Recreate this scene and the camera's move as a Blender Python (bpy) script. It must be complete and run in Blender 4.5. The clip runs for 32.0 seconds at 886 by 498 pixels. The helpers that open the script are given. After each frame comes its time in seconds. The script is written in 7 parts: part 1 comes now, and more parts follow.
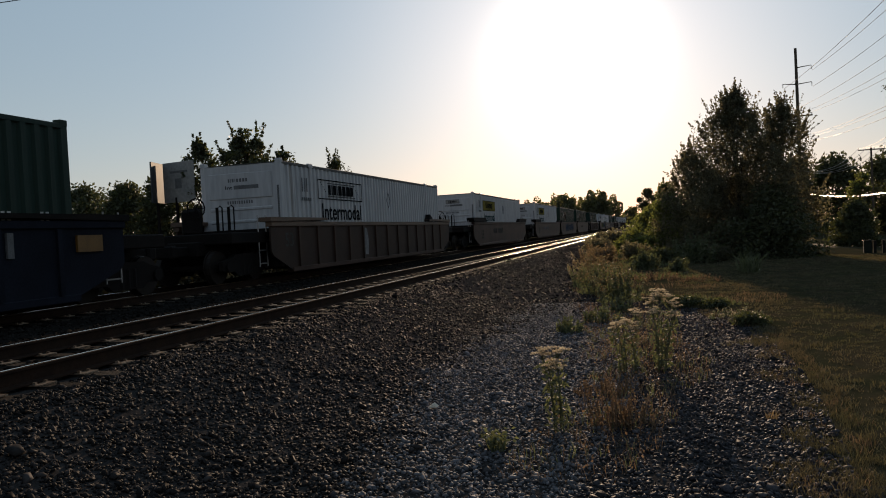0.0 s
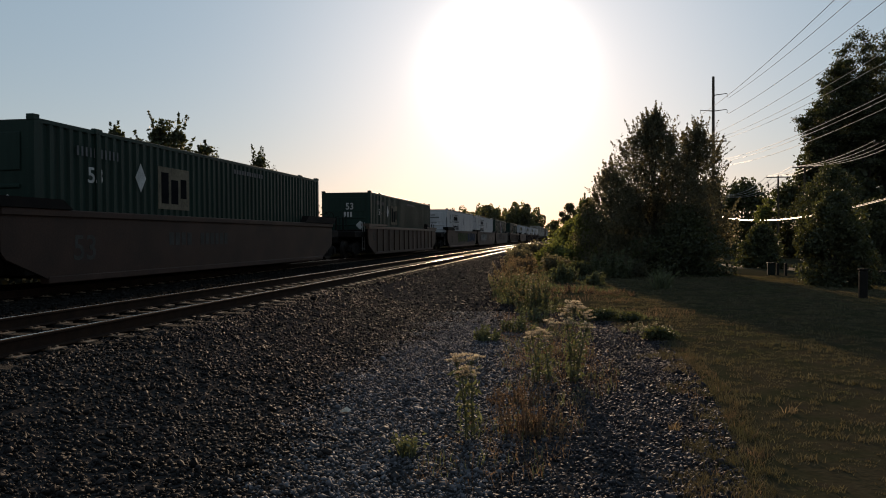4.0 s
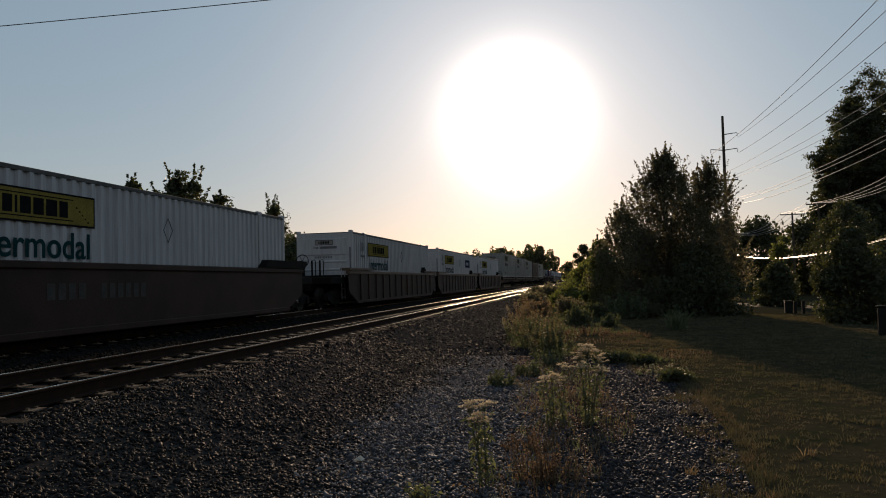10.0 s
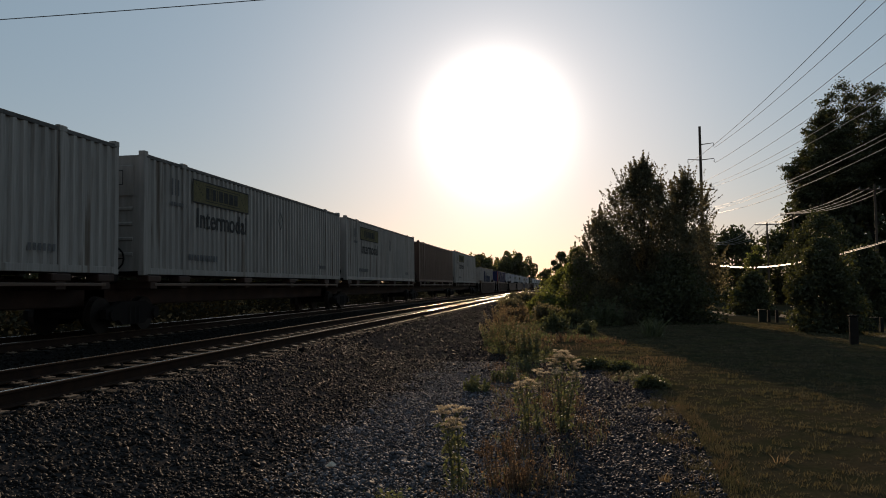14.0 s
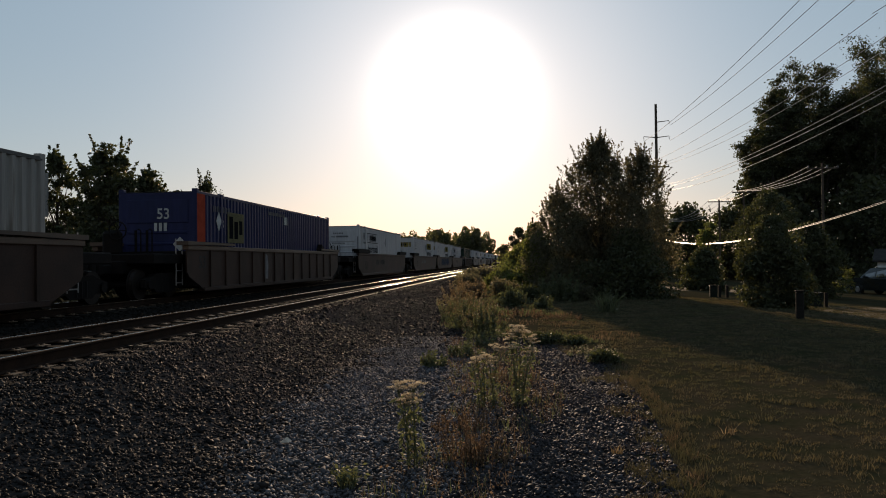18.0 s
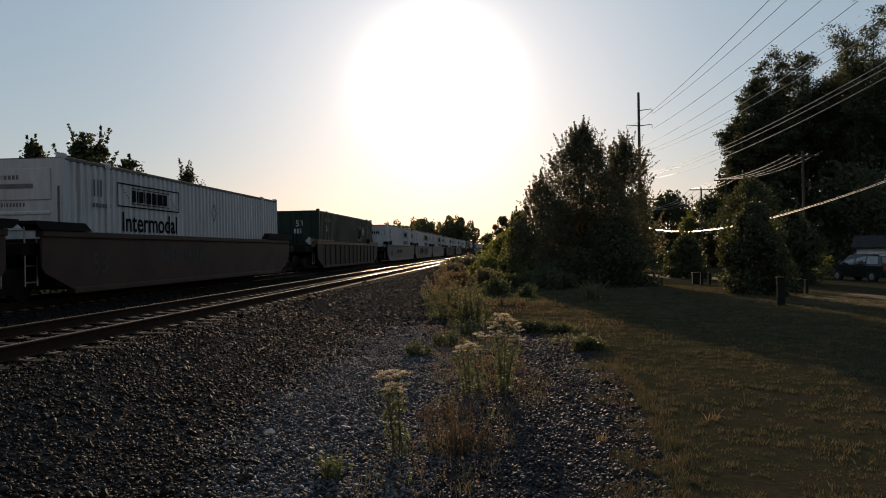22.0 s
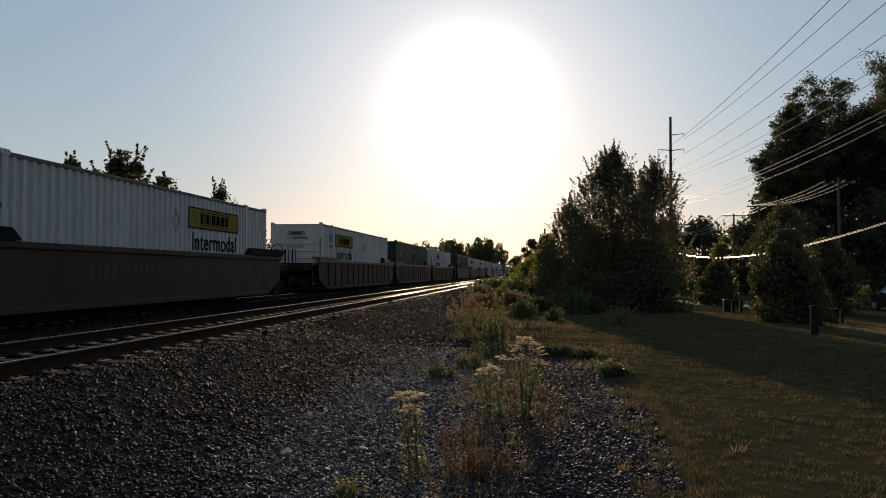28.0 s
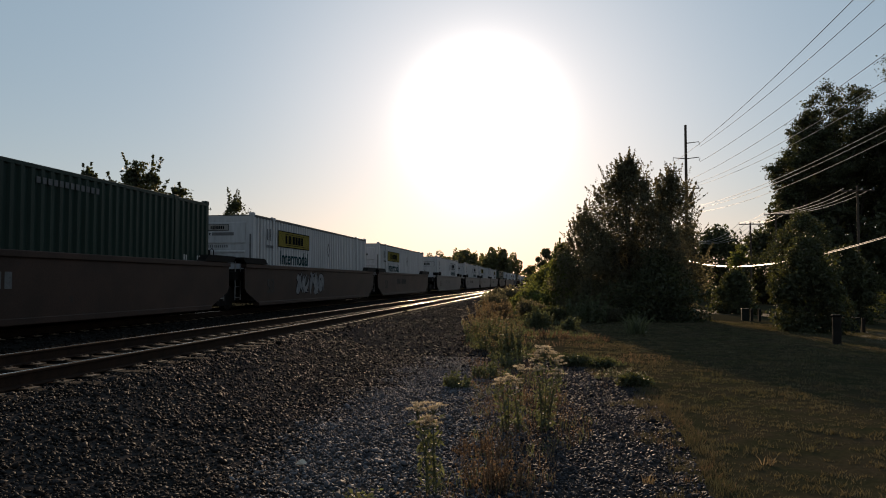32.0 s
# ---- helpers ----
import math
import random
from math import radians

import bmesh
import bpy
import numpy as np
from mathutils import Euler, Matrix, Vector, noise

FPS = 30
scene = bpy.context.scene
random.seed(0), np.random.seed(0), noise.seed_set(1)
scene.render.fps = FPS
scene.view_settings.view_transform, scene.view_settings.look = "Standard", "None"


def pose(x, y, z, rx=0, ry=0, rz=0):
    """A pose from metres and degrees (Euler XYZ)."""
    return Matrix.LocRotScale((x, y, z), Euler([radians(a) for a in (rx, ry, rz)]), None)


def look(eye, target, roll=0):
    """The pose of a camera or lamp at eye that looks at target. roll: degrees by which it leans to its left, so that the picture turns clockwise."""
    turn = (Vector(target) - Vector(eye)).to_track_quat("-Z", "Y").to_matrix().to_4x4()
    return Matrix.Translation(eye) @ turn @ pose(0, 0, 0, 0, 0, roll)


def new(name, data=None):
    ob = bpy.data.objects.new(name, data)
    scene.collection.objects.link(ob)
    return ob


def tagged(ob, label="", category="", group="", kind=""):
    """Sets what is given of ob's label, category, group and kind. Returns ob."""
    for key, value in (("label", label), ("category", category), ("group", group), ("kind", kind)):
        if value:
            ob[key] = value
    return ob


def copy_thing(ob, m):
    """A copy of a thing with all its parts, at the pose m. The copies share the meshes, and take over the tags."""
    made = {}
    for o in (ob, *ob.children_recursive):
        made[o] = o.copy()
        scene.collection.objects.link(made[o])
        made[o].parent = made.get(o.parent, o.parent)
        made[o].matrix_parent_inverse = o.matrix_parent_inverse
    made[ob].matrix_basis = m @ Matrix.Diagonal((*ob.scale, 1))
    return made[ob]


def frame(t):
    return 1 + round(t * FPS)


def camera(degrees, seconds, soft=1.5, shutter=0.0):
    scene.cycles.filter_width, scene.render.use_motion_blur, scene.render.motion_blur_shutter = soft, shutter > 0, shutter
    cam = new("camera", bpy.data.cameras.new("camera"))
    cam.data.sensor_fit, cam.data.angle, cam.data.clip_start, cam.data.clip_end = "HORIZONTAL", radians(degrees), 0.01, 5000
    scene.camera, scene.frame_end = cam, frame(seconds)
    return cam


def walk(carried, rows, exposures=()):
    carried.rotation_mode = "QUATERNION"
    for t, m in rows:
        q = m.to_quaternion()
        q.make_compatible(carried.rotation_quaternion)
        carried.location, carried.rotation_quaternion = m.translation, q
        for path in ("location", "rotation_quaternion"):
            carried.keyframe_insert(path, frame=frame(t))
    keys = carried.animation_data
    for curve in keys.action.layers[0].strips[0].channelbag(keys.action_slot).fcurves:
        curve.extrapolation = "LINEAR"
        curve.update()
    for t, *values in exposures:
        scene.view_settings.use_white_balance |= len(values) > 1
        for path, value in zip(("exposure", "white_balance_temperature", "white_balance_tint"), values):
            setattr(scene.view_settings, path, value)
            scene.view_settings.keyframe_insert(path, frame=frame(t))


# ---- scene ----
# the camera: held by hand beside the track
cam = camera(61.75, 32.0, soft=1.0)
PATH = [
    (0.0, (-0.141, -0.197, 1.676), (-2.853, 9.426, 1.466), -3.02),
    (0.5, (-0.136, -0.196, 1.683), (-2.830, 9.432, 1.476), -3.51),
    (1.0, (-0.130, -0.197, 1.668), (-2.762, 9.448, 1.438), -3.87),
    (1.5, (-0.128, -0.176, 1.666), (-2.608, 9.508, 1.388), -4.17),
    (2.0, (-0.129, -0.158, 1.658), (-2.412, 9.572, 1.329), -3.23),
    (2.5, (-0.136, -0.152, 1.650), (-2.284, 9.609, 1.297), -1.66),
    (3.0, (-0.149, -0.150, 1.651), (-2.179, 9.636, 1.332), -0.94),
    (3.5, (-0.117, -0.156, 1.657), (-1.971, 9.668, 1.416), -0.55),
    (5.5, (-0.103, -0.169, 1.661), (-1.653, 9.710, 1.653), -0.32),
    (6.0, (-0.096, -0.173, 1.665), (-1.607, 9.712, 1.661), -0.71),
    (6.5, (-0.084, -0.188, 1.677), (-1.598, 9.697, 1.696), -1.00),
    (7.0, (-0.062, -0.213, 1.675), (-1.586, 9.670, 1.748), -1.25),
    (7.5, (-0.039, -0.205, 1.691), (-1.591, 9.673, 1.831), -1.57),
    (8.0, (-0.040, -0.214, 1.694), (-1.613, 9.659, 1.901), -1.90),
    (8.5, (-0.053, -0.229, 1.691), (-1.706, 9.630, 1.954), -2.08),
    (9.0, (-0.056, -0.229, 1.684), (-1.772, 9.617, 2.012), -2.08),
    (9.5, (-0.062, -0.223, 1.682), (-1.847, 9.609, 2.059), -1.71),
    (10.0, (-0.065, -0.213, 1.681), (-1.952, 9.598, 2.118), -1.42),
    (10.5, (-0.069, -0.200, 1.674), (-2.038, 9.593, 2.146), -1.15),
    (11.0, (-0.058, -0.194, 1.673), (-2.115, 9.580, 2.170), -1.10),
    (11.5, (-0.048, -0.205, 1.660), (-2.137, 9.559, 2.201), -0.92),
    (12.0, (-0.056, -0.197, 1.650), (-2.140, 9.568, 2.197), -0.72),
    (12.5, (-0.054, -0.173, 1.655), (-2.143, 9.591, 2.198), -0.75),
    (13.0, (-0.038, -0.158, 1.666), (-2.051, 9.622, 2.214), -0.78),
    (13.5, (-0.059, -0.145, 1.660), (-1.977, 9.654, 2.211), -0.73),
    (14.0, (-0.048, -0.146, 1.665), (-1.651, 9.712, 2.174), -0.79),
    (14.5, (-0.059, -0.140, 1.666), (-1.572, 9.733, 2.153), -0.58),
    (16.5, (-0.016, -0.130, 1.675), (-1.158, 9.800, 1.962), -0.37),
    (17.0, (-0.006, -0.136, 1.678), (-1.140, 9.797, 1.913), -0.58),
    (17.5, (-0.019, -0.126, 1.672), (-1.104, 9.812, 1.877), -0.58),
    (18.0, (-0.041, -0.101, 1.665), (-1.093, 9.842, 1.833), -0.66),
    (18.5, (-0.070, -0.069, 1.658), (-1.085, 9.879, 1.787), -0.76),
    (19.0, (-0.087, -0.054, 1.652), (-1.088, 9.896, 1.719), -0.69),
    (19.5, (-0.072, -0.050, 1.655), (-1.046, 9.902, 1.689), -0.73),
    (20.0, (-0.071, -0.053, 1.655), (-1.015, 9.902, 1.665), -0.79),
    (20.5, (-0.061, -0.065, 1.664), (-0.995, 9.892, 1.675), -0.81),
    (21.0, (-0.043, -0.077, 1.670), (-0.936, 9.883, 1.687), -0.87),
    (21.5, (-0.053, -0.077, 1.667), (-0.932, 9.884, 1.681), -0.88),
    (22.0, (-0.045, -0.060, 1.660), (-0.885, 9.904, 1.679), -0.99),
    (22.5, (-0.034, -0.027, 1.657), (-0.837, 9.941, 1.690), -1.25),
    (23.0, (0.003, -0.005, 1.655), (-0.791, 9.963, 1.695), -1.23),
    (23.5, (0.020, 0.006, 1.646), (-0.801, 9.972, 1.689), -1.23),
    (24.0, (0.010, -0.005, 1.652), (-0.879, 9.955, 1.740), -1.15),
    (24.5, (0.003, -0.010, 1.657), (-0.976, 9.941, 1.782), -1.12),
    (25.0, (0.017, -0.012, 1.662), (-1.041, 9.930, 1.849), -0.85),
    (25.5, (0.014, -0.009, 1.650), (-1.127, 9.923, 1.869), -0.60),
    (27.5, (0.013, 0.002, 1.648), (-1.186, 9.925, 1.957), -0.03),
    (28.0, (0.011, 0.001, 1.655), (-1.211, 9.921, 1.967), 0.12),
    (28.5, (-0.006, 0.015, 1.652), (-1.247, 9.932, 1.988), 0.17),
    (29.0, (0.002, 0.007, 1.657), (-1.285, 9.917, 2.015), 0.12),
    (29.5, (-0.002, 0.007, 1.655), (-1.319, 9.913, 2.032), 0.19),
    (30.0, (0.000, 0.000, 1.660), (-1.339, 9.902, 2.049), 0.10),
    (30.5, (-0.013, 0.056, 1.644), (-1.360, 9.957, 2.051), 0.07),
    (31.0, (-0.020, 0.091, 1.637), (-1.398, 9.987, 2.059), 0.01),
    (31.5, (-0.021, 0.132, 1.636), (-1.406, 10.026, 2.066), -0.04),
    (32.0, (-0.039, 0.152, 1.629), (-1.444, 10.043, 2.075), -0.02),
]
EXPOSURES = [(0.0, 0.34, 6950, 15), (3.0, 0.32, 6950, 15), (6.0, 0.22, 6950, 15), (12.0, 0.08, 6950, 15), (14.5, 0.08, 6950, 15), (17.0, 0.26, 6950, 15), (32.0, 0.29, 6950, 15)]
walk(cam, [(t, look(eye, target, roll)) for t, eye, target, roll in PATH], EXPOSURES)

# ---- world and sun ----
SUN_AZ, SUN_EL = -4.9, 12.4          # degrees: from the track's line to the right, above the horizon
world = bpy.data.worlds.new("sky")
scene.world = world
world.use_nodes = True
wn = world.node_tree
sky = wn.nodes.new("ShaderNodeTexSky")
sky.sky_type = "NISHITA"
sky.sun_disc = False
sky.sun_elevation = radians(SUN_EL)
sky.sun_rotation = radians(SUN_AZ)
sky.air_density, sky.dust_density, sky.ozone_density = 1.2, 0.22, 2.0
haze = wn.nodes.new("ShaderNodeMix")       # thin summer haze over the clear-air sky
haze.data_type, haze.blend_type = "RGBA", "ADD"
haze.inputs[0].default_value = 1.0
veil = wn.nodes.new("ShaderNodeMix")       # the haze also takes part of the clear sky's light
veil.data_type, veil.blend_type = "RGBA", "MULTIPLY"
veil.inputs[0].default_value = 1.0
veil.inputs[7].default_value = (0.75, 0.57, 0.53, 1)
wn.links.new(sky.outputs[0], veil.inputs[6])
wn.links.new(veil.outputs[2], haze.inputs[6])
haze.inputs[7].default_value = (1.25, 2.0, 2.6, 1)


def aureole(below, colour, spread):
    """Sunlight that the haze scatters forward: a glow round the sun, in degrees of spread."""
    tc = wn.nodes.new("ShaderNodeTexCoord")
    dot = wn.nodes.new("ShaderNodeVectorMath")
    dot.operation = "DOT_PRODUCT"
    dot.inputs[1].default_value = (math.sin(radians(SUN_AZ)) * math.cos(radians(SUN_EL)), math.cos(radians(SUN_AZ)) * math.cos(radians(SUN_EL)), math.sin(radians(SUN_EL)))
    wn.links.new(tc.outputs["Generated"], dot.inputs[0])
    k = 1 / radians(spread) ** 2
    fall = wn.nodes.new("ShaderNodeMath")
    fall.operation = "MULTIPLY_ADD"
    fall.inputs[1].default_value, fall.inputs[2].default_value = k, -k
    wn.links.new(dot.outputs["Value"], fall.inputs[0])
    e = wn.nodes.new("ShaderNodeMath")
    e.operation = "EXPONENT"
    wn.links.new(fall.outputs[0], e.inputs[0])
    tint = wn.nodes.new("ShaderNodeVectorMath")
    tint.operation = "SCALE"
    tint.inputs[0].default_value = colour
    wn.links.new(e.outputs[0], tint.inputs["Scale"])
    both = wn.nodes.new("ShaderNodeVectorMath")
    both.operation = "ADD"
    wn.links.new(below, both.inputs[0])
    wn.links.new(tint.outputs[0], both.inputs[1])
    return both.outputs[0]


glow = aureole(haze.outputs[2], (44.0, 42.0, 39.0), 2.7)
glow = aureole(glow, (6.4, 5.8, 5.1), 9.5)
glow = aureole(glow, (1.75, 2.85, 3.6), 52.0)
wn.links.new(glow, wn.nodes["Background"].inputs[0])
wn.nodes["Background"].inputs[1].default_value = 0.053
sun = new("sun", bpy.data.lights.new("sun", "SUN"))
sun.data.energy, sun.data.angle, sun.data.color = 3.6, radians(0.55), (1.0, 0.76, 0.52)
sun.matrix_world = look((0, 0, 0), (-math.sin(radians(SUN_AZ)) * math.cos(radians(SUN_EL)), -math.cos(radians(SUN_AZ)) * math.cos(radians(SUN_EL)), -math.sin(radians(SUN_EL))))


# ---- materials ----
def material(name, a, b=None, rough=0.7, metal=0.0, scale=4.0, fine=40.0, bump=0.0, bump_scale=60.0, vary=0.0, stretch=(1, 1, 1), c=None, spots=0.0, through_light=0.0, spec=0.5, island=0.0, rub=0.2, glow=(1.5, 1.5, 0.6)):
    """A noise-mixed surface: a to b over large blotches, a finer grain, c in spots, relief, and a random shade for each object or island."""
    m = bpy.data.materials.new(name)
    m.use_nodes = True
    n, l = m.node_tree.nodes, m.node_tree.links
    p = n["Principled BSDF"]
    p.inputs["Roughness"].default_value, p.inputs["Metallic"].default_value = rough, metal
    p.inputs["Specular IOR Level"].default_value = spec
    b = b or tuple(v * 0.75 for v in a)
    tc = n.new("ShaderNodeTexCoord")
    mp = n.new("ShaderNodeMapping")
    mp.inputs["Scale"].default_value = stretch
    l.new(tc.outputs["Object"], mp.inputs[0])

    def noise_of(s, detail=4.0):
        t = n.new("ShaderNodeTexNoise")
        t.inputs["Scale"].default_value, t.inputs["Detail"].default_value = s, detail
        l.new(mp.outputs[0], t.inputs["Vector"])
        return t.outputs["Fac"]

    def ramp(fac, lo, hi):
        r = n.new("ShaderNodeMapRange")
        r.inputs["From Min"].default_value, r.inputs["From Max"].default_value = lo, hi
        l.new(fac, r.inputs["Value"])
        return r.outputs[0]

    def mix(fac, x, y, mode="MIX"):
        k = n.new("ShaderNodeMix")
        k.data_type, k.blend_type = "RGBA", mode
        for socket, v in ((k.inputs[0], fac), (k.inputs[6], x), (k.inputs[7], y)):
            if isinstance(v, (int, float)):
                socket.default_value = v
            elif isinstance(v, tuple):
                socket.default_value = (*v, 1)
            else:
                l.new(v, socket)
        return k.outputs[2]

    col = mix(ramp(noise_of(scale), 0.32, 0.68), a, b)
    grain = mix(ramp(noise_of(fine, 2.0), 0.25, 0.75), (1 - rub,) * 3, (1 + rub,) * 3)
    col = mix(1.0, col, grain, "MULTIPLY")
    if c:
        col = mix(ramp(noise_of(scale * 2.3, 6.0), 0.66 - spots, 0.76 - spots), col, c)
    if vary or island:
        src = n.new("ShaderNodeNewGeometry").outputs["Random Per Island"] if island else n.new("ShaderNodeObjectInfo").outputs["Random"]
        v = n.new("ShaderNodeMapRange")
        v.inputs["To Min"].default_value, v.inputs["To Max"].default_value = 1 - (vary or island), 1 + (vary or island)
        l.new(src, v.inputs["Value"])
        h = n.new("ShaderNodeHueSaturation")
        l.new(v.outputs[0], h.inputs["Value"])
        l.new(col, h.inputs["Color"])
        col = h.outputs[0]
    l.new(col, p.inputs["Base Color"])
    if bump:
        k = n.new("ShaderNodeBump")
        k.inputs["Strength"].default_value, k.inputs["Distance"].default_value = bump, 0.01
        l.new(noise_of(bump_scale, 5.0), k.inputs["Height"])
        l.new(k.outputs[0], p.inputs["Normal"])
    if through_light:
        t = n.new("ShaderNodeBsdfTranslucent")
        l.new(mix(1.0, col, glow, "MULTIPLY"), t.inputs[0])
        s = n.new("ShaderNodeMixShader")
        s.inputs[0].default_value = through_light
        l.new(p.outputs[0], s.inputs[1])
        l.new(t.outputs[0], s.inputs[2])
        l.new(s.outputs[0], n["Material Output"].inputs[0])
    return m


M = {}
M["rust_brown"] = material("weathered brown car paint", (0.05, 0.026, 0.019), (0.03, 0.017, 0.013), 0.65, 0, 1.2, 25, 0.15, 30, vary=0.25, c=(0.03, 0.022, 0.02), spots=0.02, spec=0.2)
M["car_dark"] = material("grimy brown running gear", (0.014, 0.011, 0.01), (0.009, 0.008, 0.008), 0.8, 0, 2, 30, 0.2, 40, spec=0.08)
M["car_grey"] = material("faded blue grey car paint", (0.032, 0.033, 0.038), (0.021, 0.022, 0.026), 0.6, 0, 1.0, 25, 0.1, 30, vary=0.15, c=(0.08, 0.06, 0.05), spots=0.0)
M["car_blue"] = material("dark blue car paint", (0.012, 0.015, 0.024), (0.008, 0.01, 0.016), 0.7, 0, 1.0, 25, 0.1, 30, spec=0.05)
M["sill_tan"] = material("tan sill paint", (0.09, 0.05, 0.03), (0.06, 0.036, 0.024), 0.6, 0, 1.5, 25, 0.15, 30, vary=0.2, c=(0.07, 0.05, 0.035), spots=0.02)
M["amber"] = material("amber panel", (0.16, 0.075, 0.015), None, 0.4)
M["steel_wheel"] = material("brown wheel steel", (0.022, 0.017, 0.015), None, 0.6, 0.2, spec=0.15)
M["white"] = material("white container paint", (0.45, 0.45, 0.465), (0.38, 0.38, 0.395), 0.5, 0, 0.9, 9, 0.05, 30, vary=0.06, stretch=(1, 2.2, 0.16), c=(0.27, 0.25, 0.235), spots=0.05, rub=0.12, spec=0.15)
M["offwhite"] = material("stained off-white container paint", (0.31, 0.295, 0.275), (0.24, 0.225, 0.21), 0.55, 0, 0.9, 9, 0.06, 30, vary=0.08, stretch=(1, 2.2, 0.14), c=(0.15, 0.125, 0.105), spots=0.08, rub=0.18, spec=0.15)
M["green"] = material("dark green container paint", (0.013, 0.033, 0.026), (0.010, 0.025, 0.02), 0.5, 0, 0.9, 9, 0.06, 30, vary=0.12, stretch=(1, 2.2, 0.16), c=(0.028, 0.036, 0.03), spots=0.02, rub=0.15, spec=0.15)
M["blue"] = material("blue container paint", (0.02, 0.025, 0.082), (0.015, 0.02, 0.062), 0.5, 0, 0.9, 9, 0.06, 30, vary=0.1, stretch=(1, 2.2, 0.16), c=(0.03, 0.032, 0.07), spots=0.02, rub=0.15, spec=0.15)
M["brown_box"] = material("dark brown container paint", (0.09, 0.058, 0.046), None, 0.55, 0, 0.9, 9, 0.06, 30, vary=0.1, stretch=(1, 2.2, 0.16), rub=0.15, spec=0.15)
M["roof"] = material("dusty container roof", (0.5, 0.5, 0.5), (0.38, 0.37, 0.35), 0.6, 0, 1, 20)
M["yellow"] = material("yellow decal", (0.25, 0.195, 0.05), (0.19, 0.15, 0.045), 0.5, 0, 3, 20, spec=0.0)
M["yellow_dull"] = material("faded sign panel", (0.17, 0.15, 0.085), (0.13, 0.115, 0.07), 0.5, 0, 3, 20, spec=0.0)
M["emblem_tan"] = material("dull tan emblem", (0.19, 0.16, 0.12), (0.13, 0.11, 0.085), 0.6, 0, 2, 15, spec=0.0)
# the shadow along the roof's edge, put into the top rail's colour
M["top_rail_shade"] = material("container top rail with edge shadow in its colour", (0.13, 0.125, 0.12), (0.08, 0.078, 0.075), 0.7, 0, 1.5, 12, spec=0.1)
M["emblem_red"] = material("dark red emblem lines", (0.13, 0.035, 0.03), None, 0.6, spec=0.0)
M["emblem_pale"] = material("dull white emblem", (0.33, 0.33, 0.34), (0.26, 0.26, 0.27), 0.6, 0, 2, 15, spec=0.0)
M["ink"] = material("black lettering", (0.015, 0.015, 0.017), None, 0.5, spec=0.0)
M["ink_worn"] = material("worn dark lettering", (0.075, 0.073, 0.072), (0.05, 0.05, 0.05), 0.6, 0, 3, 20, spec=0.0)
M["ink_teal"] = material("teal lettering", (0.01, 0.05, 0.055), None, 0.45, spec=0.0)
M["ink_blue"] = material("deep blue lettering", (0.035, 0.04, 0.075), None, 0.45, spec=0.0)
M["ink_faint"] = material("faded lettering on dark paint", (0.075, 0.072, 0.07), None, 0.6, spec=0.0)
M["ink_grey"] = material("faded grey lettering", (0.15, 0.15, 0.155), None, 0.5, spec=0.0)
M["ink_white"] = material("white lettering", (0.5, 0.5, 0.49), (0.38, 0.38, 0.37), 0.5, spec=0.0)
M["ink_red"] = material("red stripe", (0.4, 0.07, 0.04), None, 0.45, spec=0.0)
M["spray_pale"] = material("pale spray paint", (0.27, 0.26, 0.26), (0.17, 0.17, 0.18), 0.6, 0, 2, 12, spec=0.0)
M["spray_blue"] = material("blue spray paint", (0.065, 0.08, 0.115), (0.04, 0.05, 0.075), 0.6, 0, 2, 12, spec=0.0)
M["spray_green"] = material("olive spray paint", (0.10, 0.11, 0.06), (0.06, 0.065, 0.04), 0.6, 0, 2, 12, spec=0.0)
M["spray_tan"] = material("dull tan spray paint", (0.13, 0.105, 0.09), (0.08, 0.065, 0.06), 0.6, 0, 2, 12, spec=0.0)
M["galvanised"] = material("galvanised steel", (0.35, 0.35, 0.36), None, 0.4, 0.8)
M["rail_side"] = material("rusty rail web", (0.034, 0.02, 0.014), (0.022, 0.014, 0.011), 0.85, 0.0, 5, 40, 0.3, 60, spec=0.05)
M["rail_head"] = material("polished rail head", (0.8, 0.76, 0.72), (0.68, 0.64, 0.6), 0.16, 1.0, 2, 60)
M["tie"] = material("weathered timber sleeper", (0.034, 0.028, 0.024), (0.02, 0.018, 0.016), 0.95, 0, 5, 50, 0.6, 30, vary=0.3, stretch=(1, 6, 6), spec=0.03)
M["plate"] = material("worn tie plate", (0.42, 0.34, 0.27), (0.25, 0.18, 0.13), 0.4, 0.8, 6, 40, 0.15)


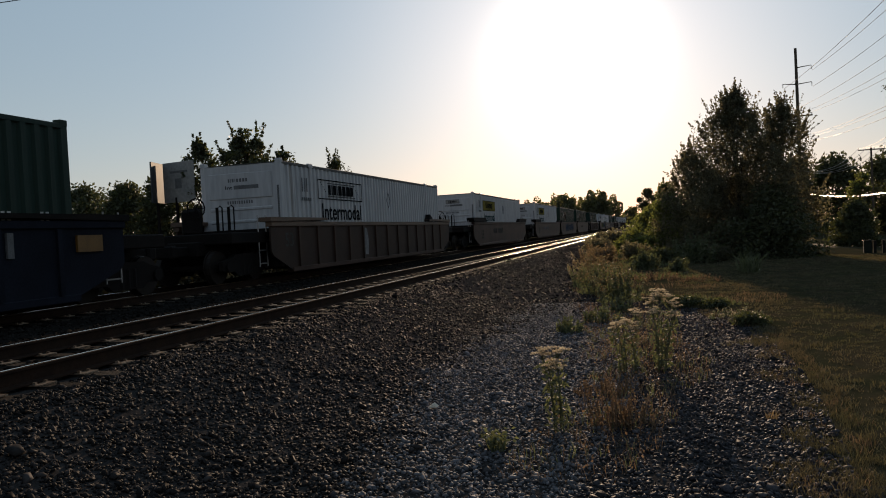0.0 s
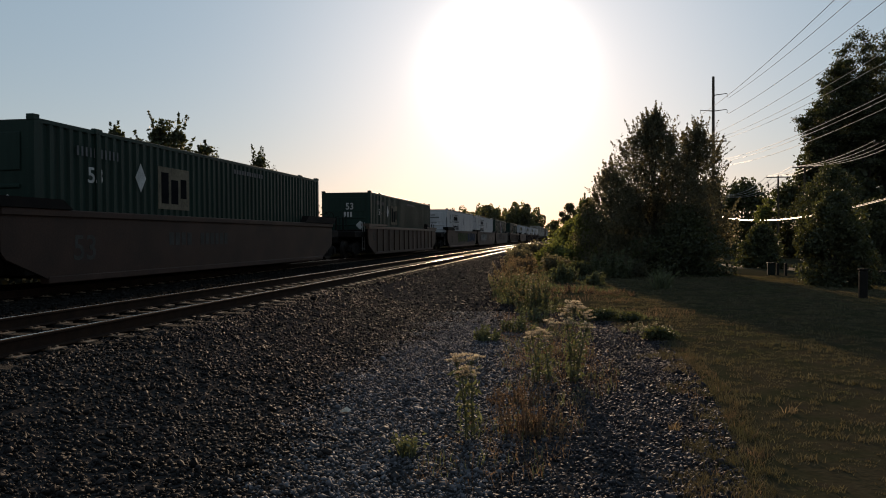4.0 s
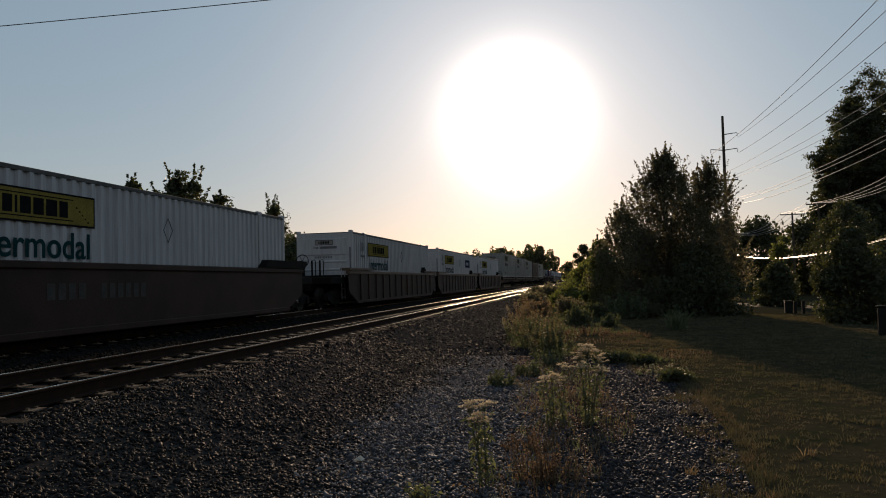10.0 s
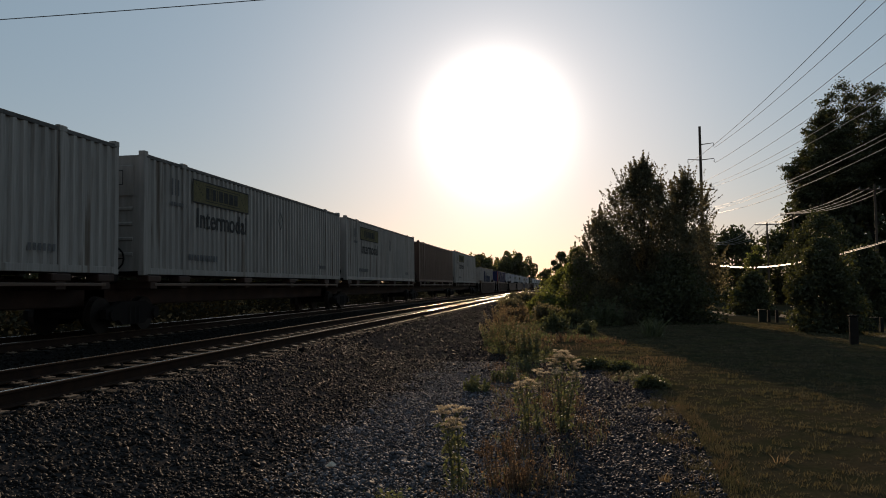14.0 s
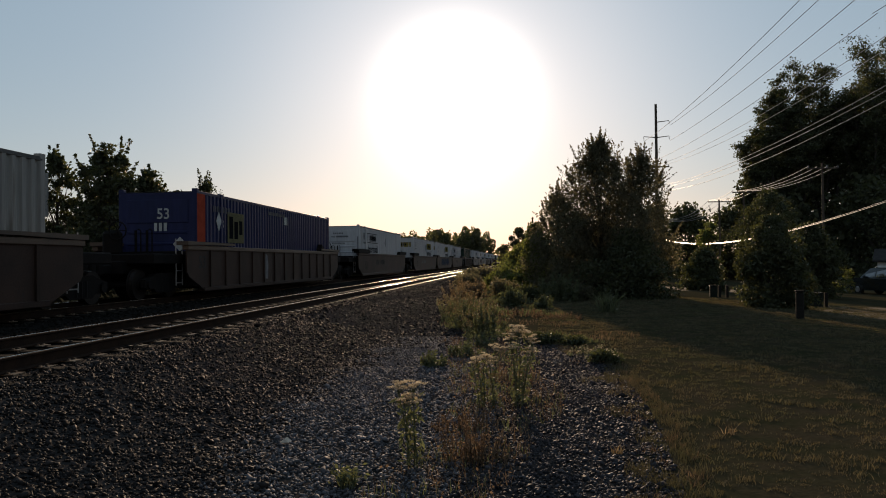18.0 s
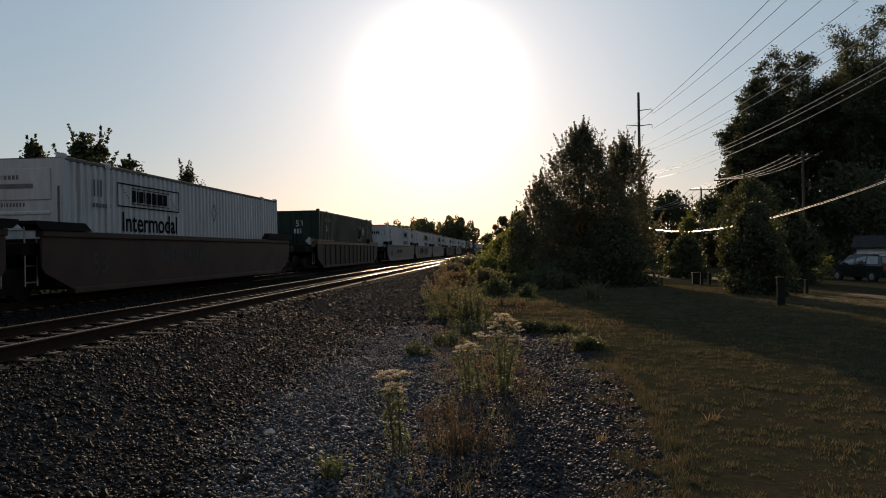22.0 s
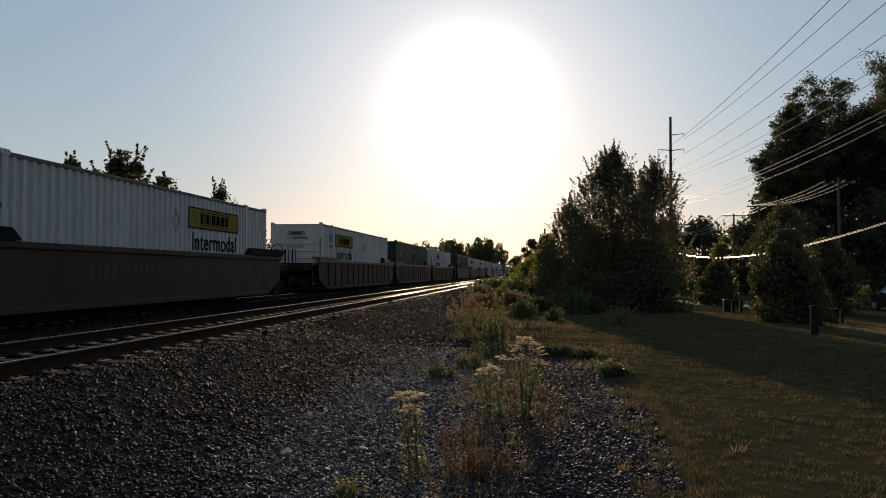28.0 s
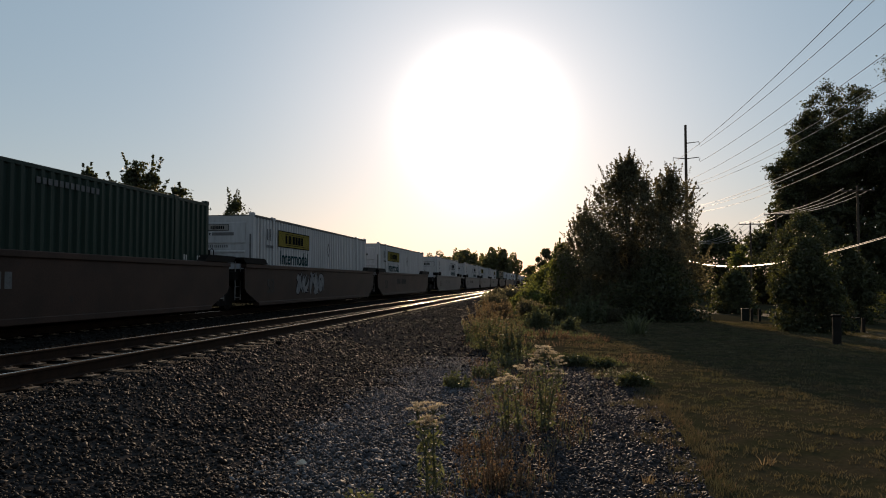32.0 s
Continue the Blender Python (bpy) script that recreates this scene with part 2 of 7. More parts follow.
# ---- mesh helpers ----
class Shape:
    """Collects vertices and faces; every piece that is added is closed by itself."""

    def __init__(self):
        self.v, self.f = [], []

    def add(self, verts, faces):
        k = len(self.v)
        self.v += [tuple(p) for p in verts]
        self.f += [tuple(i + k for i in q) for q in faces]
        return self

    def box(self, x0, x1, y0, y1, z0, z1, bevel=0.0, m=None):
        x0, x1, y0, y1, z0, z1 = min(x0, x1), max(x0, x1), min(y0, y1), max(y0, y1), min(z0, z1), max(z0, z1)
        if not bevel:
            v = [(x, y, z) for z in (z0, z1) for x, y in ((x0, y0), (x1, y0), (x1, y1), (x0, y1))]
            f = [(3, 2, 1, 0), (4, 5, 6, 7), (0, 1, 5, 4), (1, 2, 6, 5), (2, 3, 7, 6), (3, 0, 4, 7)]
        else:
            b = min(bevel, (x1 - x0) * 0.45, (y1 - y0) * 0.45, (z1 - z0) * 0.45)
            v, idx = [], {}
            for sx in (0, 1):
                for sy in (0, 1):
                    for sz in (0, 1):
                        cx, cy, cz = (x0, x1)[sx], (y0, y1)[sy], (z0, z1)[sz]
                        ix, iy, iz = (x0 + b, x1 - b)[sx], (y0 + b, y1 - b)[sy], (z0 + b, z1 - b)[sz]
                        for k, p in enumerate(((cx, iy, iz), (ix, cy, iz), (ix, iy, cz))):
                            idx[sx, sy, sz, k] = len(v)
                            v.append(p)
            q = idx
            f = []
            for s in (0, 1):
                loops = ([q[s, 0, 0, 0], q[s, 1, 0, 0], q[s, 1, 1, 0], q[s, 0, 1, 0]], [q[0, s, 0, 1], q[0, s, 1, 1], q[1, s, 1, 1], q[1, s, 0, 1]], [q[0, 0, s, 2], q[1, 0, s, 2], q[1, 1, s, 2], q[0, 1, s, 2]])
                f += [tuple(w if s else w[::-1]) for w in loops]
            for i in (0, 1):
                for j in (0, 1):
                    e = [(q[i, j, 0, 0], q[i, j, 1, 0], q[i, j, 1, 1], q[i, j, 0, 1]), (q[i, 0, j, 0], q[i, 0, j, 2], q[i, 1, j, 2], q[i, 1, j, 0]), (q[0, i, j, 1], q[1, i, j, 1], q[1, i, j, 2], q[0, i, j, 2])]
                    f += [w if (i ^ j) else w[::-1] for w in (e[0],)]
                    f += [w if (i ^ j) else w[::-1] for w in (e[1],)]
                    f += [w if (i ^ j) else w[::-1] for w in (e[2],)]
            for s in q:
                if s[3] == 0:
                    w = (q[s[0], s[1], s[2], 0], q[s[0], s[1], s[2], 1], q[s[0], s[1], s[2], 2])
                    f.append(w if (s[0] + s[1] + s[2]) % 2 else w[::-1])
        if m:
            v = [tuple(m @ Vector(p)) for p in v]
        return self.add(v, f)

    def tube(self, path, radii, sides=8, cap=True):
        """A round rod through the points of path, with a radius for each."""
        rings, v, f = [], [], []
        n = len(path)
        for i, p in enumerate(path):
            a, b = Vector(path[max(i - 1, 0)]), Vector(path[min(i + 1, n - 1)])
            d = (b - a).normalized()
            u = d.cross(Vector((0, 0, 1)) if abs(d.z) < 0.9 else Vector((1, 0, 0))).normalized()
            w = d.cross(u)
            r = radii[i] if isinstance(radii, (list, tuple)) else radii
            v += [tuple(Vector(p) + (u * math.cos(2 * math.pi * k / sides) + w * math.sin(2 * math.pi * k / sides)) * r) for k in range(sides)]
        for i in range(n - 1):
            for k in range(sides):
                f.append((i * sides + k, i * sides + (k + 1) % sides, (i + 1) * sides + (k + 1) % sides, (i + 1) * sides + k))
        if cap:
            f += [tuple(range(sides))[::-1], tuple(range((n - 1) * sides, n * sides))]
        return self.add(v, f)

    def prism(self, outline, x0, x1):
        """An outline in y, z, pushed from x0 to x1."""
        n = len(outline)
        v = [(x, y, z) for x in (x0, x1) for y, z in outline]
        f = [tuple(range(n)), tuple(range(2 * n - 1, n - 1, -1))] + [(i, i + n, (i + 1) % n + n, (i + 1) % n) for i in range(n)]
        return self.add(v, f)

    def mesh(self, name, mat=None, smooth=False):
        me = bpy.data.meshes.new(name)
        me.from_pydata(self.v, [], self.f)
        if mat:
            me.materials.append(mat)
        if smooth:
            me.polygons.foreach_set("use_smooth", [True] * len(me.polygons))
        me.update()
        return me


def part(name, shape, mat, parent=None, label="", m=None, smooth=False):
    """Links a shape (or a ready mesh) as one mesh object under parent."""
    ob = new(name, shape if isinstance(shape, bpy.types.Mesh) else shape.mesh(name, mat, smooth))
    ob.parent = parent
    if m:
        ob.matrix_basis = m
    if label:
        ob["label"] = label
    return ob


def thing(name, label, category, group="", kind="", m=None):
    ob = tagged(new(name), label, category, group, kind)
    ob.empty_display_size = 0.3
    if m:
        ob.matrix_basis = m
    return ob


def grid_mesh(name, v, f, mat, smooth=False):
    """A mesh straight from arrays of vertices and of triangles or quads."""
    me = bpy.data.meshes.new(name)
    v, f = np.asarray(v, np.float32), np.asarray(f, np.int32)
    k = f.shape[1]
    me.vertices.add(len(v))
    me.vertices.foreach_set("co", v.ravel())
    me.loops.add(f.size)
    me.loops.foreach_set("vertex_index", f.ravel())
    me.polygons.add(len(f))
    me.polygons.foreach_set("loop_start", np.arange(0, f.size, k))
    if smooth:
        me.polygons.foreach_set("use_smooth", np.ones(len(f), bool))
    me.materials.append(mat)
    me.update(calc_edges=True)
    me.validate()
    return me


def lettering(text, height, width=0.0, depth=0.006):
    """A mesh of letters, in the plane y (along) and z (up), facing +x, its lower left corner at 0."""
    cu = bpy.data.curves.new("letters", "FONT")
    cu.body, cu.size, cu.extrude, cu.offset = text, 1.0, 0.004, 0.012
    ob = bpy.data.objects.new("letters", cu)
    me = bpy.data.meshes.new_from_object(ob)
    bpy.data.objects.remove(ob)
    xs, ys = [v.co.x for v in me.vertices], [v.co.y for v in me.vertices]
    sy = height / (max(ys) - min(ys))
    sx = width / (max(xs) - min(xs)) if width else sy
    x0, y0 = min(xs), min(ys)
    for v in me.vertices:
        v.co = Vector((v.co.z * 0.5, (v.co.x - x0) * sx, (v.co.y - y0) * sy))
    return me

# ---- ground and track ----
RAIL_TOP = 0.685
TRACK_NEAR, TRACK_FAR = -6.375, -11.50      # centre lines of the empty track and of the train's


def terrain(x, y):
    bed = 0.478
    if x < -14.6:
        z = max(0.0, bed - (-14.6 - x) * 0.4)
    elif x < -4.85:
        z = bed
    else:
        s = min(1.0, (x + 4.85) / 1.9)
        z = bed * (1 - s) ** 1.3
    if x > 6:
        z -= min(1.25, 0.055 * (x - 6)) * min(1.0, max(0.0, (y + 10) / 30))
    if -4.4 < x < 40 and -20 < y < 80:
        z += 0.03 * noise.noise((x * 0.6, y * 0.6, 0)) + 0.012 * noise.noise((x * 2.3, y * 2.3, 4))
    return z


def lawn_edge(y):
    """Where the stones end and the grass begins."""
    pts = ((-50, 0.6), (4, 0.85), (5, 0.95), (7.3, 1.2), (10.5, 1.3), (12.5, 1.2), (14, 0.9), (15.5, 0.0), (17, -1.2), (19, -2.1), (29, -2.8), (60, -3.2), (3000, -3.4))
    for (a, p), (b, q) in zip(pts, pts[1:]):
        if a <= y <= b:
            return p + (q - p) * (y - a) / (b - a)
    return 0.6


M["ballast"] = material("grey track ballast", (0.042, 0.038, 0.037), (0.028, 0.026, 0.026), 0.85, 0, 1.4, 22, 1.0, 26, c=(0.055, 0.05, 0.05), spots=0.02, spec=0.0)
M["stone"] = material("crushed blue grey stone", (0.125, 0.123, 0.134), (0.085, 0.084, 0.093), 0.68, 0, 3, 30, 0.12, 60, island=0.55, spec=0.03)
M["stone_dark"] = material("grimy brown grey ballast stone", (0.036, 0.032, 0.032), (0.022, 0.02, 0.02), 0.6, 0, 3, 30, 0.12, 60, island=0.65, spec=0.02)
# a darker tone of ballast for the bed round both tracks
M["stone_black"] = material("near-black ballast stone", (0.022, 0.02, 0.019), (0.014, 0.013, 0.012), 0.7, 0, 3, 30, 0.5, 60, island=0.5, spec=0.0)
M["ballast_black"] = material("near-black ballast", (0.02, 0.018, 0.017), (0.014, 0.013, 0.012), 0.9, 0, 1.4, 22, 1.0, 26, spec=0.0)
M["stone_mid"] = material("crushed grey stone among weeds", (0.06, 0.058, 0.064), (0.038, 0.036, 0.041), 0.62, 0, 3, 30, 0.12, 60, island=0.6, spec=0.045)
M["soil"] = material("dry grass and soil", (0.05, 0.04, 0.026), (0.032, 0.033, 0.018), 1.0, 0, 1.6, 14, 0.9, 22, c=(0.055, 0.041, 0.028), spots=0.03, spec=0)
M["dirt"] = material("packed pale dirt", (0.1, 0.075, 0.05), (0.07, 0.053, 0.036), 0.9, 0, 0.6, 12, 0.5, 20, spec=0.05)


def build_ground():
    xs = [-3000, -1200, -500, -200, -90, -50, -32, -24] + list(np.arange(-18, 16.01, 0.3)) + [18, 21, 25, 30, 38, 50, 80, 160, 400, 1200, 3000]
    ys = [-3000, -1000, -300, -100, -40, -15] + list(np.arange(-6, 42.01, 0.3)) + [44, 47, 51, 56, 63, 72, 85, 100, 130, 180, 260, 400, 700, 1300, 3000]
    v = [(x, y, terrain(x, y)) for y in ys for x in xs]
    w = len(xs)
    f = [(j * w + i, j * w + i + 1, (j + 1) * w + i + 1, (j + 1) * w + i) for j in range(len(ys) - 1) for i in range(w - 1)]
    me = grid_mesh("ground", v, f, M["ballast"], True)
    me.materials.append(M["soil"])
    me.materials.append(M["dirt"])
    me.materials.append(M["ballast_black"])
    slots = []
    for q in f:
        x, y = sum(v[i][0] for i in q) / 4, sum(v[i][1] for i in q) / 4
        k = 0 if -16 < x < lawn_edge(y) + 0.25 * noise.noise((x, y, 9)) else 1
        if (x > 9.5 and 24 < y < 33 and x > 9.5 + (y - 24) * 0.3) or (9 < x < 14 and 44 < y < 50):
            k = 2
        # ballast left of x = -5.6 takes the darker tone
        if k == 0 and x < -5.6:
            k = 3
        slots.append(k)
    me.polygons.foreach_set("material_index", slots)
    ob = new("ground", me)
    tagged(ob, "grey crushed stone beside the track running into dry mown grass", "ground", kind="structure")


build_ground()


def build_track(name, cx, y0, y1, near, label):
    tr = thing(name, label, "railway track", kind="structure")
    for side in (-1, 1):
        x = cx + side * 0.7525
        web = Shape()
        z = RAIL_TOP
        outline = [(-0.075, -0.172), (0.075, -0.172), (0.075, -0.160), (0.012, -0.143), (0.009, -0.045), (0.034, -0.034), (0.034, -0.011), (0.024, -0.004), (-0.024, -0.004), (-0.034, -0.011), (-0.034, -0.034), (-0.009, -0.045), (-0.012, -0.143), (-0.075, -0.160)]
        n = len(outline)
        web.add([(x + a, y, z + b) for y in (y0, y1) for a, b in outline], [tuple(range(n)), tuple(range(2 * n - 1, n - 1, -1))] + [(i, i + n, (i + 1) % n + n, (i + 1) % n) for i in range(n)])
        rail = part("rail", web, M["rail_side"], tr)
        head = [(-0.014, -0.0039), (0.014, -0.0039), (0.0135, -0.0012), (0.01, 0.0), (-0.01, 0.0), (-0.0135, -0.0012)]
        n = len(head)
        hs = Shape().add([(x + a, y, z + b) for y in (y0, y1) for a, b in head], [tuple(range(n)), tuple(range(2 * n - 1, n - 1, -1))] + [(i, i + n, (i + 1) % n + n, (i + 1) % n) for i in range(n)])
        part("rail_head", hs, M["rail_head"], rail, "polished running surface")
    rng = random.Random(5)
    step = 0.535
    ties = [Shape().box(-1.295, 1.295, -0.113, 0.113, -0.178, 0, 0.012).mesh("tie", M["tie"]), Shape().box(-1.27, 1.31, -0.108, 0.116, -0.178, 0, 0.02).mesh("tie", M["tie"])]
    rest, plates = Shape(), Shape()
    y, k = -6.0, 0
    while y < (400 if near else 160):
        top = RAIL_TOP - 0.172 - 0.012
        m = pose(cx + rng.uniform(-0.03, 0.03), y + rng.uniform(-0.03, 0.03), top + rng.uniform(-0.008, 0.004), 0, 0, rng.uniform(-1.2, 1.2))
        if near and k < 240:
            part("tie", ties[k % 2], None, tr, m=m)
        else:
            rest.box(-1.295, 1.295, -0.113, 0.113, -0.178, 0, m=m)
        if y < 130:
            for side in (-1, 1):
                xx = cx + side * 0.7525
                plates.box(xx - 0.19, xx + 0.19, y - 0.1, y + 0.1, top + 0.001, top + 0.014)
                for dx in (-0.1, 0.1):
                    for dy in (-0.06, 0.06):
                        plates.box(xx + dx - 0.016, xx + dx + 0.016, y + dy - 0.012, y + dy + 0.012, top + 0.01, top + 0.032)
        y += step
        k += 1
    tagged(part("distant_ties", rest, M["tie"], tr), kind="stuff")
    tagged(part("tie_plates", plates, M["plate"], tr), kind="stuff")


build_track("track_near", TRACK_NEAR, -900, 1600, True, "empty railway track on timber sleepers with polished rails")
build_track("track_far", TRACK_FAR, -900, 1600, False, "railway track on grey ballast under the passing train")

# ---- the train ----
# Every unit: where the rear end of its box lies along the track at 0 s, its car, and its box.
CONTAINER_LENGTH = 16.15
UNITS = [
    (10.93, "blue", "green53"),
    (35.04, "ribbed", "jb_plain"), (58.93, "smooth", "jb_yellow"),
    (82.92, "smooth", "jb_yellow"), (102.47, "smooth", "green"), (121.93, "smooth", "green"),
    (145.92, "ribbed", "green"),
    (169.72, "smooth", "jb_plain"), (189.17, "smooth", "jb_sign"), (208.63, "smooth", "green_h"),
    (232.33, "ribbed", "green"), (255.85, "smooth", "jb_yellow"),
    (279.46, "ribbed", "jb_yellow"), (298.92, "ribbed", "jb_panel"), (318.66, "ribbed", "jb_yellow"),
    (339.72, "spine", "jb_tall"), (356.91, "spine", "jb_tall"), (374.09, "spine", "jb_tall"), (391.94, "spine", "brown"), (409.89, "spine", "jb_tall"),
    (430.95, "ribbed", "ocean"), (454.56, "ribbed", "blue"), (478.08, "smooth", "jb_plain"),
    (501.69, "smooth", "jb_rear"), (521.05, "smooth", "jb_rear"), (540.51, "smooth", "jb_plain"),
    (564.12, "ribbed", "green_rear"),
    (587.73, "grey", "jb_plain_rear"), (607.28, "grey", "jb_rear"), (626.64, "grey", "jb_rear"),
    (650.25, "smooth", "jb_rear"), (673.96, "smooth", "jb_rear"),
    (697.66, "ribbed", "jb_yellow"), (717.21, "ribbed", "green_low"), (736.95, "ribbed", "jb_plain"),
    (760.66, "smooth", "green"), (780.21, "smooth", "jb_yellow"), (799.66, "smooth", "jb_yellow"),
]
_r = random.Random(11)
while UNITS[-1][0] < 1400:
    kind = _r.choice(("ribbed", "smooth", "smooth", "grey"))
    for gap in (23.6, 19.5, 19.5) if _r.random() < 0.5 else (23.6,):
        UNITS.append((round(UNITS[-1][0] + gap, 2), kind, _r.choice(("jb_yellow", "jb_rear", "jb_plain", "green", "jb_yellow", "green_rear", "jb_plain_rear"))))


# ---- containers: length along y, front at -8.075, base at 0 ----
HALF, WIDE, TALL = CONTAINER_LENGTH / 2, 1.30, 2.90


def corrugated(x, y0, y1, z0, z1, pitch, depth, out):
    """One corrugated wall panel, its crests at x."""
    s = Shape()
    n = max(1, round((y1 - y0) / pitch))
    p = (y1 - y0) / n
    prof = []
    for i in range(n):
        a = y0 + i * p
        prof += [(a, 0), (a + p * 0.36, 0), (a + p * 0.5, depth), (a + p * 0.86, depth)]
    prof.append((y1, 0))
    v = [(x - out * d, y, z) for z in (z0, z1) for y, d in prof] + [(x - out * (depth + 0.03), y, z) for z in (z0, z1) for y, d in prof]
    k = len(prof)
    f = []
    for i in range(k - 1):
        q = (i, i + 1, k + i + 1, k + i)
        f.append(q if out > 0 else q[::-1])
        q = (2 * k + i, 3 * k + i, 3 * k + i + 1, 2 * k + i + 1)
        f.append(q if out > 0 else q[::-1])
    return s.add(v, f)


def corner_casting(x, y, z):
    return Shape().box(x - 0.081, x + 0.081, y - 0.089, y + 0.089, z - 0.059, z + 0.059, 0.008)


BOX_PAINT = {"jb": "white", "green": "green", "blue": "blue", "brown": "brown_box", "ocean": "offwhite"}
SIDE_MESH = {}


def bars(y0, z0, height, widths, gap, mat, parent, x=WIDE + 0.004, name="lettering_bar", along_y=True, front_y=None):
    """Writing that cannot be read, or that names a firm: plain upright bars."""
    s = Shape()
    at = y0
    for w in widths:
        if front_y is None:
            s.box(x, x + 0.004, at, at + w, z0, z0 + height)
        else:
            s.box(at, at + w, front_y - 0.004, front_y, z0, z0 + height)
        at += w + gap
    return part(name, s, mat, parent)


def letter_mesh(text, height, width, mat):
    key = (text, height, width, mat.name)
    if key not in SIDE_MESH:
        me = lettering(text, height, width)
        me.materials.append(mat)
        SIDE_MESH[key] = me
    return SIDE_MESH[key]


def on_front(me_text, height, width, mat, parent, x0, z0, y):
    """Letters on the end wall that faces -y."""
    part("lettering", letter_mesh(me_text, height, width, mat), None, parent, m=Matrix.Translation((x0, y, z0)) @ pose(0, 0, 0, 0, 0, -90))


def firm_sign(root, y0, y1, z0, z1, panel, ink, outline=True):
    """A firm's sign as plain shapes: a panel, its border lines and dark bars in place of the name."""
    x = WIDE + 0.002
    if panel:
        part("sign_panel", Shape().box(x, x + 0.004, y0, y1, z0, z1), panel, root)
    s = Shape()
    for a, b in ((z0, z0 + 0.035), (z1 - 0.035, z1)):
        s.box(x + 0.004, x + 0.008, y0, y1, a, b)
    for a in (y0, y1 - 0.03):
        s.box(x + 0.004, x + 0.008, a, a + 0.03, z0, z1)
    w = y1 - y0
    for a, b in ((0.2, 0.82),):
        s.box(x + 0.004, x + 0.008, y0 + w * a, y0 + w * b, z1 - 0.12, z1 - 0.10)
        s.box(x + 0.004, x + 0.008, y0 + w * a, y0 + w * b, z0 + 0.10, z0 + 0.12)
    for k in range(5):
        s.box(x + 0.004, x + 0.008, y0 + w * (0.05 + 0.024 * k), y0 + w * (0.062 + 0.024 * k), z1 - 0.12 - 0.07 * k, z1 - 0.09 - 0.07 * k)
        s.box(x + 0.004, x + 0.008, y1 - w * (0.062 + 0.024 * k), y1 - w * (0.05 + 0.024 * k), z0 + 0.09 + 0.07 * k, z0 + 0.12 + 0.07 * k)
    part("sign_border", s, ink, root)
    h = (z1 - z0) * 0.5
    bars(y0 + w * 0.21, z0 + (z1 - z0) * 0.25, h, [0.2, 0.06, 0.23, 0.06, 0.27, 0.27, 0.3, 0.24], 0.065, ink, root, WIDE + 0.006)


def front_sign(root, mat_panel, ink, x0, x1, z0, z1):
    y = -HALF - 0.028
    if mat_panel:
        part("sign_panel", Shape().box(x0, x1, y - 0.004, y, z0, z1), mat_panel, root)
    s = Shape()
    for a, b in ((z0, z0 + 0.02), (z1 - 0.02, z1)):
        s.box(x0, x1, y - 0.008, y - 0.004, a, b)
    for a in (x0, x1 - 0.02):
        s.box(a, a + 0.02, y - 0.008, y - 0.004, z0, z1)
    part("sign_border", s, ink, root)
    w = x1 - x0
    bars(x0 + w * 0.2, z0 + (z1 - z0) * 0.25, (z1 - z0) * 0.5, [w * 0.05, w * 0.02, w * 0.06, w * 0.02, w * 0.07, w * 0.07, w * 0.07, w * 0.055], w * 0.025, ink, root, front_y=y - 0.004)


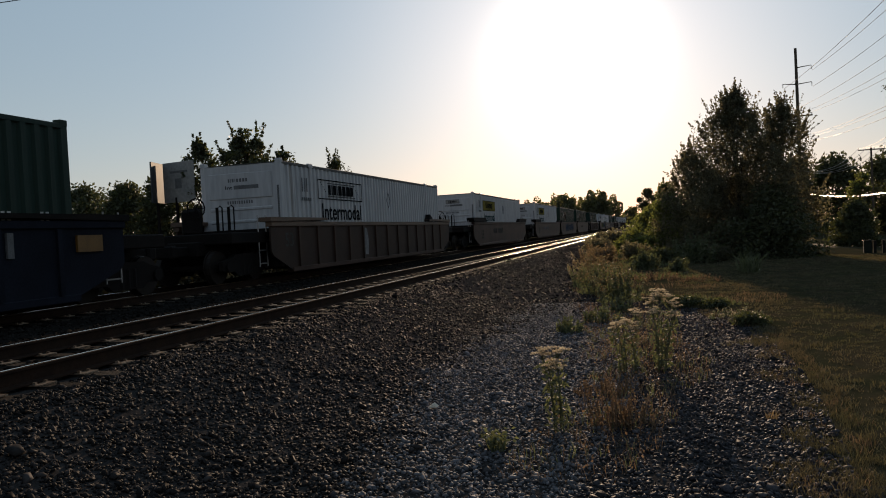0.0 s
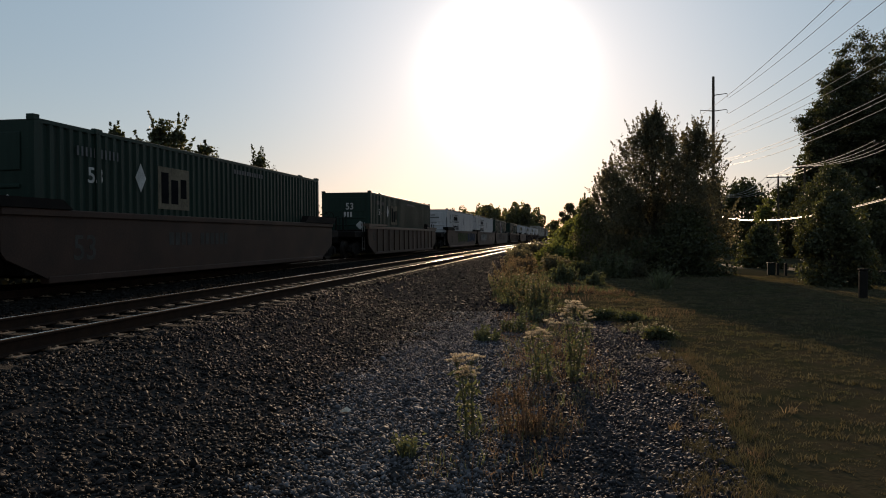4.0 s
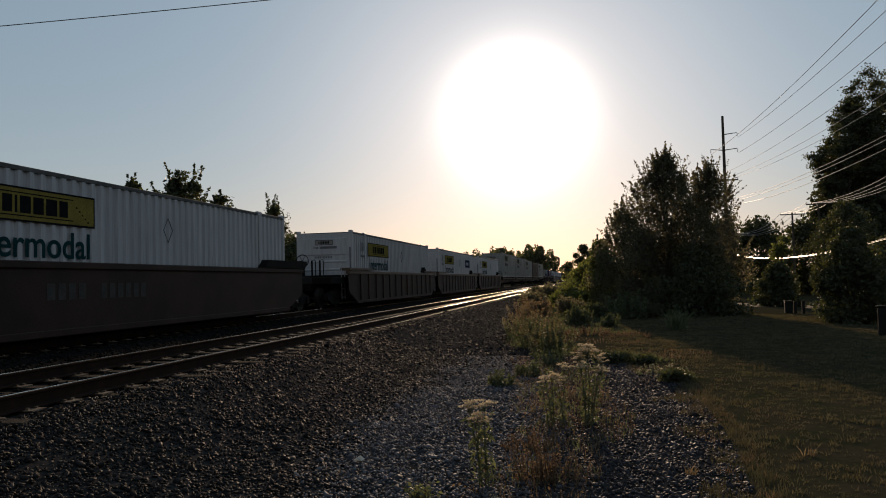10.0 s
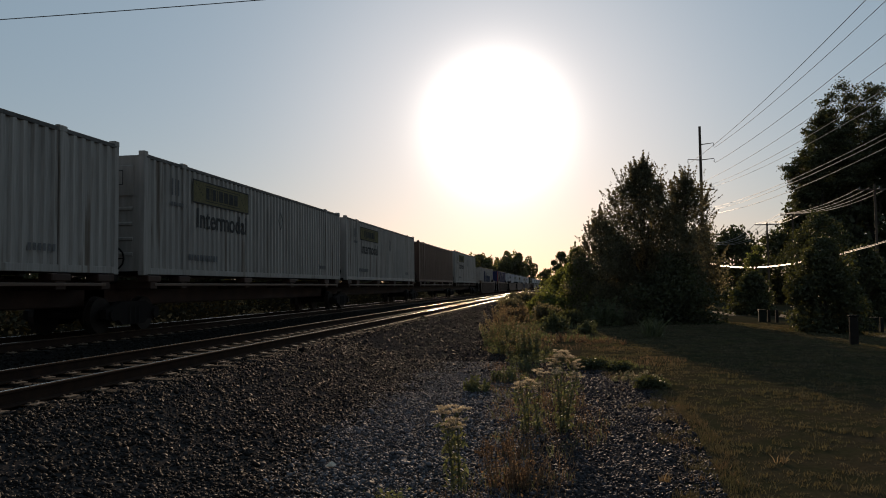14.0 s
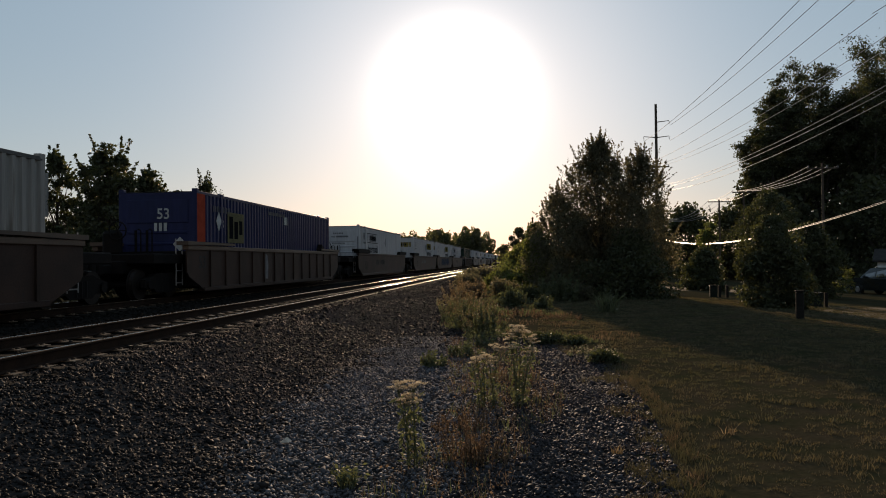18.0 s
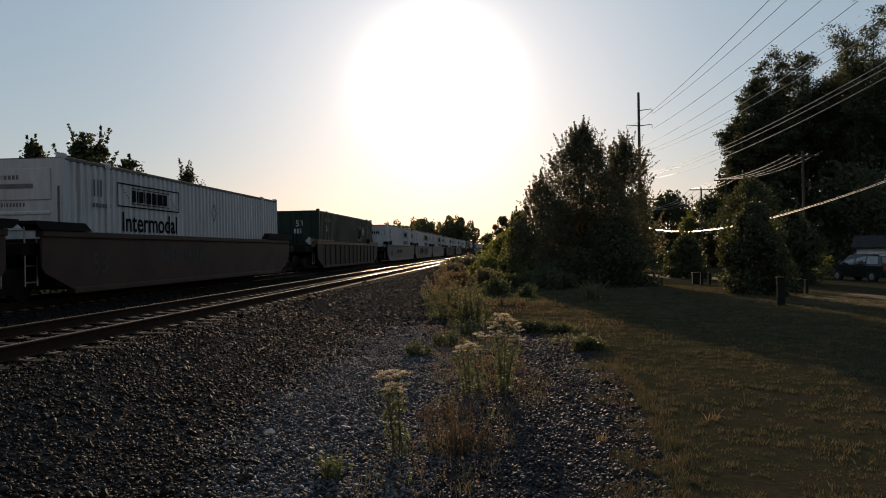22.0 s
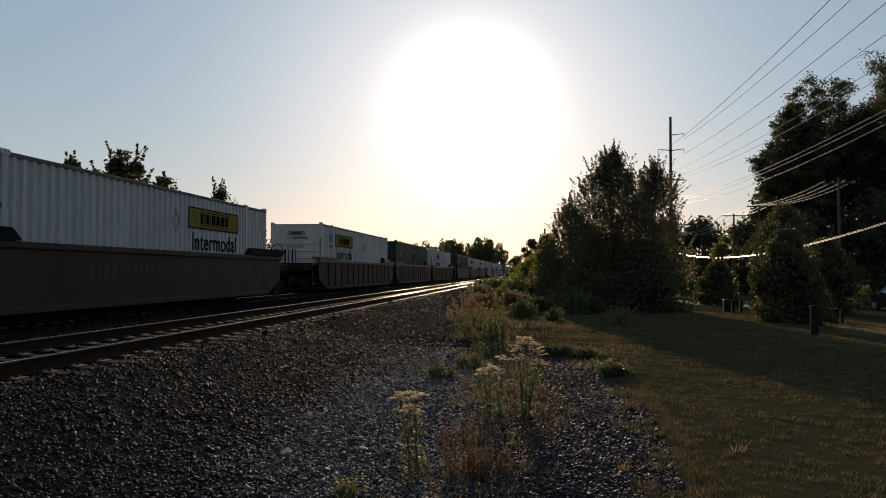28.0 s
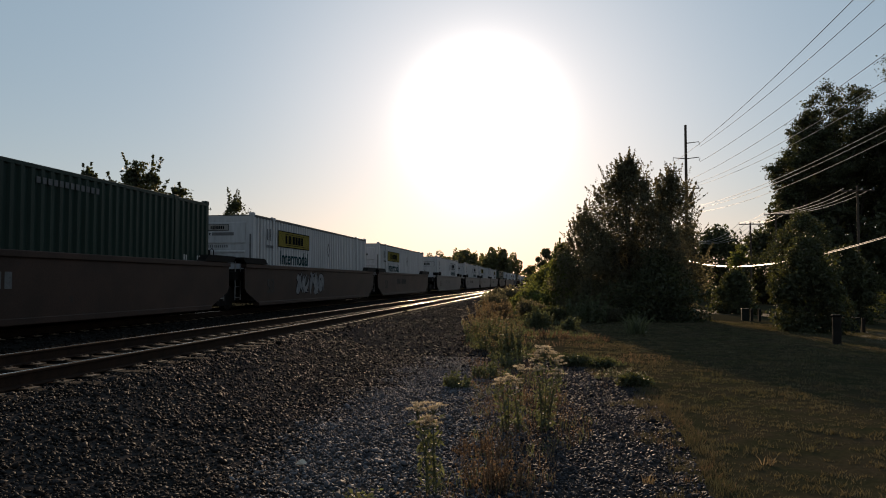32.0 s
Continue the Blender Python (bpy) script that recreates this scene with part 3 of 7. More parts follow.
def container(style):
    """A 53-foot steel container in one of the liveries of this train."""
    base = style.split("_")[0]
    base = "green" if base.startswith("green") else base
    paint = M[BOX_PAINT.get(base, "white")]
    doors_first = style in ("jb_rear", "jb_plain_rear", "green_rear", "green_low")
    words = {"jb_plain": "white corrugated steel container with dark outlined lettering", "jb_yellow": "white corrugated steel container with a yellow sign and dark lettering",
             "jb_rear": "white corrugated steel container with a yellow sign near its rear end", "jb_plain_rear": "white corrugated steel container with outlined lettering near its rear end",
             "jb_sign": "white corrugated steel container with a large end sign", "jb_panel": "white corrugated container with a yellow sign and a dark panel",
             "jb_tall": "stained white corrugated container riding high on a spine car", "green": "dark green corrugated steel container with a pale square emblem",
             "green53": "dark green corrugated container with white 53 on its side", "green_h": "dark green corrugated container with a white house emblem",
             "green_rear": "dark green corrugated container with a pale emblem near its rear", "green_low": "dark green corrugated container with a pale emblem at mid-length", "blue": "deep blue corrugated container with a rust red corner",
             "ocean": "off-white corrugated container with huge deep blue marks", "brown": "dark brown corrugated container on a spine car"}[style]
    if style == "jb_tall":
        paint = M["offwhite"]
    root = thing("container", words, "container", "containers on the train")
    if style == "jb_tall":
        root.scale = (1.0, 1.0, 1.042)      # these boxes stand a little taller
    key = ("side", paint.name)
    if key not in SIDE_MESH:
        SIDE_MESH[key] = [corrugated(o * (WIDE - 0.004), -HALF + 0.16, HALF - 0.16, 0.16, TALL - 0.09, 0.295, 0.05, o).mesh("side_panel", paint) for o in (1, -1)]
        # top rails of pale boxes get the colour that holds the roof-edge shadow
        SIDE_MESH["rail", paint.name] = [Shape().box(o * WIDE, o * (WIDE - 0.08), -HALF + 0.1, HALF - 0.1, z0, z1, 0.008).mesh("rail", paint if z0 < 1 or paint.name.startswith(("dark", "blue")) else M["top_rail_shade"]) for o in (1, -1) for z0, z1 in ((0.02, 0.17), (TALL - 0.10, TALL - 0.01))]
        SIDE_MESH["post", paint.name] = [Shape().box(o * (WIDE - 0.001), o * (WIDE - 0.14), y * (HALF - 0.003), y * (HALF - 0.17), 0.05, TALL - 0.05, 0.012).mesh("corner_post", paint) for o in (1, -1) for y in (1, -1)]
        SIDE_MESH["lift", paint.name] = [Shape().box(o * (WIDE + 0.012), o * (WIDE - 0.1), y * 6.1 - 0.085, y * 6.1 + 0.085, 0.02, TALL - 0.02, 0.015).box(o * (WIDE + 0.016), o * (WIDE - 0.1), y * 6.1 - 0.14, y * 6.1 + 0.14, TALL - 0.10, TALL + 0.035, 0.02).mesh("lift_post", paint) for o in (1, -1) for y in (1, -1)]
        SIDE_MESH["cast", paint.name] = [corner_casting(o * (WIDE - 0.079), y * (HALF - 0.087), z).mesh("corner_casting", paint) for o in (1, -1) for y in (1, -1) for z in (0.06, TALL + 0.0)]
        SIDE_MESH["inside", paint.name] = Shape().box(-WIDE + 0.10, WIDE - 0.10, -HALF + 0.12, HALF - 0.12, 0.06, TALL - 0.08).mesh("floor_frame", M["car_dark"])
        # end wall with level ribs, and doors with their bars
        wall = Shape().box(-WIDE + 0.12, WIDE - 0.12, -HALF + 0.005, -HALF + 0.09, 0.10, TALL - 0.06)
        SIDE_MESH["wall_rib", paint.name] = Shape().add([(sx * 1.0, -HALF + dy, dz) for sx in (-1, 1) for dy, dz in ((0.006, -0.05), (-0.022, -0.025), (-0.022, 0.025), (0.006, 0.05))], [(0, 4, 5, 1), (1, 5, 6, 2), (2, 6, 7, 3), (0, 1, 2, 3), (7, 6, 5, 4)]).mesh("wall_rib", paint)
        wall.box(-1.02, 1.02, -HALF - 0.024, -HALF + 0.006, 1.88, 2.62, 0.02)
        SIDE_MESH["wall", paint.name] = wall.mesh("end_wall", paint)
        SIDE_MESH["door", paint.name] = [Shape().box(a, b, -HALF - 0.02, -HALF + 0.08, 0.14, TALL - 0.10, 0.02).mesh("door", paint) for a, b in ((-WIDE + 0.13, -0.006), (0.006, WIDE - 0.13))]
        SIDE_MESH["bar", paint.name] = Shape().tube([(0, -HALF - 0.05, 0.12), (0, -HALF - 0.05, TALL - 0.08)], 0.02, 6).box(-0.05, 0.05, -HALF - 0.06, -HALF - 0.02, 0.9, 1.0).box(-0.05, 0.05, -HALF - 0.06, -HALF - 0.02, 2.0, 2.1).mesh("locking_bar", paint)
        SIDE_MESH["roof", paint.name] = corrugated(TALL - 0.015, -HALF + 0.16, HALF - 0.16, -WIDE + 0.06, WIDE - 0.06, 0.4, 0.02, 1).mesh("roof", M["roof"])
    for me in SIDE_MESH[key]:
        part("side_panel", me, None, root)
    for i, me in enumerate(SIDE_MESH["rail", paint.name]):
        part(("bottom_rail", "top_rail")[i % 2], me, None, root)
    for kind, name in (("post", "corner_post"), ("lift", "lift_post"), ("cast", "corner_casting")):
        for me in SIDE_MESH[kind, paint.name]:
            part(name, me, None, root)
    part("floor_frame", SIDE_MESH["inside", paint.name], None, root)
    part("roof", SIDE_MESH["roof", paint.name], None, root, m=pose(0, 0, 0, 0, 0, 0) @ Matrix(((0, 0, 1, 0), (0, 1, 0, 0), (1, 0, 0, 0), (0, 0, 0, 1))))
    if doors_first or style in ("jb_sign",):
        for me in SIDE_MESH["door", paint.name]:
            part("door", me, None, root)
        for x in (-0.85, -0.3, 0.3, 0.85):
            part("locking_bar", SIDE_MESH["bar", paint.name], None, root, m=Matrix.Translation((x, 0, 0)))
        end = part("end_wall", Shape().box(-WIDE + 0.12, WIDE - 0.12, HALF - 0.09, HALF - 0.005, 0.10, TALL - 0.06), paint, root)
    else:
        wall = part("end_wall", SIDE_MESH["wall", paint.name], None, root)
        for z in (0.5, 0.86, 1.22, 1.58):
            part("wall_rib", SIDE_MESH["wall_rib", paint.name], None, wall, m=Matrix.Translation((0, 0, z)))
        for x0, x1 in ((-WIDE + 0.13, -0.006), (0.006, WIDE - 0.13)):
            part("door", Shape().box(x0, x1, HALF - 0.08, HALF + 0.02, 0.14, TALL - 0.10, 0.02), paint, root)
    ink = M["ink_worn"] if style == "jb_tall" else M["ink"]
    if base == "jb":
        rear = style in ("jb_rear", "jb_plain_rear")
        y0 = -HALF + (9.7 if rear else 2.42)
        up = 0.12 if style == "jb_tall" else 0.0
        plain = "plain" in style or style == "jb_sign"
        firm_sign(root, y0, y0 + 3.68, 1.86 + up, 2.50 + up, None if plain else M["yellow_dull" if style == "jb_tall" else "yellow"], ink)
        word_ink = M["ink_teal"] if style in ("jb_yellow", "jb_plain_rear") else ink
        part("lettering", letter_mesh("Intermodal", 0.53, 3.28, word_ink), None, root, m=Matrix.Translation((WIDE + 0.001, y0 + 0.25, 1.20 + up)))
        bars(-HALF + 1.3, 2.05, 0.42, [0.06, 0.05, 0.06], 0.1, M["ink_grey"], root)
        bars(-HALF + 1.25, 1.78, 0.1, [0.1] * 6, 0.045, M["ink_grey"], root)
        if style == "jb_panel":
            part("sign_panel", Shape().box(WIDE + 0.002, WIDE + 0.006, -HALF + 11.7, -HALF + 14.1, 1.7, 2.35), M["ink_blue"], root, "dark blue panel")
            bars(-HALF + 12.1, 1.9, 0.25, [0.2, 0.2, 0.1, 0.2, 0.2], 0.09, M["ink_white"], root, WIDE + 0.007)
        if style == "jb_tall":
            bars(-HALF + 2.2, 0.42, 0.16, [0.1] * 11, 0.06, M["ink_grey"], root)
            bars(-HALF + 13.2, 0.42, 0.14, [0.08] * 6, 0.06, M["ink_grey"], root)
            front_sign(root, None, ink, -0.75, 0.75, 2.15, 2.5)
        elif doors_first:
            front_sign(root, None if plain else M["yellow"], ink, -1.05, 1.05, 1.98, 2.42)
        elif style == "jb_sign":
            front_sign(root, None, ink, -1.12, 1.12, 2.2, 2.68)
        else:
            front_sign(root, None if plain else M["offwhite"], ink, -0.42, 0.42, 2.32, 2.54) if not plain else bars(-0.38, 2.36, 0.1, [0.05, 0.02, 0.06, 0.02, 0.07, 0.07, 0.07, 0.06], 0.03, M["ink_grey"], root, front_y=-HALF - 0.025)
            on_front("Int", 0.10, 0.24, ink, root, -0.48, 2.16, -HALF - 0.026)
            bars(-0.2, 2.15, 0.11, [0.8], 0.0, M["ink_grey"], root, front_y=-HALF - 0.025)
            bars(-0.45, 1.73, 0.09, [0.045] * 4 + [0.02] + [0.045] * 6, 0.035, M["ink_grey"], root, front_y=-HALF + 0.004)
            bars(1.17, 0.6, 1.6, [0.06], 0, M["ink_grey"], root, front_y=-HALF + 0.002)
        # a diamond placard holder
        s = Shape()
        y, z = -HALF + 8.9, 2.0
        s.tube([(WIDE + 0.004, y, z + 0.3), (WIDE + 0.004, y + 0.2, z), (WIDE + 0.004, y, z - 0.3), (WIDE + 0.004, y - 0.2, z), (WIDE + 0.004, y, z + 0.3)], 0.012, 4)
        part("placard_holder", s, M["ink_grey"], root)
    elif base in ("green", "blue"):
        at = {"green": 4.3, "green_rear": 10.4, "green_low": 7.26, "blue": 2.45, "green53": 8.0, "green_h": 6.4}[style]
        y0 = -HALF + at
        if style == "green_h":
            s = Shape()
            prof = [(0, 0), (1.5, 0), (1.5, 1.25), (1.05, 1.38), (0.72, 1.66), (0.4, 1.42), (0, 1.2)]
            s.prism([(y0 + a, 1.12 + b) for a, b in prof], WIDE + 0.002, WIDE + 0.006)
            part("emblem", s, M["emblem_pale"], root, "white house-shaped emblem")
            t = Shape()
            for a, b, c, d in ((0.26, 0.42, 0.0, 1.12), (0.47, 0.62, 0.0, 0.52), (0.47, 0.62, 0.72, 1.12), (0.88, 1.03, 0.0, 0.52), (0.88, 1.03, 0.72, 1.12), (1.08, 1.24, 0.0, 1.12), (0.47, 1.03, 0.56, 0.68)):
                t.box(WIDE + 0.007, WIDE + 0.010, y0 + a, y0 + b, 1.12 + c, 1.12 + d)
            part("emblem_bars", t, M["emblem_red"], root)
            bars(y0 + 2.2, 1.6, 0.42, [0.26, 0.24, 0.24], 0.09, M["emblem_pale"], root)
            bars(y0 + 1.85, 1.12, 0.4, [0.3, 0.2, 0.27, 0.27, 0.27], 0.07, M["emblem_pale"], root)
            bars(y0 + 0.9, 2.5, 0.14, [0.12] * 11, 0.06, M["ink_grey"], root)
        elif style != "green53":
            part("emblem", Shape().box(WIDE + 0.002, WIDE + 0.006, y0, y0 + 1.5, 1.30, 2.36), M["emblem_tan"] if style != "blue" else M["yellow_dull"], root, "pale square emblem")
            for a, b, c, d in ((0.14, 0.48, 0.14, 0.92), (0.60, 0.94, 0.14, 0.76), (1.06, 1.36, 0.3, 0.80)):
                part("emblem_bar", Shape().box(WIDE + 0.007, WIDE + 0.010, y0 + a, y0 + b, 1.30 + c, 1.30 + d), ink, root)
            z, y = 2.0, y0 + (2.1 if style == "green_rear" else -0.75)
            if style != "green_low":
                part("placard", Shape().prism([(y - 0.22, z), (y, z - 0.34), (y + 0.22, z), (y, z + 0.34)], WIDE + 0.002, WIDE + 0.008), M["ink_white"], root, "white diamond placard")
            bars(y0 + 4.2, 2.52, 0.13, [0.12] * 12, 0.06, M["ink_grey"], root)
        part("lettering", letter_mesh("53", 0.34, 0.5, M["ink_white"]), None, root, m=Matrix.Translation((WIDE + 0.001, -HALF + (1.6 if style != "green53" else 13.6), 1.75)))
        bars(-HALF + 1.25, 2.3, 0.2, [0.06] * 4 + [0.02] + [0.06] * 6, 0.08, M["ink_grey"], root)
        on_front("53", 0.34, 0.4, M["ink_white"], root, 0.0, 2.0, -HALF - 0.03)
        bars(-0.1, 1.62, 0.26, [0.1, 0.1, 0.1], 0.06, M["ink_white"], root, front_y=-HALF - 0.025)
        part("placard", Shape().box(-0.16, 0.16, -HALF - 0.036, -HALF - 0.028, -0.16, 0.16, m=Matrix.Translation((0.75, 0, 1.2)) @ Matrix.Translation((0, -HALF, 0)) @ pose(0, 0, 0, 0, 45, 0) @ Matrix.Translation((0, HALF, 0))), M["ink_white"], root, "white diamond placard")
        if style == "blue":
            part("corner_stripe", Shape().box(WIDE + 0.001, WIDE + 0.004, -HALF + 0.02, -HALF + 0.62, 0.2, TALL - 0.1), M["ink_red"], root, "rust red corner stripe")
            bars(-HALF + 8.6, 2.2, 0.34, [0.08, 0.2, 0.08], 0.05, M["ink_white"], root)
        else:
            for y in (-HALF + 14.6, HALF - 0.75):
                bars(y, 1.0, 0.3, [0.07, 0.07], 0.05, M["ink_white"], root)
    elif style == "ocean":
        s = Shape()
        for a, w, h in ((4.32, 1.56, 1.5), (6.25, 0.95, 0.95), (7.5, 0.5, 1.3), (8.3, 0.85, 0.95), (9.5, 0.95, 0.95), (10.8, 0.95, 0.95)):
            s.box(WIDE + 0.002, WIDE + 0.006, -HALF + a, -HALF + a + w, 1.0, 1.0 + h)
        part("lettering_bar", s, M["ink_blue"], root, "huge deep blue bars")
        bars(-0.5, 2.3, 0.2, [0.2, 0.12, 0.1, 0.12, 0.12], 0.06, M["ink_grey"], root, front_y=-HALF - 0.025)
    return root


BOXES = {}


def box_of(style):
    if style not in BOXES:
        BOXES[style] = container(style)
        return BOXES[style]
    return copy_thing(BOXES[style], pose(0, 0, 0))


# ---- well cars and spine cars: z from the rail's top ----
def wheel(x, y):
    s = Shape()
    n = 20
    o = 1 if x > 0 else -1
    for x0, x1, r in ((x - 0.065, x + 0.065, 0.42), (x - o * 0.1, x - o * 0.065, 0.45), (x + o * 0.065, x + o * 0.12, 0.16)):
        s.tube([(min(x0, x1), y, 0.42), (max(x0, x1), y, 0.42)], r, n)
    return s


def truck_meshes():
    frame_side = {}
    for o in (-1, 1):
        s = Shape()
        x0, x1 = o * 0.92, o * 1.06
        s.prism([(-1.12, 0.34), (-0.9, 0.28), (-0.62, 0.30), (-0.45, 0.18), (0.45, 0.18), (0.62, 0.30), (0.9, 0.28), (1.12, 0.34), (1.12, 0.56), (0.7, 0.66), (0.5, 0.74), (-0.5, 0.74), (-0.7, 0.66), (-1.12, 0.56)], min(x0, x1), max(x0, x1))
        for y in (-0.9, 0.9):
            s.tube([(o * 1.05, y, 0.42), (o * 1.12, y, 0.42)], 0.13, 10)
        for k in (-0.2, 0, 0.2):
            s.tube([(o * 1.0, k, 0.22), (o * 1.0, k, 0.6)], 0.085, 8)
        frame_side[o] = s.mesh("side_frame", M["car_dark"])
    wheels = [wheel(x, y).mesh("wheel", M["steel_wheel"]) for x in (-0.72, 0.72) for y in (-0.9, 0.9)]
    bolster = Shape().box(-1.05, 1.05, -0.22, 0.22, 0.42, 0.72, 0.04)
    for y in (-0.9, 0.9):
        bolster.tube([(-0.7, y, 0.42), (0.7, y, 0.42)], 0.075, 8)
    bolster.box(-0.3, 0.3, -0.3, 0.3, 0.72, 0.95, 0.05)
    return frame_side, wheels, bolster.mesh("bolster", M["car_dark"])


TRUCK = truck_meshes()


def add_truck(root, y):
    m = Matrix.Translation((0, y, 0))
    tr = part("truck", TRUCK[2], None, root, "four-wheeled bogie", m)
    for me in TRUCK[0].values():
        part("side_frame", me, None, tr)
    for me in TRUCK[1]:
        part("wheel", me, None, tr)


def spray(root, seed, y0, y1, z0, z1, x, fill, line):
    """Spray-painted marks that cannot be read: crossing pointed strokes, each with a darker edge."""
    rng = random.Random(seed)
    y, h = y0, z1 - z0
    while y < y1 - 0.3:
        w = rng.uniform(0.7, 1.05)
        strokes = []
        for k in range(rng.choice((3, 3, 4))):
            a = (y + w * rng.uniform(0.0, 0.35), z0 + h * rng.uniform(0.0, 0.25))
            b = (y + w * rng.uniform(0.5, 1.0), z1 - h * rng.uniform(0.0, 0.25))
            if k % 2:
                a, b = (a[0], b[1]), (b[0], a[1])
            strokes.append((a, b, rng.uniform(0.085, 0.14), rng.uniform(-0.28, 0.28)))
        back = None
        for grow, xx, mat, name in ((0.045, x, line, "letter_outline"), (0.0, x + 0.003, fill, "painted_letter")):
            s = Shape()
            for i, (a, b, r, bow) in enumerate(strokes):
                pts_l, pts_r = [], []
                dy, dz = b[0] - a[0], b[1] - a[1]
                d = math.hypot(dy, dz) + 1e-6
                for k in range(7):
                    u = k / 6
                    m = bow * d * 4 * u * (1 - u)
                    c = (a[0] + dy * u - dz / d * m, a[1] + dz * u + dy / d * m)
                    q = (r * (0.55 + 0.9 * math.sin(math.pi * min(1.0, u + 0.12))) * (1 - 0.55 * u) + grow)
                    pts_l.append((c[0] - dz / d * q, min(z1 + 0.04, max(z0 - 0.04, c[1] + dy / d * q))))
                    pts_r.append((c[0] + dz / d * q, min(z1 + 0.04, max(z0 - 0.04, c[1] - dy / d * q))))
                s.prism(pts_r + pts_l[::-1], xx + 0.0003 * i, xx + 0.003 + 0.0003 * i)
            back = part(name, s, mat, back or root)
        y += w * rng.uniform(0.8, 0.95)


CAR_MESH = {}


def shared(key, build, mat, name):
    if key not in CAR_MESH:
        CAR_MESH[key] = build().mesh(name, mat)
    return CAR_MESH[key]


def handrail_pair(x):
    s = Shape()
    for dx in (0.0, 0.36):
        s.tube([(x + dx, 0, 0), (x + dx, 0, 0.72), (x + dx + 0.1, 0, 0.78), (x + dx + 0.16, 0, 0.72), (x + dx + 0.16, 0, 0)], 0.02, 6)
        s.box(x + dx - 0.03, x + dx + 0.03, -0.03, 0.03, 0, 0.74)
    return s


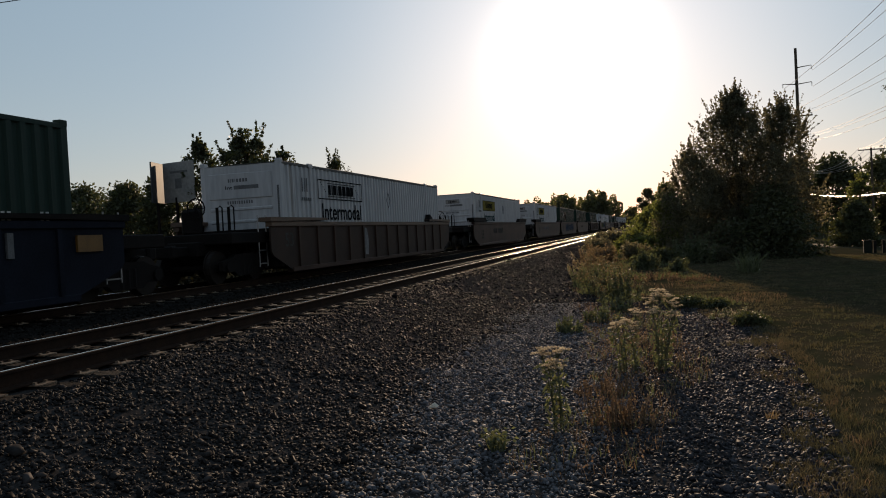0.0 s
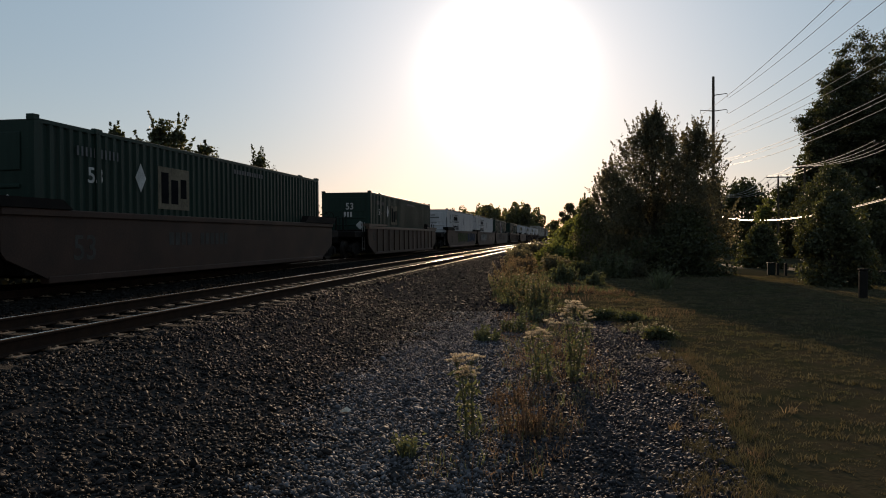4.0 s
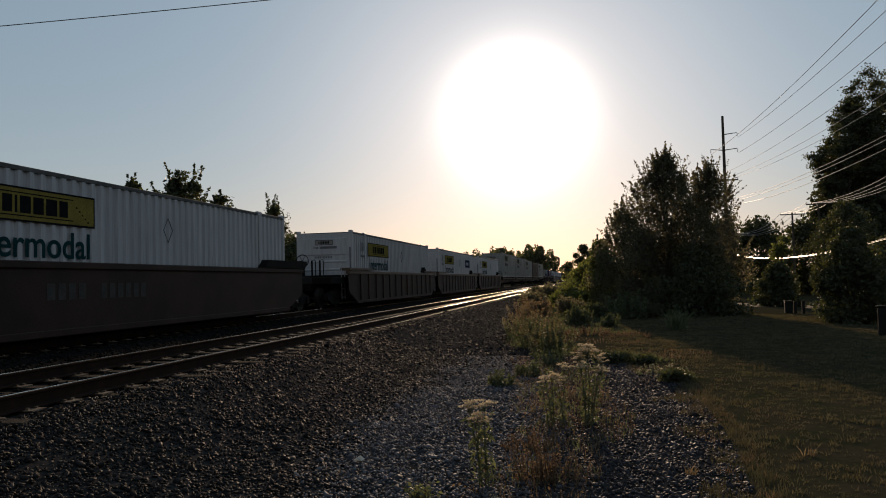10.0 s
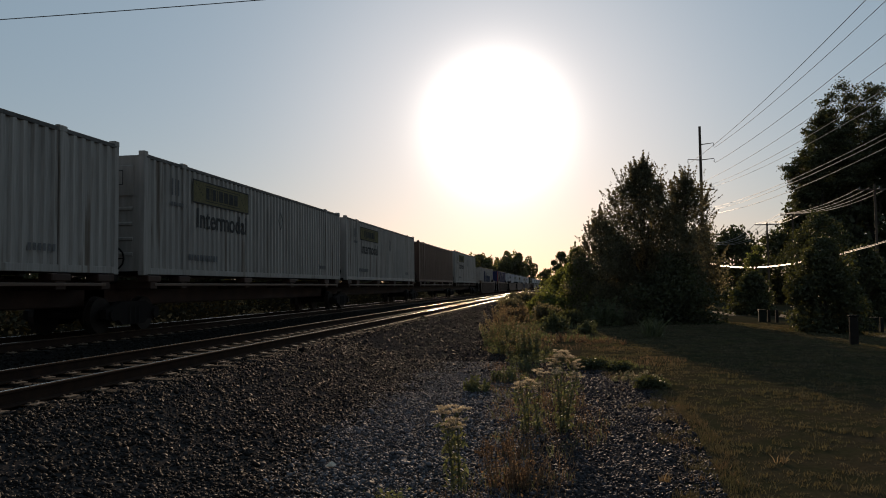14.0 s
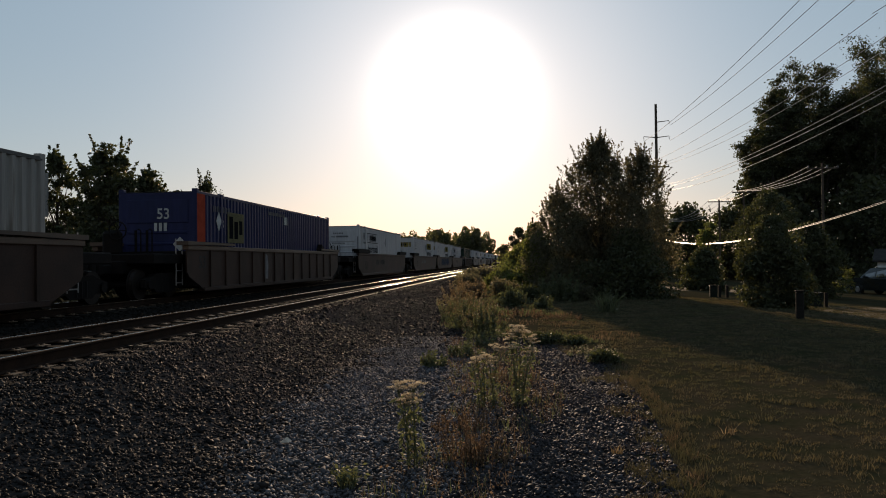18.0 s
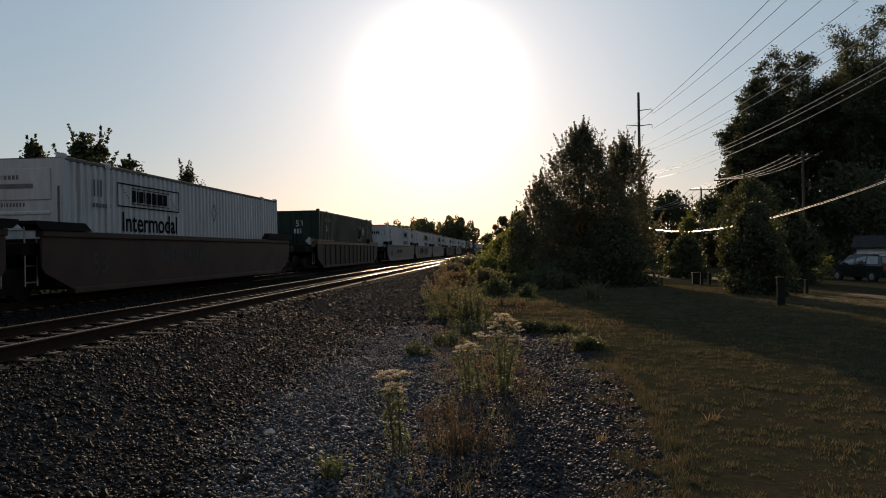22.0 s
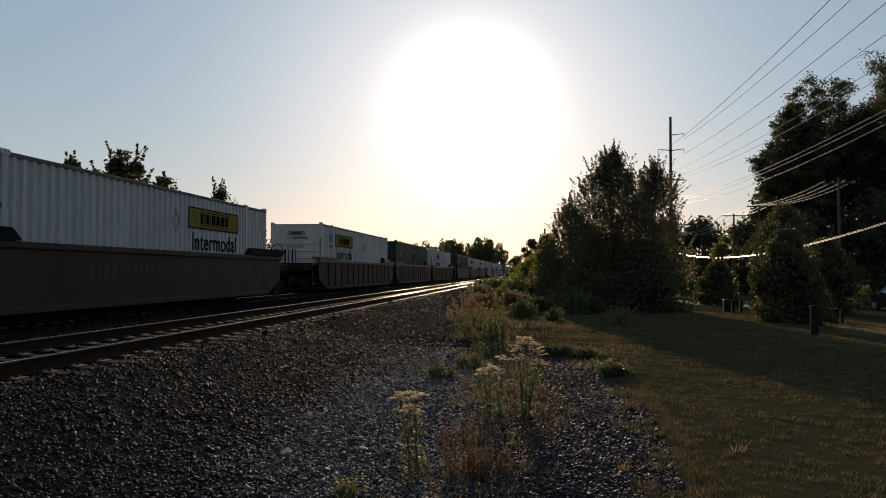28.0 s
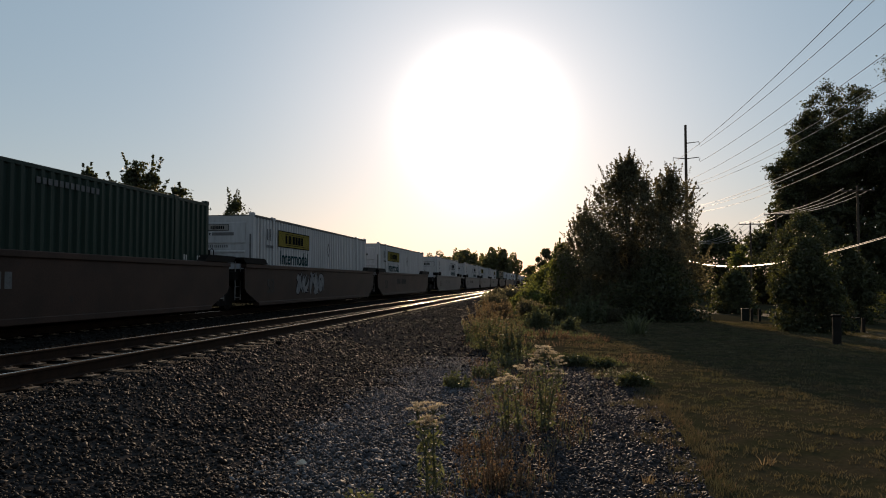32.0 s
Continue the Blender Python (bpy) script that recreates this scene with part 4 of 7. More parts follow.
def well_car(kind, first, last, seed):
    """One unit of a well car. first, last: whether its front or rear end is a coupled end with a bogie of its own."""
    words = {"ribbed": "brown ribbed steel well car with tan top sills", "smooth": "brown smooth-sided well car with faded spray paint", "grey": "blue grey smooth-sided well car with spray paint", "blue": "dark blue well car with amber reflector panels", "spine": "low brown spine car with narrow centre sill"}
    root = thing("spine_car" if kind == "spine" else "well_car", words[kind], "railway car", "cars of the train")
    body = {"ribbed": M["rust_brown"], "smooth": M["rust_brown"], "grey": M["car_grey"], "blue": M["car_blue"], "spine": M["rust_brown"]}[kind]
    dark = M["car_dark"]
    ends = ((-1, first), (1, last))
    if kind == "spine":
        pitch = 8.6
        part("centre_sill", Shape().box(-0.34, 0.34, -pitch - 0.4, pitch + 0.4, 0.62, 1.18, 0.03), body, root)
        for y in (-7.6, -6.1, -2, 2, 6.1, 7.6):
            part("cross_arm", Shape().box(-1.3, 1.3, y - 0.16, y + 0.16, 1.02, 1.26, 0.02).box(1.0, 1.32, y - 0.3, y + 0.3, 1.2, 1.36, 0.02).box(-1.32, -1.0, y - 0.3, y + 0.3, 1.2, 1.36, 0.02), body, root)
        part("side_rail", Shape().box(1.24, 1.32, -7.6, 7.6, 1.10, 1.17, 0.01), M["sill_tan"], root)
        part("side_rail", Shape().box(-1.32, -1.24, -7.6, 7.6, 1.10, 1.17, 0.01), M["sill_tan"], root)
        add_truck(root, 9.1)
        if first:
            add_truck(root, -9.1)
        stand = part("brake_stand", Shape().box(0.2, 0.9, -8.75, -8.45, 1.15, 1.9, 0.08), dark, root)
        w = Shape()
        for k in range(12):
            a, b = 2 * math.pi * k / 12, 2 * math.pi * (k + 1) / 12
            w.tube([(0.95 + 0.28 * math.cos(a), -8.8, 1.75 + 0.28 * math.sin(a)), (0.95 + 0.28 * math.cos(b), -8.8, 1.75 + 0.28 * math.sin(b))], 0.022, 5)
        for k in range(3):
            a = math.pi * k / 3
            w.tube([(0.95 + 0.28 * math.cos(a), -8.8, 1.75 + 0.28 * math.sin(a)), (0.95 - 0.28 * math.cos(a), -8.8, 1.75 - 0.28 * math.sin(a))], 0.014, 5)
        part("brake_wheel", w, dark, stand)
    else:
        top = 1.56
        ly = 9.15 if kind != "grey" else 9.3
        out = 1.50

        def wall(o):
            x0, x1 = o * (out - 0.07), o * (out - 0.02)
            low = 0.16 if kind == "ribbed" else 0.2
            return Shape().prism([(-ly + 1.25, low), (ly - 1.25, low), (ly - 0.12, 0.62), (ly, 0.75), (ly, top - 0.02), (-ly, top - 0.02), (-ly, 0.75), (-ly + 0.12, 0.62)], min(x0, x1), max(x0, x1))

        for o in (1, -1):
            part("side_wall", shared(("wall", kind, o), lambda: wall(o), body, "side_wall"), None, root)
            part("top_sill", shared(("sill", kind, o), lambda: Shape().box(o * (out - 0.16), o * (out + 0.03), -ly - 0.02, ly + 0.02, top - 0.14, top, 0.015), M["sill_tan"] if kind == "ribbed" else body, "top_sill"), None, root)
            part("bottom_sill", shared(("low", kind, o), lambda: Shape().box(o * (out - 0.2), o * (out + 0.0), -ly + 1.2, ly - 1.2, 0.12, 0.26, 0.015), body, "bottom_sill"), None, root)
            if kind in ("ribbed", "blue"):
                rib = shared(("rib", kind, o), lambda: Shape().prism([(-0.05, 0.26), (0.05, 0.26), (0.05, top - 0.14), (-0.05, top - 0.14)], min(o * (out - 0.03), o * (out + 0.028)), max(o * (out - 0.03), o * (out + 0.028))), body, "rib")
                for k in range(13):
                    part("rib", rib, None, root, m=Matrix.Translation((0, -7.5 + 1.25 * k, 0)))
            # raised walkways over both ends
            for e, free in ends:
                raised = 0.26 if kind in ("smooth", "grey") else 0.12
                inner = 5.9 if kind == "smooth" else (7.0 if kind == "grey" else 5.6)
                if kind == "smooth" and not free:
                    inner, raised = 7.3, 0.2
                part("walkway", shared(("walk", kind, o, e, free), lambda: Shape().prism([(e * inner, top + 0.01), (e * (inner + 0.3), top + raised), (e * (ly + 0.3), top + raised), (e * (ly + 0.3), top + raised - 0.07), (e * (ly + 0.1), top + 0.01)] if kind == "smooth" else [(e * inner, top + raised - 0.08), (e * inner, top + raised), (e * (ly + 0.1), top + raised), (e * (ly + 0.1), top + 0.004), (e * (ly - 0.3), top + 0.004), (e * (inner + 1.2), top + raised - 0.08)], min(o * 1.14, o * (out + 0.06)), max(o * 1.14, o * (out + 0.06))), dark if kind != "ribbed" else M["sill_tan"], "walkway"), None, root)
                if kind == "grey" or (kind == "ribbed" and e > 0):
                    part("guide_horn", shared(("horn", kind, o, e), lambda: Shape().prism([(e * (inner - 0.05), top + 0.01), (e * (inner + 0.12), top + 0.34), (e * (inner + 0.5), top + 0.2), (e * (inner + 0.55), top + 0.01)], min(o * 1.33, o * (out + 0.05)), max(o * 1.33, o * (out + 0.05))), dark, "guide_horn"), None, root)
        part("well_floor", shared(("floor", kind), lambda: Shape().box(-1.42, 1.42, -7.9, 7.9, 0.22, 0.34), dark, "well_floor"), None, root)
        for y in (-7.9, -4.0, 0.0, 4.0, 7.9):
            part("cross_beam", shared("cross_beam", lambda: Shape().box(-1.42, 1.42, -0.2, 0.2, 0.3, 0.42, 0.01), dark, "cross_beam"), None, root, m=Matrix.Translation((0, y, 0)))
        for e, free in ends:
            yy = 11.0 if free else 9.72
            part("end_platform", shared(("plat", e, free), lambda: Shape().box(-1.25, 1.25, e * 8.25, e * (yy - 0.25), 1.0, 1.3, 0.03).box(-0.45, 0.45, e * 8.25, e * yy, 0.72, 1.1, 0.03).box(-1.44, 1.44, e * 8.25, e * 8.5, 0.3, 1.4, 0.02), dark, "end_platform"), None, root)
            part("handrail", shared(("hand", e), lambda: handrail_pair(-0.25 if e < 0 else -0.1), dark, "handrail"), None, root, m=Matrix.Translation((0, e * 8.95, 1.3)))
            part("ladder", shared(("lad", e), lambda: [Shape().tube([(1.22, e * 9.35 + s, 0.35), (1.22, e * 9.35 + s, 1.75)], 0.018, 5) for s in (0,)][0].tube([(1.22, e * 9.35 - e * 0.42, 0.35), (1.22, e * 9.35 - e * 0.42, 1.75)], 0.018, 5).box(1.2, 1.24, e * 9.35 - 0.21 * e - 0.21, e * 9.35 - 0.21 * e + 0.21, 0.42, 0.45).box(1.2, 1.24, e * 9.35 - 0.21 * e - 0.21, e * 9.35 - 0.21 * e + 0.21, 0.78, 0.81).box(1.2, 1.24, e * 9.35 - 0.21 * e - 0.21, e * 9.35 - 0.21 * e + 0.21, 1.14, 1.17), M["galvanised"], "ladder"), None, root)
            if free:
                part("coupler", shared(("coupler", e), lambda: Shape().box(-0.16, 0.16, e * 10.9, e * 11.55, 0.74, 1.0, 0.03).box(-0.24, 0.24, e * 11.5, e * 11.78, 0.7, 1.04, 0.05), dark, "coupler"), None, root)
                if e < 0:
                    stand = part("brake_stand", shared("stand", lambda: Shape().box(-0.9, -0.35, -9.75, -9.45, 1.28, 2.0, 0.08), dark, "brake_stand"), None, root)

                    def ring():
                        w = Shape()
                        for k in range(12):
                            a, b = 2 * math.pi * k / 12, 2 * math.pi * (k + 1) / 12
                            w.tube([(-0.35 + 0.27 * math.cos(a), -9.8, 2.0 + 0.27 * math.sin(a)), (-0.35 + 0.27 * math.cos(b), -9.8, 2.0 + 0.27 * math.sin(b))], 0.02, 5)
                        for k in range(3):
                            a = math.pi * k / 3
                            w.tube([(-0.35 + 0.27 * math.cos(a), -9.8, 2.0 + 0.27 * math.sin(a)), (-0.35 - 0.27 * math.cos(a), -9.8, 2.0 - 0.27 * math.sin(a))], 0.013, 5)
                        return w

                    part("brake_wheel", shared("ring", ring, dark, "brake_wheel"), None, stand)
        add_truck(root, 9.74)
        if first:
            add_truck(root, -9.74)
        x = out - 0.019
        rng = random.Random(seed)
        if kind in ("smooth", "grey"):
            s = Shape()
            at = -3.6
            for k, w in enumerate((0.22, 0.2, 0.2, 0.22, 0, 0.19, 0.19, 0.19, 0.19, 0.19, 0.19)):
                if w:
                    s.box(x + 0.001, x + 0.004, at, at + w, 0.82, 1.14)
                at += (w or 0.3) + 0.09
            part("lettering_bar", s, M["ink_faint"] if seed % 3 else M["ink_grey"], root)
            part("lettering", letter_mesh("53", 0.52, 0.7, M["ink_faint"]), None, root, m=Matrix.Translation((x + 0.001, -7.2, 0.55)))
            pick = seed % 4
            fill = (M["spray_pale"], M["spray_blue"], M["spray_green"], M["sill_tan"])[pick]
            a = rng.uniform(-5.5, -1.5)
            marks = {("smooth", 8): [(-6.0, -0.6, 0.48, 1.4, M["spray_pale"], M["ink"]), (2.0, 8.2, 0.5, 1.3, M["sill_tan"], M["rust_brown"])],
                     ("smooth", 9): [(-5.7, -0.7, 0.5, 1.4, M["spray_tan"], M["ink_grey"]), (1.0, 5.1, 0.5, 1.15, M["spray_tan"], M["rust_brown"])],
                     ("smooth", 4): [(-4.6, 4.6, 0.5, 1.42, M["spray_blue"], M["ink_faint"])],
                     ("smooth", 7): [(-3.6, 2.4, 0.55, 1.42, M["spray_green"], M["ink_faint"]), (2.4, 7.6, 0.5, 1.4, M["spray_blue"], M["ink_faint"])],
                     ("grey", 8): [(-4.6, -2.0, 0.5, 1.4, M["car_blue"], M["spray_blue"]), (0.0, 4.0, 0.45, 1.35, M["spray_tan"], M["car_dark"])]}
            plain = [] if seed % 3 != 1 or kind == "grey" else [(a, a + rng.uniform(2.6, 4.4), 0.45, 1.34, fill, (M["ink"], M["spray_pale"], M["ink"], M["rust_brown"])[pick])]
            if seed % 6 == 1 and kind != "grey":
                plain.append((3.0, 3.0 + rng.uniform(1.6, 3.4), 0.45, 1.25, M["spray_blue"], M["ink_grey"]))
            for k, (ya, yb, za, zb, f, edge) in enumerate(marks.get((kind, seed), plain)):
                spray(root, seed + 50 * k, ya, yb, za, zb, x + 0.002, f, edge)
        elif kind == "ribbed":
            part("lettering", letter_mesh("53", 0.4, 0.5, M["ink_faint"]), None, root, m=Matrix.Translation((x + 0.001, -8.35, 0.85)))
            if seed % 2:
                part("paint_patch", Shape().prism([(-2.35, 0.4), (-2.05, 0.38), (-2.0, 0.9), (-2.1, 1.3), (-2.3, 1.36), (-2.38, 0.8)], x + 0.001, x + 0.004), M["spray_pale"], root)
        else:
            for y in (-7.0, -3.4, 0.6, 4.2, 7.9):
                part("reflector_panel", Shape().box(out - 0.02, out + 0.031, y, y + 0.62, 1.0, 1.3), M["amber"], root, "amber panel")
            for y in (-5.4, 2.4, 6.4):
                part("reflector_panel", Shape().box(out - 0.02, out + 0.031, y, y + 0.12, 0.95, 1.36), M["ink_grey"], root)
    return root


CARS = {}
ROLLING = []
for i, (rear, kind, box) in enumerate(UNITS):
    before = rear - UNITS[i - 1][0] if i else 99
    after = UNITS[i + 1][0] - rear if i + 1 < len(UNITS) else 99
    lone = 20.3 if kind != "spine" else 19.2
    key = (kind, before > lone, after > lone, i % 20 if rear < 900 else i % 4)
    if key not in CARS:
        CARS[key] = car = well_car(*key)
    else:
        car = copy_thing(CARS[key], pose(0, 0, 0))
    load = box_of(box)
    y = rear - HALF
    ROLLING.append((car, TRACK_FAR, y, RAIL_TOP))
    ROLLING.append((load, TRACK_FAR, y, RAIL_TOP + (1.365 if kind == "spine" else 0.425)))


# ---- leaves, blades and stones ----
M["leaf_dark"] = material("dark green leaves", (0.08, 0.085, 0.052), (0.055, 0.062, 0.038), 0.6, 0, 0.5, 6, island=0.45, through_light=0.28, spec=0.2)
M["leaf_mid"] = material("mid green leaves", (0.115, 0.125, 0.07), (0.085, 0.095, 0.05), 0.55, 0, 0.5, 6, island=0.45, through_light=0.6, spec=0.2)
M["leaf_olive"] = material("dusty olive leaves", (0.135, 0.126, 0.096), (0.1, 0.096, 0.07), 0.6, 0, 0.4, 6, island=0.3, through_light=0.6, spec=0.2, glow=(1.35, 1.25, 0.85))
M["leaf_far"] = material("far dusty foliage", (0.13, 0.125, 0.105), (0.1, 0.1, 0.085), 0.8, 0, 0.05, 0.8, island=0.3, through_light=0.6, spec=0.2)
M["grass"] = material("short lawn grass", (0.092, 0.092, 0.056), (0.125, 0.102, 0.073), 0.9, 0, 0.6, 3, island=0.3, through_light=0.3, spec=0.1, glow=(1.3, 1.2, 0.8))
M["straw"] = material("dry straw-coloured weeds", (0.21, 0.168, 0.12), (0.14, 0.11, 0.078), 0.8, 0, 0.8, 5, island=0.45, through_light=0.45, spec=0.2, glow=(1.3, 1.15, 0.8))
M["weed"] = material("green weeds", (0.13, 0.142, 0.092), (0.09, 0.1, 0.062), 0.6, 0, 0.8, 5, island=0.35, through_light=0.38, spec=0.2, glow=(1.3, 1.3, 0.75))
M["bark"] = material("grey brown bark", (0.06, 0.048, 0.038), (0.035, 0.028, 0.022), 0.85, 0, 3, 20, 0.8, 14, stretch=(1, 1, 0.25))
M["flower"] = material("cream brown flower heads", (0.52, 0.46, 0.37), (0.4, 0.35, 0.28), 0.7, 0, 4, 20, island=0.3, through_light=0.6, spec=0.1, glow=(1.2, 1.15, 1.0))

M["russet"] = material("reddish dry weeds", (0.2, 0.15, 0.105), (0.125, 0.088, 0.064), 0.8, 0, 0.8, 5, island=0.4, through_light=0.4, spec=0.1, glow=(1.25, 1.1, 0.85))
RNG = np.random.default_rng(7)


def quads(centres, size, stretch=1.7, up=0.0):
    """Small four-cornered leaves, turned at random, round the centres."""
    n = len(centres)
    a = RNG.normal(size=(n, 3))
    a[:, 2] += up
    a /= np.linalg.norm(a, axis=1)[:, None]
    b = np.cross(a, RNG.normal(size=(n, 3)))
    b /= np.linalg.norm(b, axis=1)[:, None] + 1e-9
    s = (np.asarray(size) * RNG.uniform(0.6, 1.3, n))[:, None]
    c = np.cross(a, b) * s * 0.18
    v = np.stack([centres - a * s * stretch / 2, centres + b * s / 2 + c, centres + a * s * stretch / 2, centres - b * s / 2 + c], 1).reshape(-1, 3)
    f = np.arange(4 * n).reshape(-1, 4)
    return v, f


def blades(base, height, width, lean=0.35):
    """Single bent blades: a two-piece strip that ends in a point."""
    n = len(base)
    ang = RNG.uniform(0, 2 * np.pi, n)
    side = np.stack([np.cos(ang), np.sin(ang), np.zeros(n)], 1) * np.asarray(width).reshape(-1, 1) / 2
    la = RNG.uniform(0, 2 * np.pi, n)
    h = np.asarray(height).reshape(-1, 1) * np.ones((n, 1))
    out = np.stack([np.cos(la), np.sin(la), np.zeros(n)], 1) * h * (lean * RNG.uniform(0.2, 1.2, (n, 1)))
    up = np.concatenate([np.zeros((n, 2)), h], 1)
    mid = base + up * 0.55 + out * 0.35
    v = np.stack([base - side, base + side, mid + side * 0.75, mid - side * 0.75, base + up * 0.95 + out], 1).reshape(-1, 3)
    k = np.arange(n)[:, None] * 5
    f = np.concatenate([k + np.array([[0, 1, 2]]), k + np.array([[0, 2, 3]]), k + np.array([[3, 2, 4]])], 0)
    return v, f


def gathered(name, pieces, mat, label="", category="", kind="", parent=None, group=""):
    """One mesh out of several (vertices, faces) pairs."""
    vs, fs, k = [], [], 0
    for v, f in pieces:
        vs.append(v)
        fs.append(f + k)
        k += len(v)
    ob = new(name, grid_mesh(name, np.concatenate(vs), np.concatenate(fs), mat))
    ob.parent = parent
    return tagged(ob, label, category, group, kind)


def heights(p):
    return np.array([terrain(x, y) for x, y in p])


def tree(name, label, x, y, height, radius, profile, leaves, leaf, mat, tips=170, trunk=0.16, bare=0.12, spread=0.42, shoots=0, group="", seed=1, lobes=5, z0=None):
    """A tapered trunk, limbs that reach the ends of the crown, and a crown of single leaves round those ends.
    profile: (height share, radius share) pairs of the crown's outline."""
    rng = random.Random(seed)
    z0 = terrain(x, y) if z0 is None else z0
    root = thing(name, label, "tree" if name != "shrub" else "shrub", group, m=pose(x, y, z0 - 0.05))
    hs, rs = [p[0] for p in profile], [p[1] for p in profile]
    ph = [rng.uniform(0, 6.28) for _ in range(lobes)]
    ends = []
    while len(ends) < tips:
        s = rng.uniform(bare, 1.0)
        a = rng.uniform(0, 2 * math.pi)
        r = float(np.interp(s, hs, rs)) * radius
        r *= 0.78 + 0.22 * math.sin(3 * a + ph[0] + 5 * s) + 0.12 * math.sin(5 * a + ph[1] - 9 * s)
        r *= math.sqrt(rng.uniform(0.12, 1.0))
        ends.append(Vector((r * math.cos(a), r * math.sin(a), s * height)))
    wood = Shape()
    lean = [Vector((rng.uniform(-1, 1), rng.uniform(-1, 1), 0)) * radius * 0.06 for _ in range(4)]
    spine = [Vector((0, 0, 0)), Vector((0, 0, height * 0.25)) + lean[0], Vector((0, 0, height * 0.55)) + lean[1], Vector((0, 0, height * 0.92)) + lean[2]]
    wood.tube([tuple(p) for p in spine], [trunk, trunk * 0.8, trunk * 0.5, trunk * 0.1], 9)
    for e in ends[:: max(1, tips // 90)]:
        s = max(0.08, min(0.85, e.z / height - rng.uniform(0.12, 0.3)))
        k = s * 3
        i = min(2, int(k))
        b = spine[i].lerp(spine[i + 1], k - i)
        mid = b.lerp(e, 0.5) + Vector((0, 0, -0.04 * height * rng.uniform(-0.5, 1)))
        r = trunk * 0.32 * (1 - s * 0.6)
        wood.tube([tuple(b), tuple(mid), tuple(e)], [r, r * 0.55, r * 0.14], 5, cap=False)
    per = max(3, leaves // tips)
    cen = []
    for e in ends:
        airy = 1.3 - 1.05 * (e.z / height) ** 1.5 if shoots > 100 else 1.0
        n = max(2, int(per * airy * rng.uniform(0.4, 1.6)))
        w = radius * spread * rng.uniform(0.45, 1.0) * 0.5
        p = np.clip(RNG.normal(size=(n, 3)), -1.5, 1.5) * np.array([w, w, w * 0.8]) + np.array(e)
        cen.append(p)
    for _ in range(shoots):
        e = max(rng.sample(ends, 3), key=lambda v: v.z + 0.8 * math.hypot(v.x, v.y))
        out = Vector((e.x, e.y, 0)) / radius
        top = Vector(e) + (out * rng.uniform(0.2, 1.1) + Vector((rng.uniform(-0.25, 0.25), rng.uniform(-0.25, 0.25), rng.uniform(0.4, 1)))) * rng.uniform(0.06, 0.22) * height
        n = rng.randint(18, 42)
        q = RNG.uniform(0, 1, (n, 1)) ** 0.8
        cen.append(np.array(e) * (1 - q) + np.array(top) * q + RNG.normal(size=(n, 3)) * 0.032 * radius * (1.15 - q))
        if rng.random() < 0.5:
            wood.tube([tuple(e), tuple(top)], [0.008, 0.003], 4, cap=False)
    part("trunk", wood, M["bark"], root)
    cen = np.concatenate(cen)
    cen[:, 2] = np.maximum(cen[:, 2], 0.06)
    gathered("crown", [quads(cen, np.full(len(cen), leaf), 1.8)], mat, parent=root)
    return root


ROUND = [(0.0, 0.3), (0.12, 0.55), (0.3, 0.95), (0.5, 1.0), (0.7, 0.85), (0.88, 0.5), (1.0, 0.08)]
BUSHY = [(0.0, 0.85), (0.15, 1.0), (0.35, 0.98), (0.55, 0.8), (0.75, 0.52), (0.9, 0.26), (1.0, 0.04)]
PEAKED = [(0.0, 0.9), (0.15, 1.0), (0.35, 1.0), (0.5, 0.95), (0.62, 0.8), (0.75, 0.62), (0.88, 0.38), (1.0, 0.06)]
MAPLE = [(0.0, 0.25), (0.2, 0.7), (0.4, 1.0), (0.6, 1.0), (0.72, 0.9), (0.84, 0.66), (0.93, 0.4), (1.0, 0.12)]
TALLC = [(0.0, 0.25), (0.15, 0.6), (0.35, 0.95), (0.6, 1.0), (0.8, 0.8), (0.92, 0.5), (1.0, 0.12)]

# the leafy clump between the lawn and the track
tree("tree", "dense young tree with upright leafy shoots, leafy to the ground", 3.5, 34.2, 6.75, 2.55, PEAKED, 46000, 0.064, M["leaf_olive"], 420, 0.13, 0.02, 0.34, 420, seed=3)
tree("tree", "dense young tree beside a taller one at the lawn's edge", 5.45, 35.0, 6.2, 1.7, TALLC, 26000, 0.064, M["leaf_olive"], 300, 0.12, 0.03, 0.34, 260, seed=4)
tree("tree", "low dense tree at the edge of the weeds", 1.75, 35.6, 5.0, 1.8, BUSHY, 22000, 0.062, M["leaf_olive"], 220, 0.09, 0.02, 0.36, 120, seed=5)
tree("shrub", "leafy shrub at the edge of the weeds", 0.7, 38.0, 3.4, 1.35, BUSHY, 9000, 0.085, M["leaf_mid"], 120, 0.06, 0.02, 0.38, 18, seed=6)
tree("shrub", "broad dark shrub below the young trees", 4.5, 32.6, 2.7, 2.3, BUSHY, 12000, 0.08, M["leaf_dark"], 150, 0.06, 0.02, 0.36, 10, seed=7)
tree("shrub", "low shrub among the weeds", 0.2, 44.0, 2.6, 1.6, BUSHY, 6000, 0.1, M["leaf_mid"], 90, 0.05, 0.02, 0.4, 10, seed=8)
tree("shrub", "low shrub among the weeds", -0.4, 55.0, 2.4, 2.0, BUSHY, 5000, 0.12, M["leaf_mid"], 90, 0.05, 0.02, 0.4, 10, seed=9)

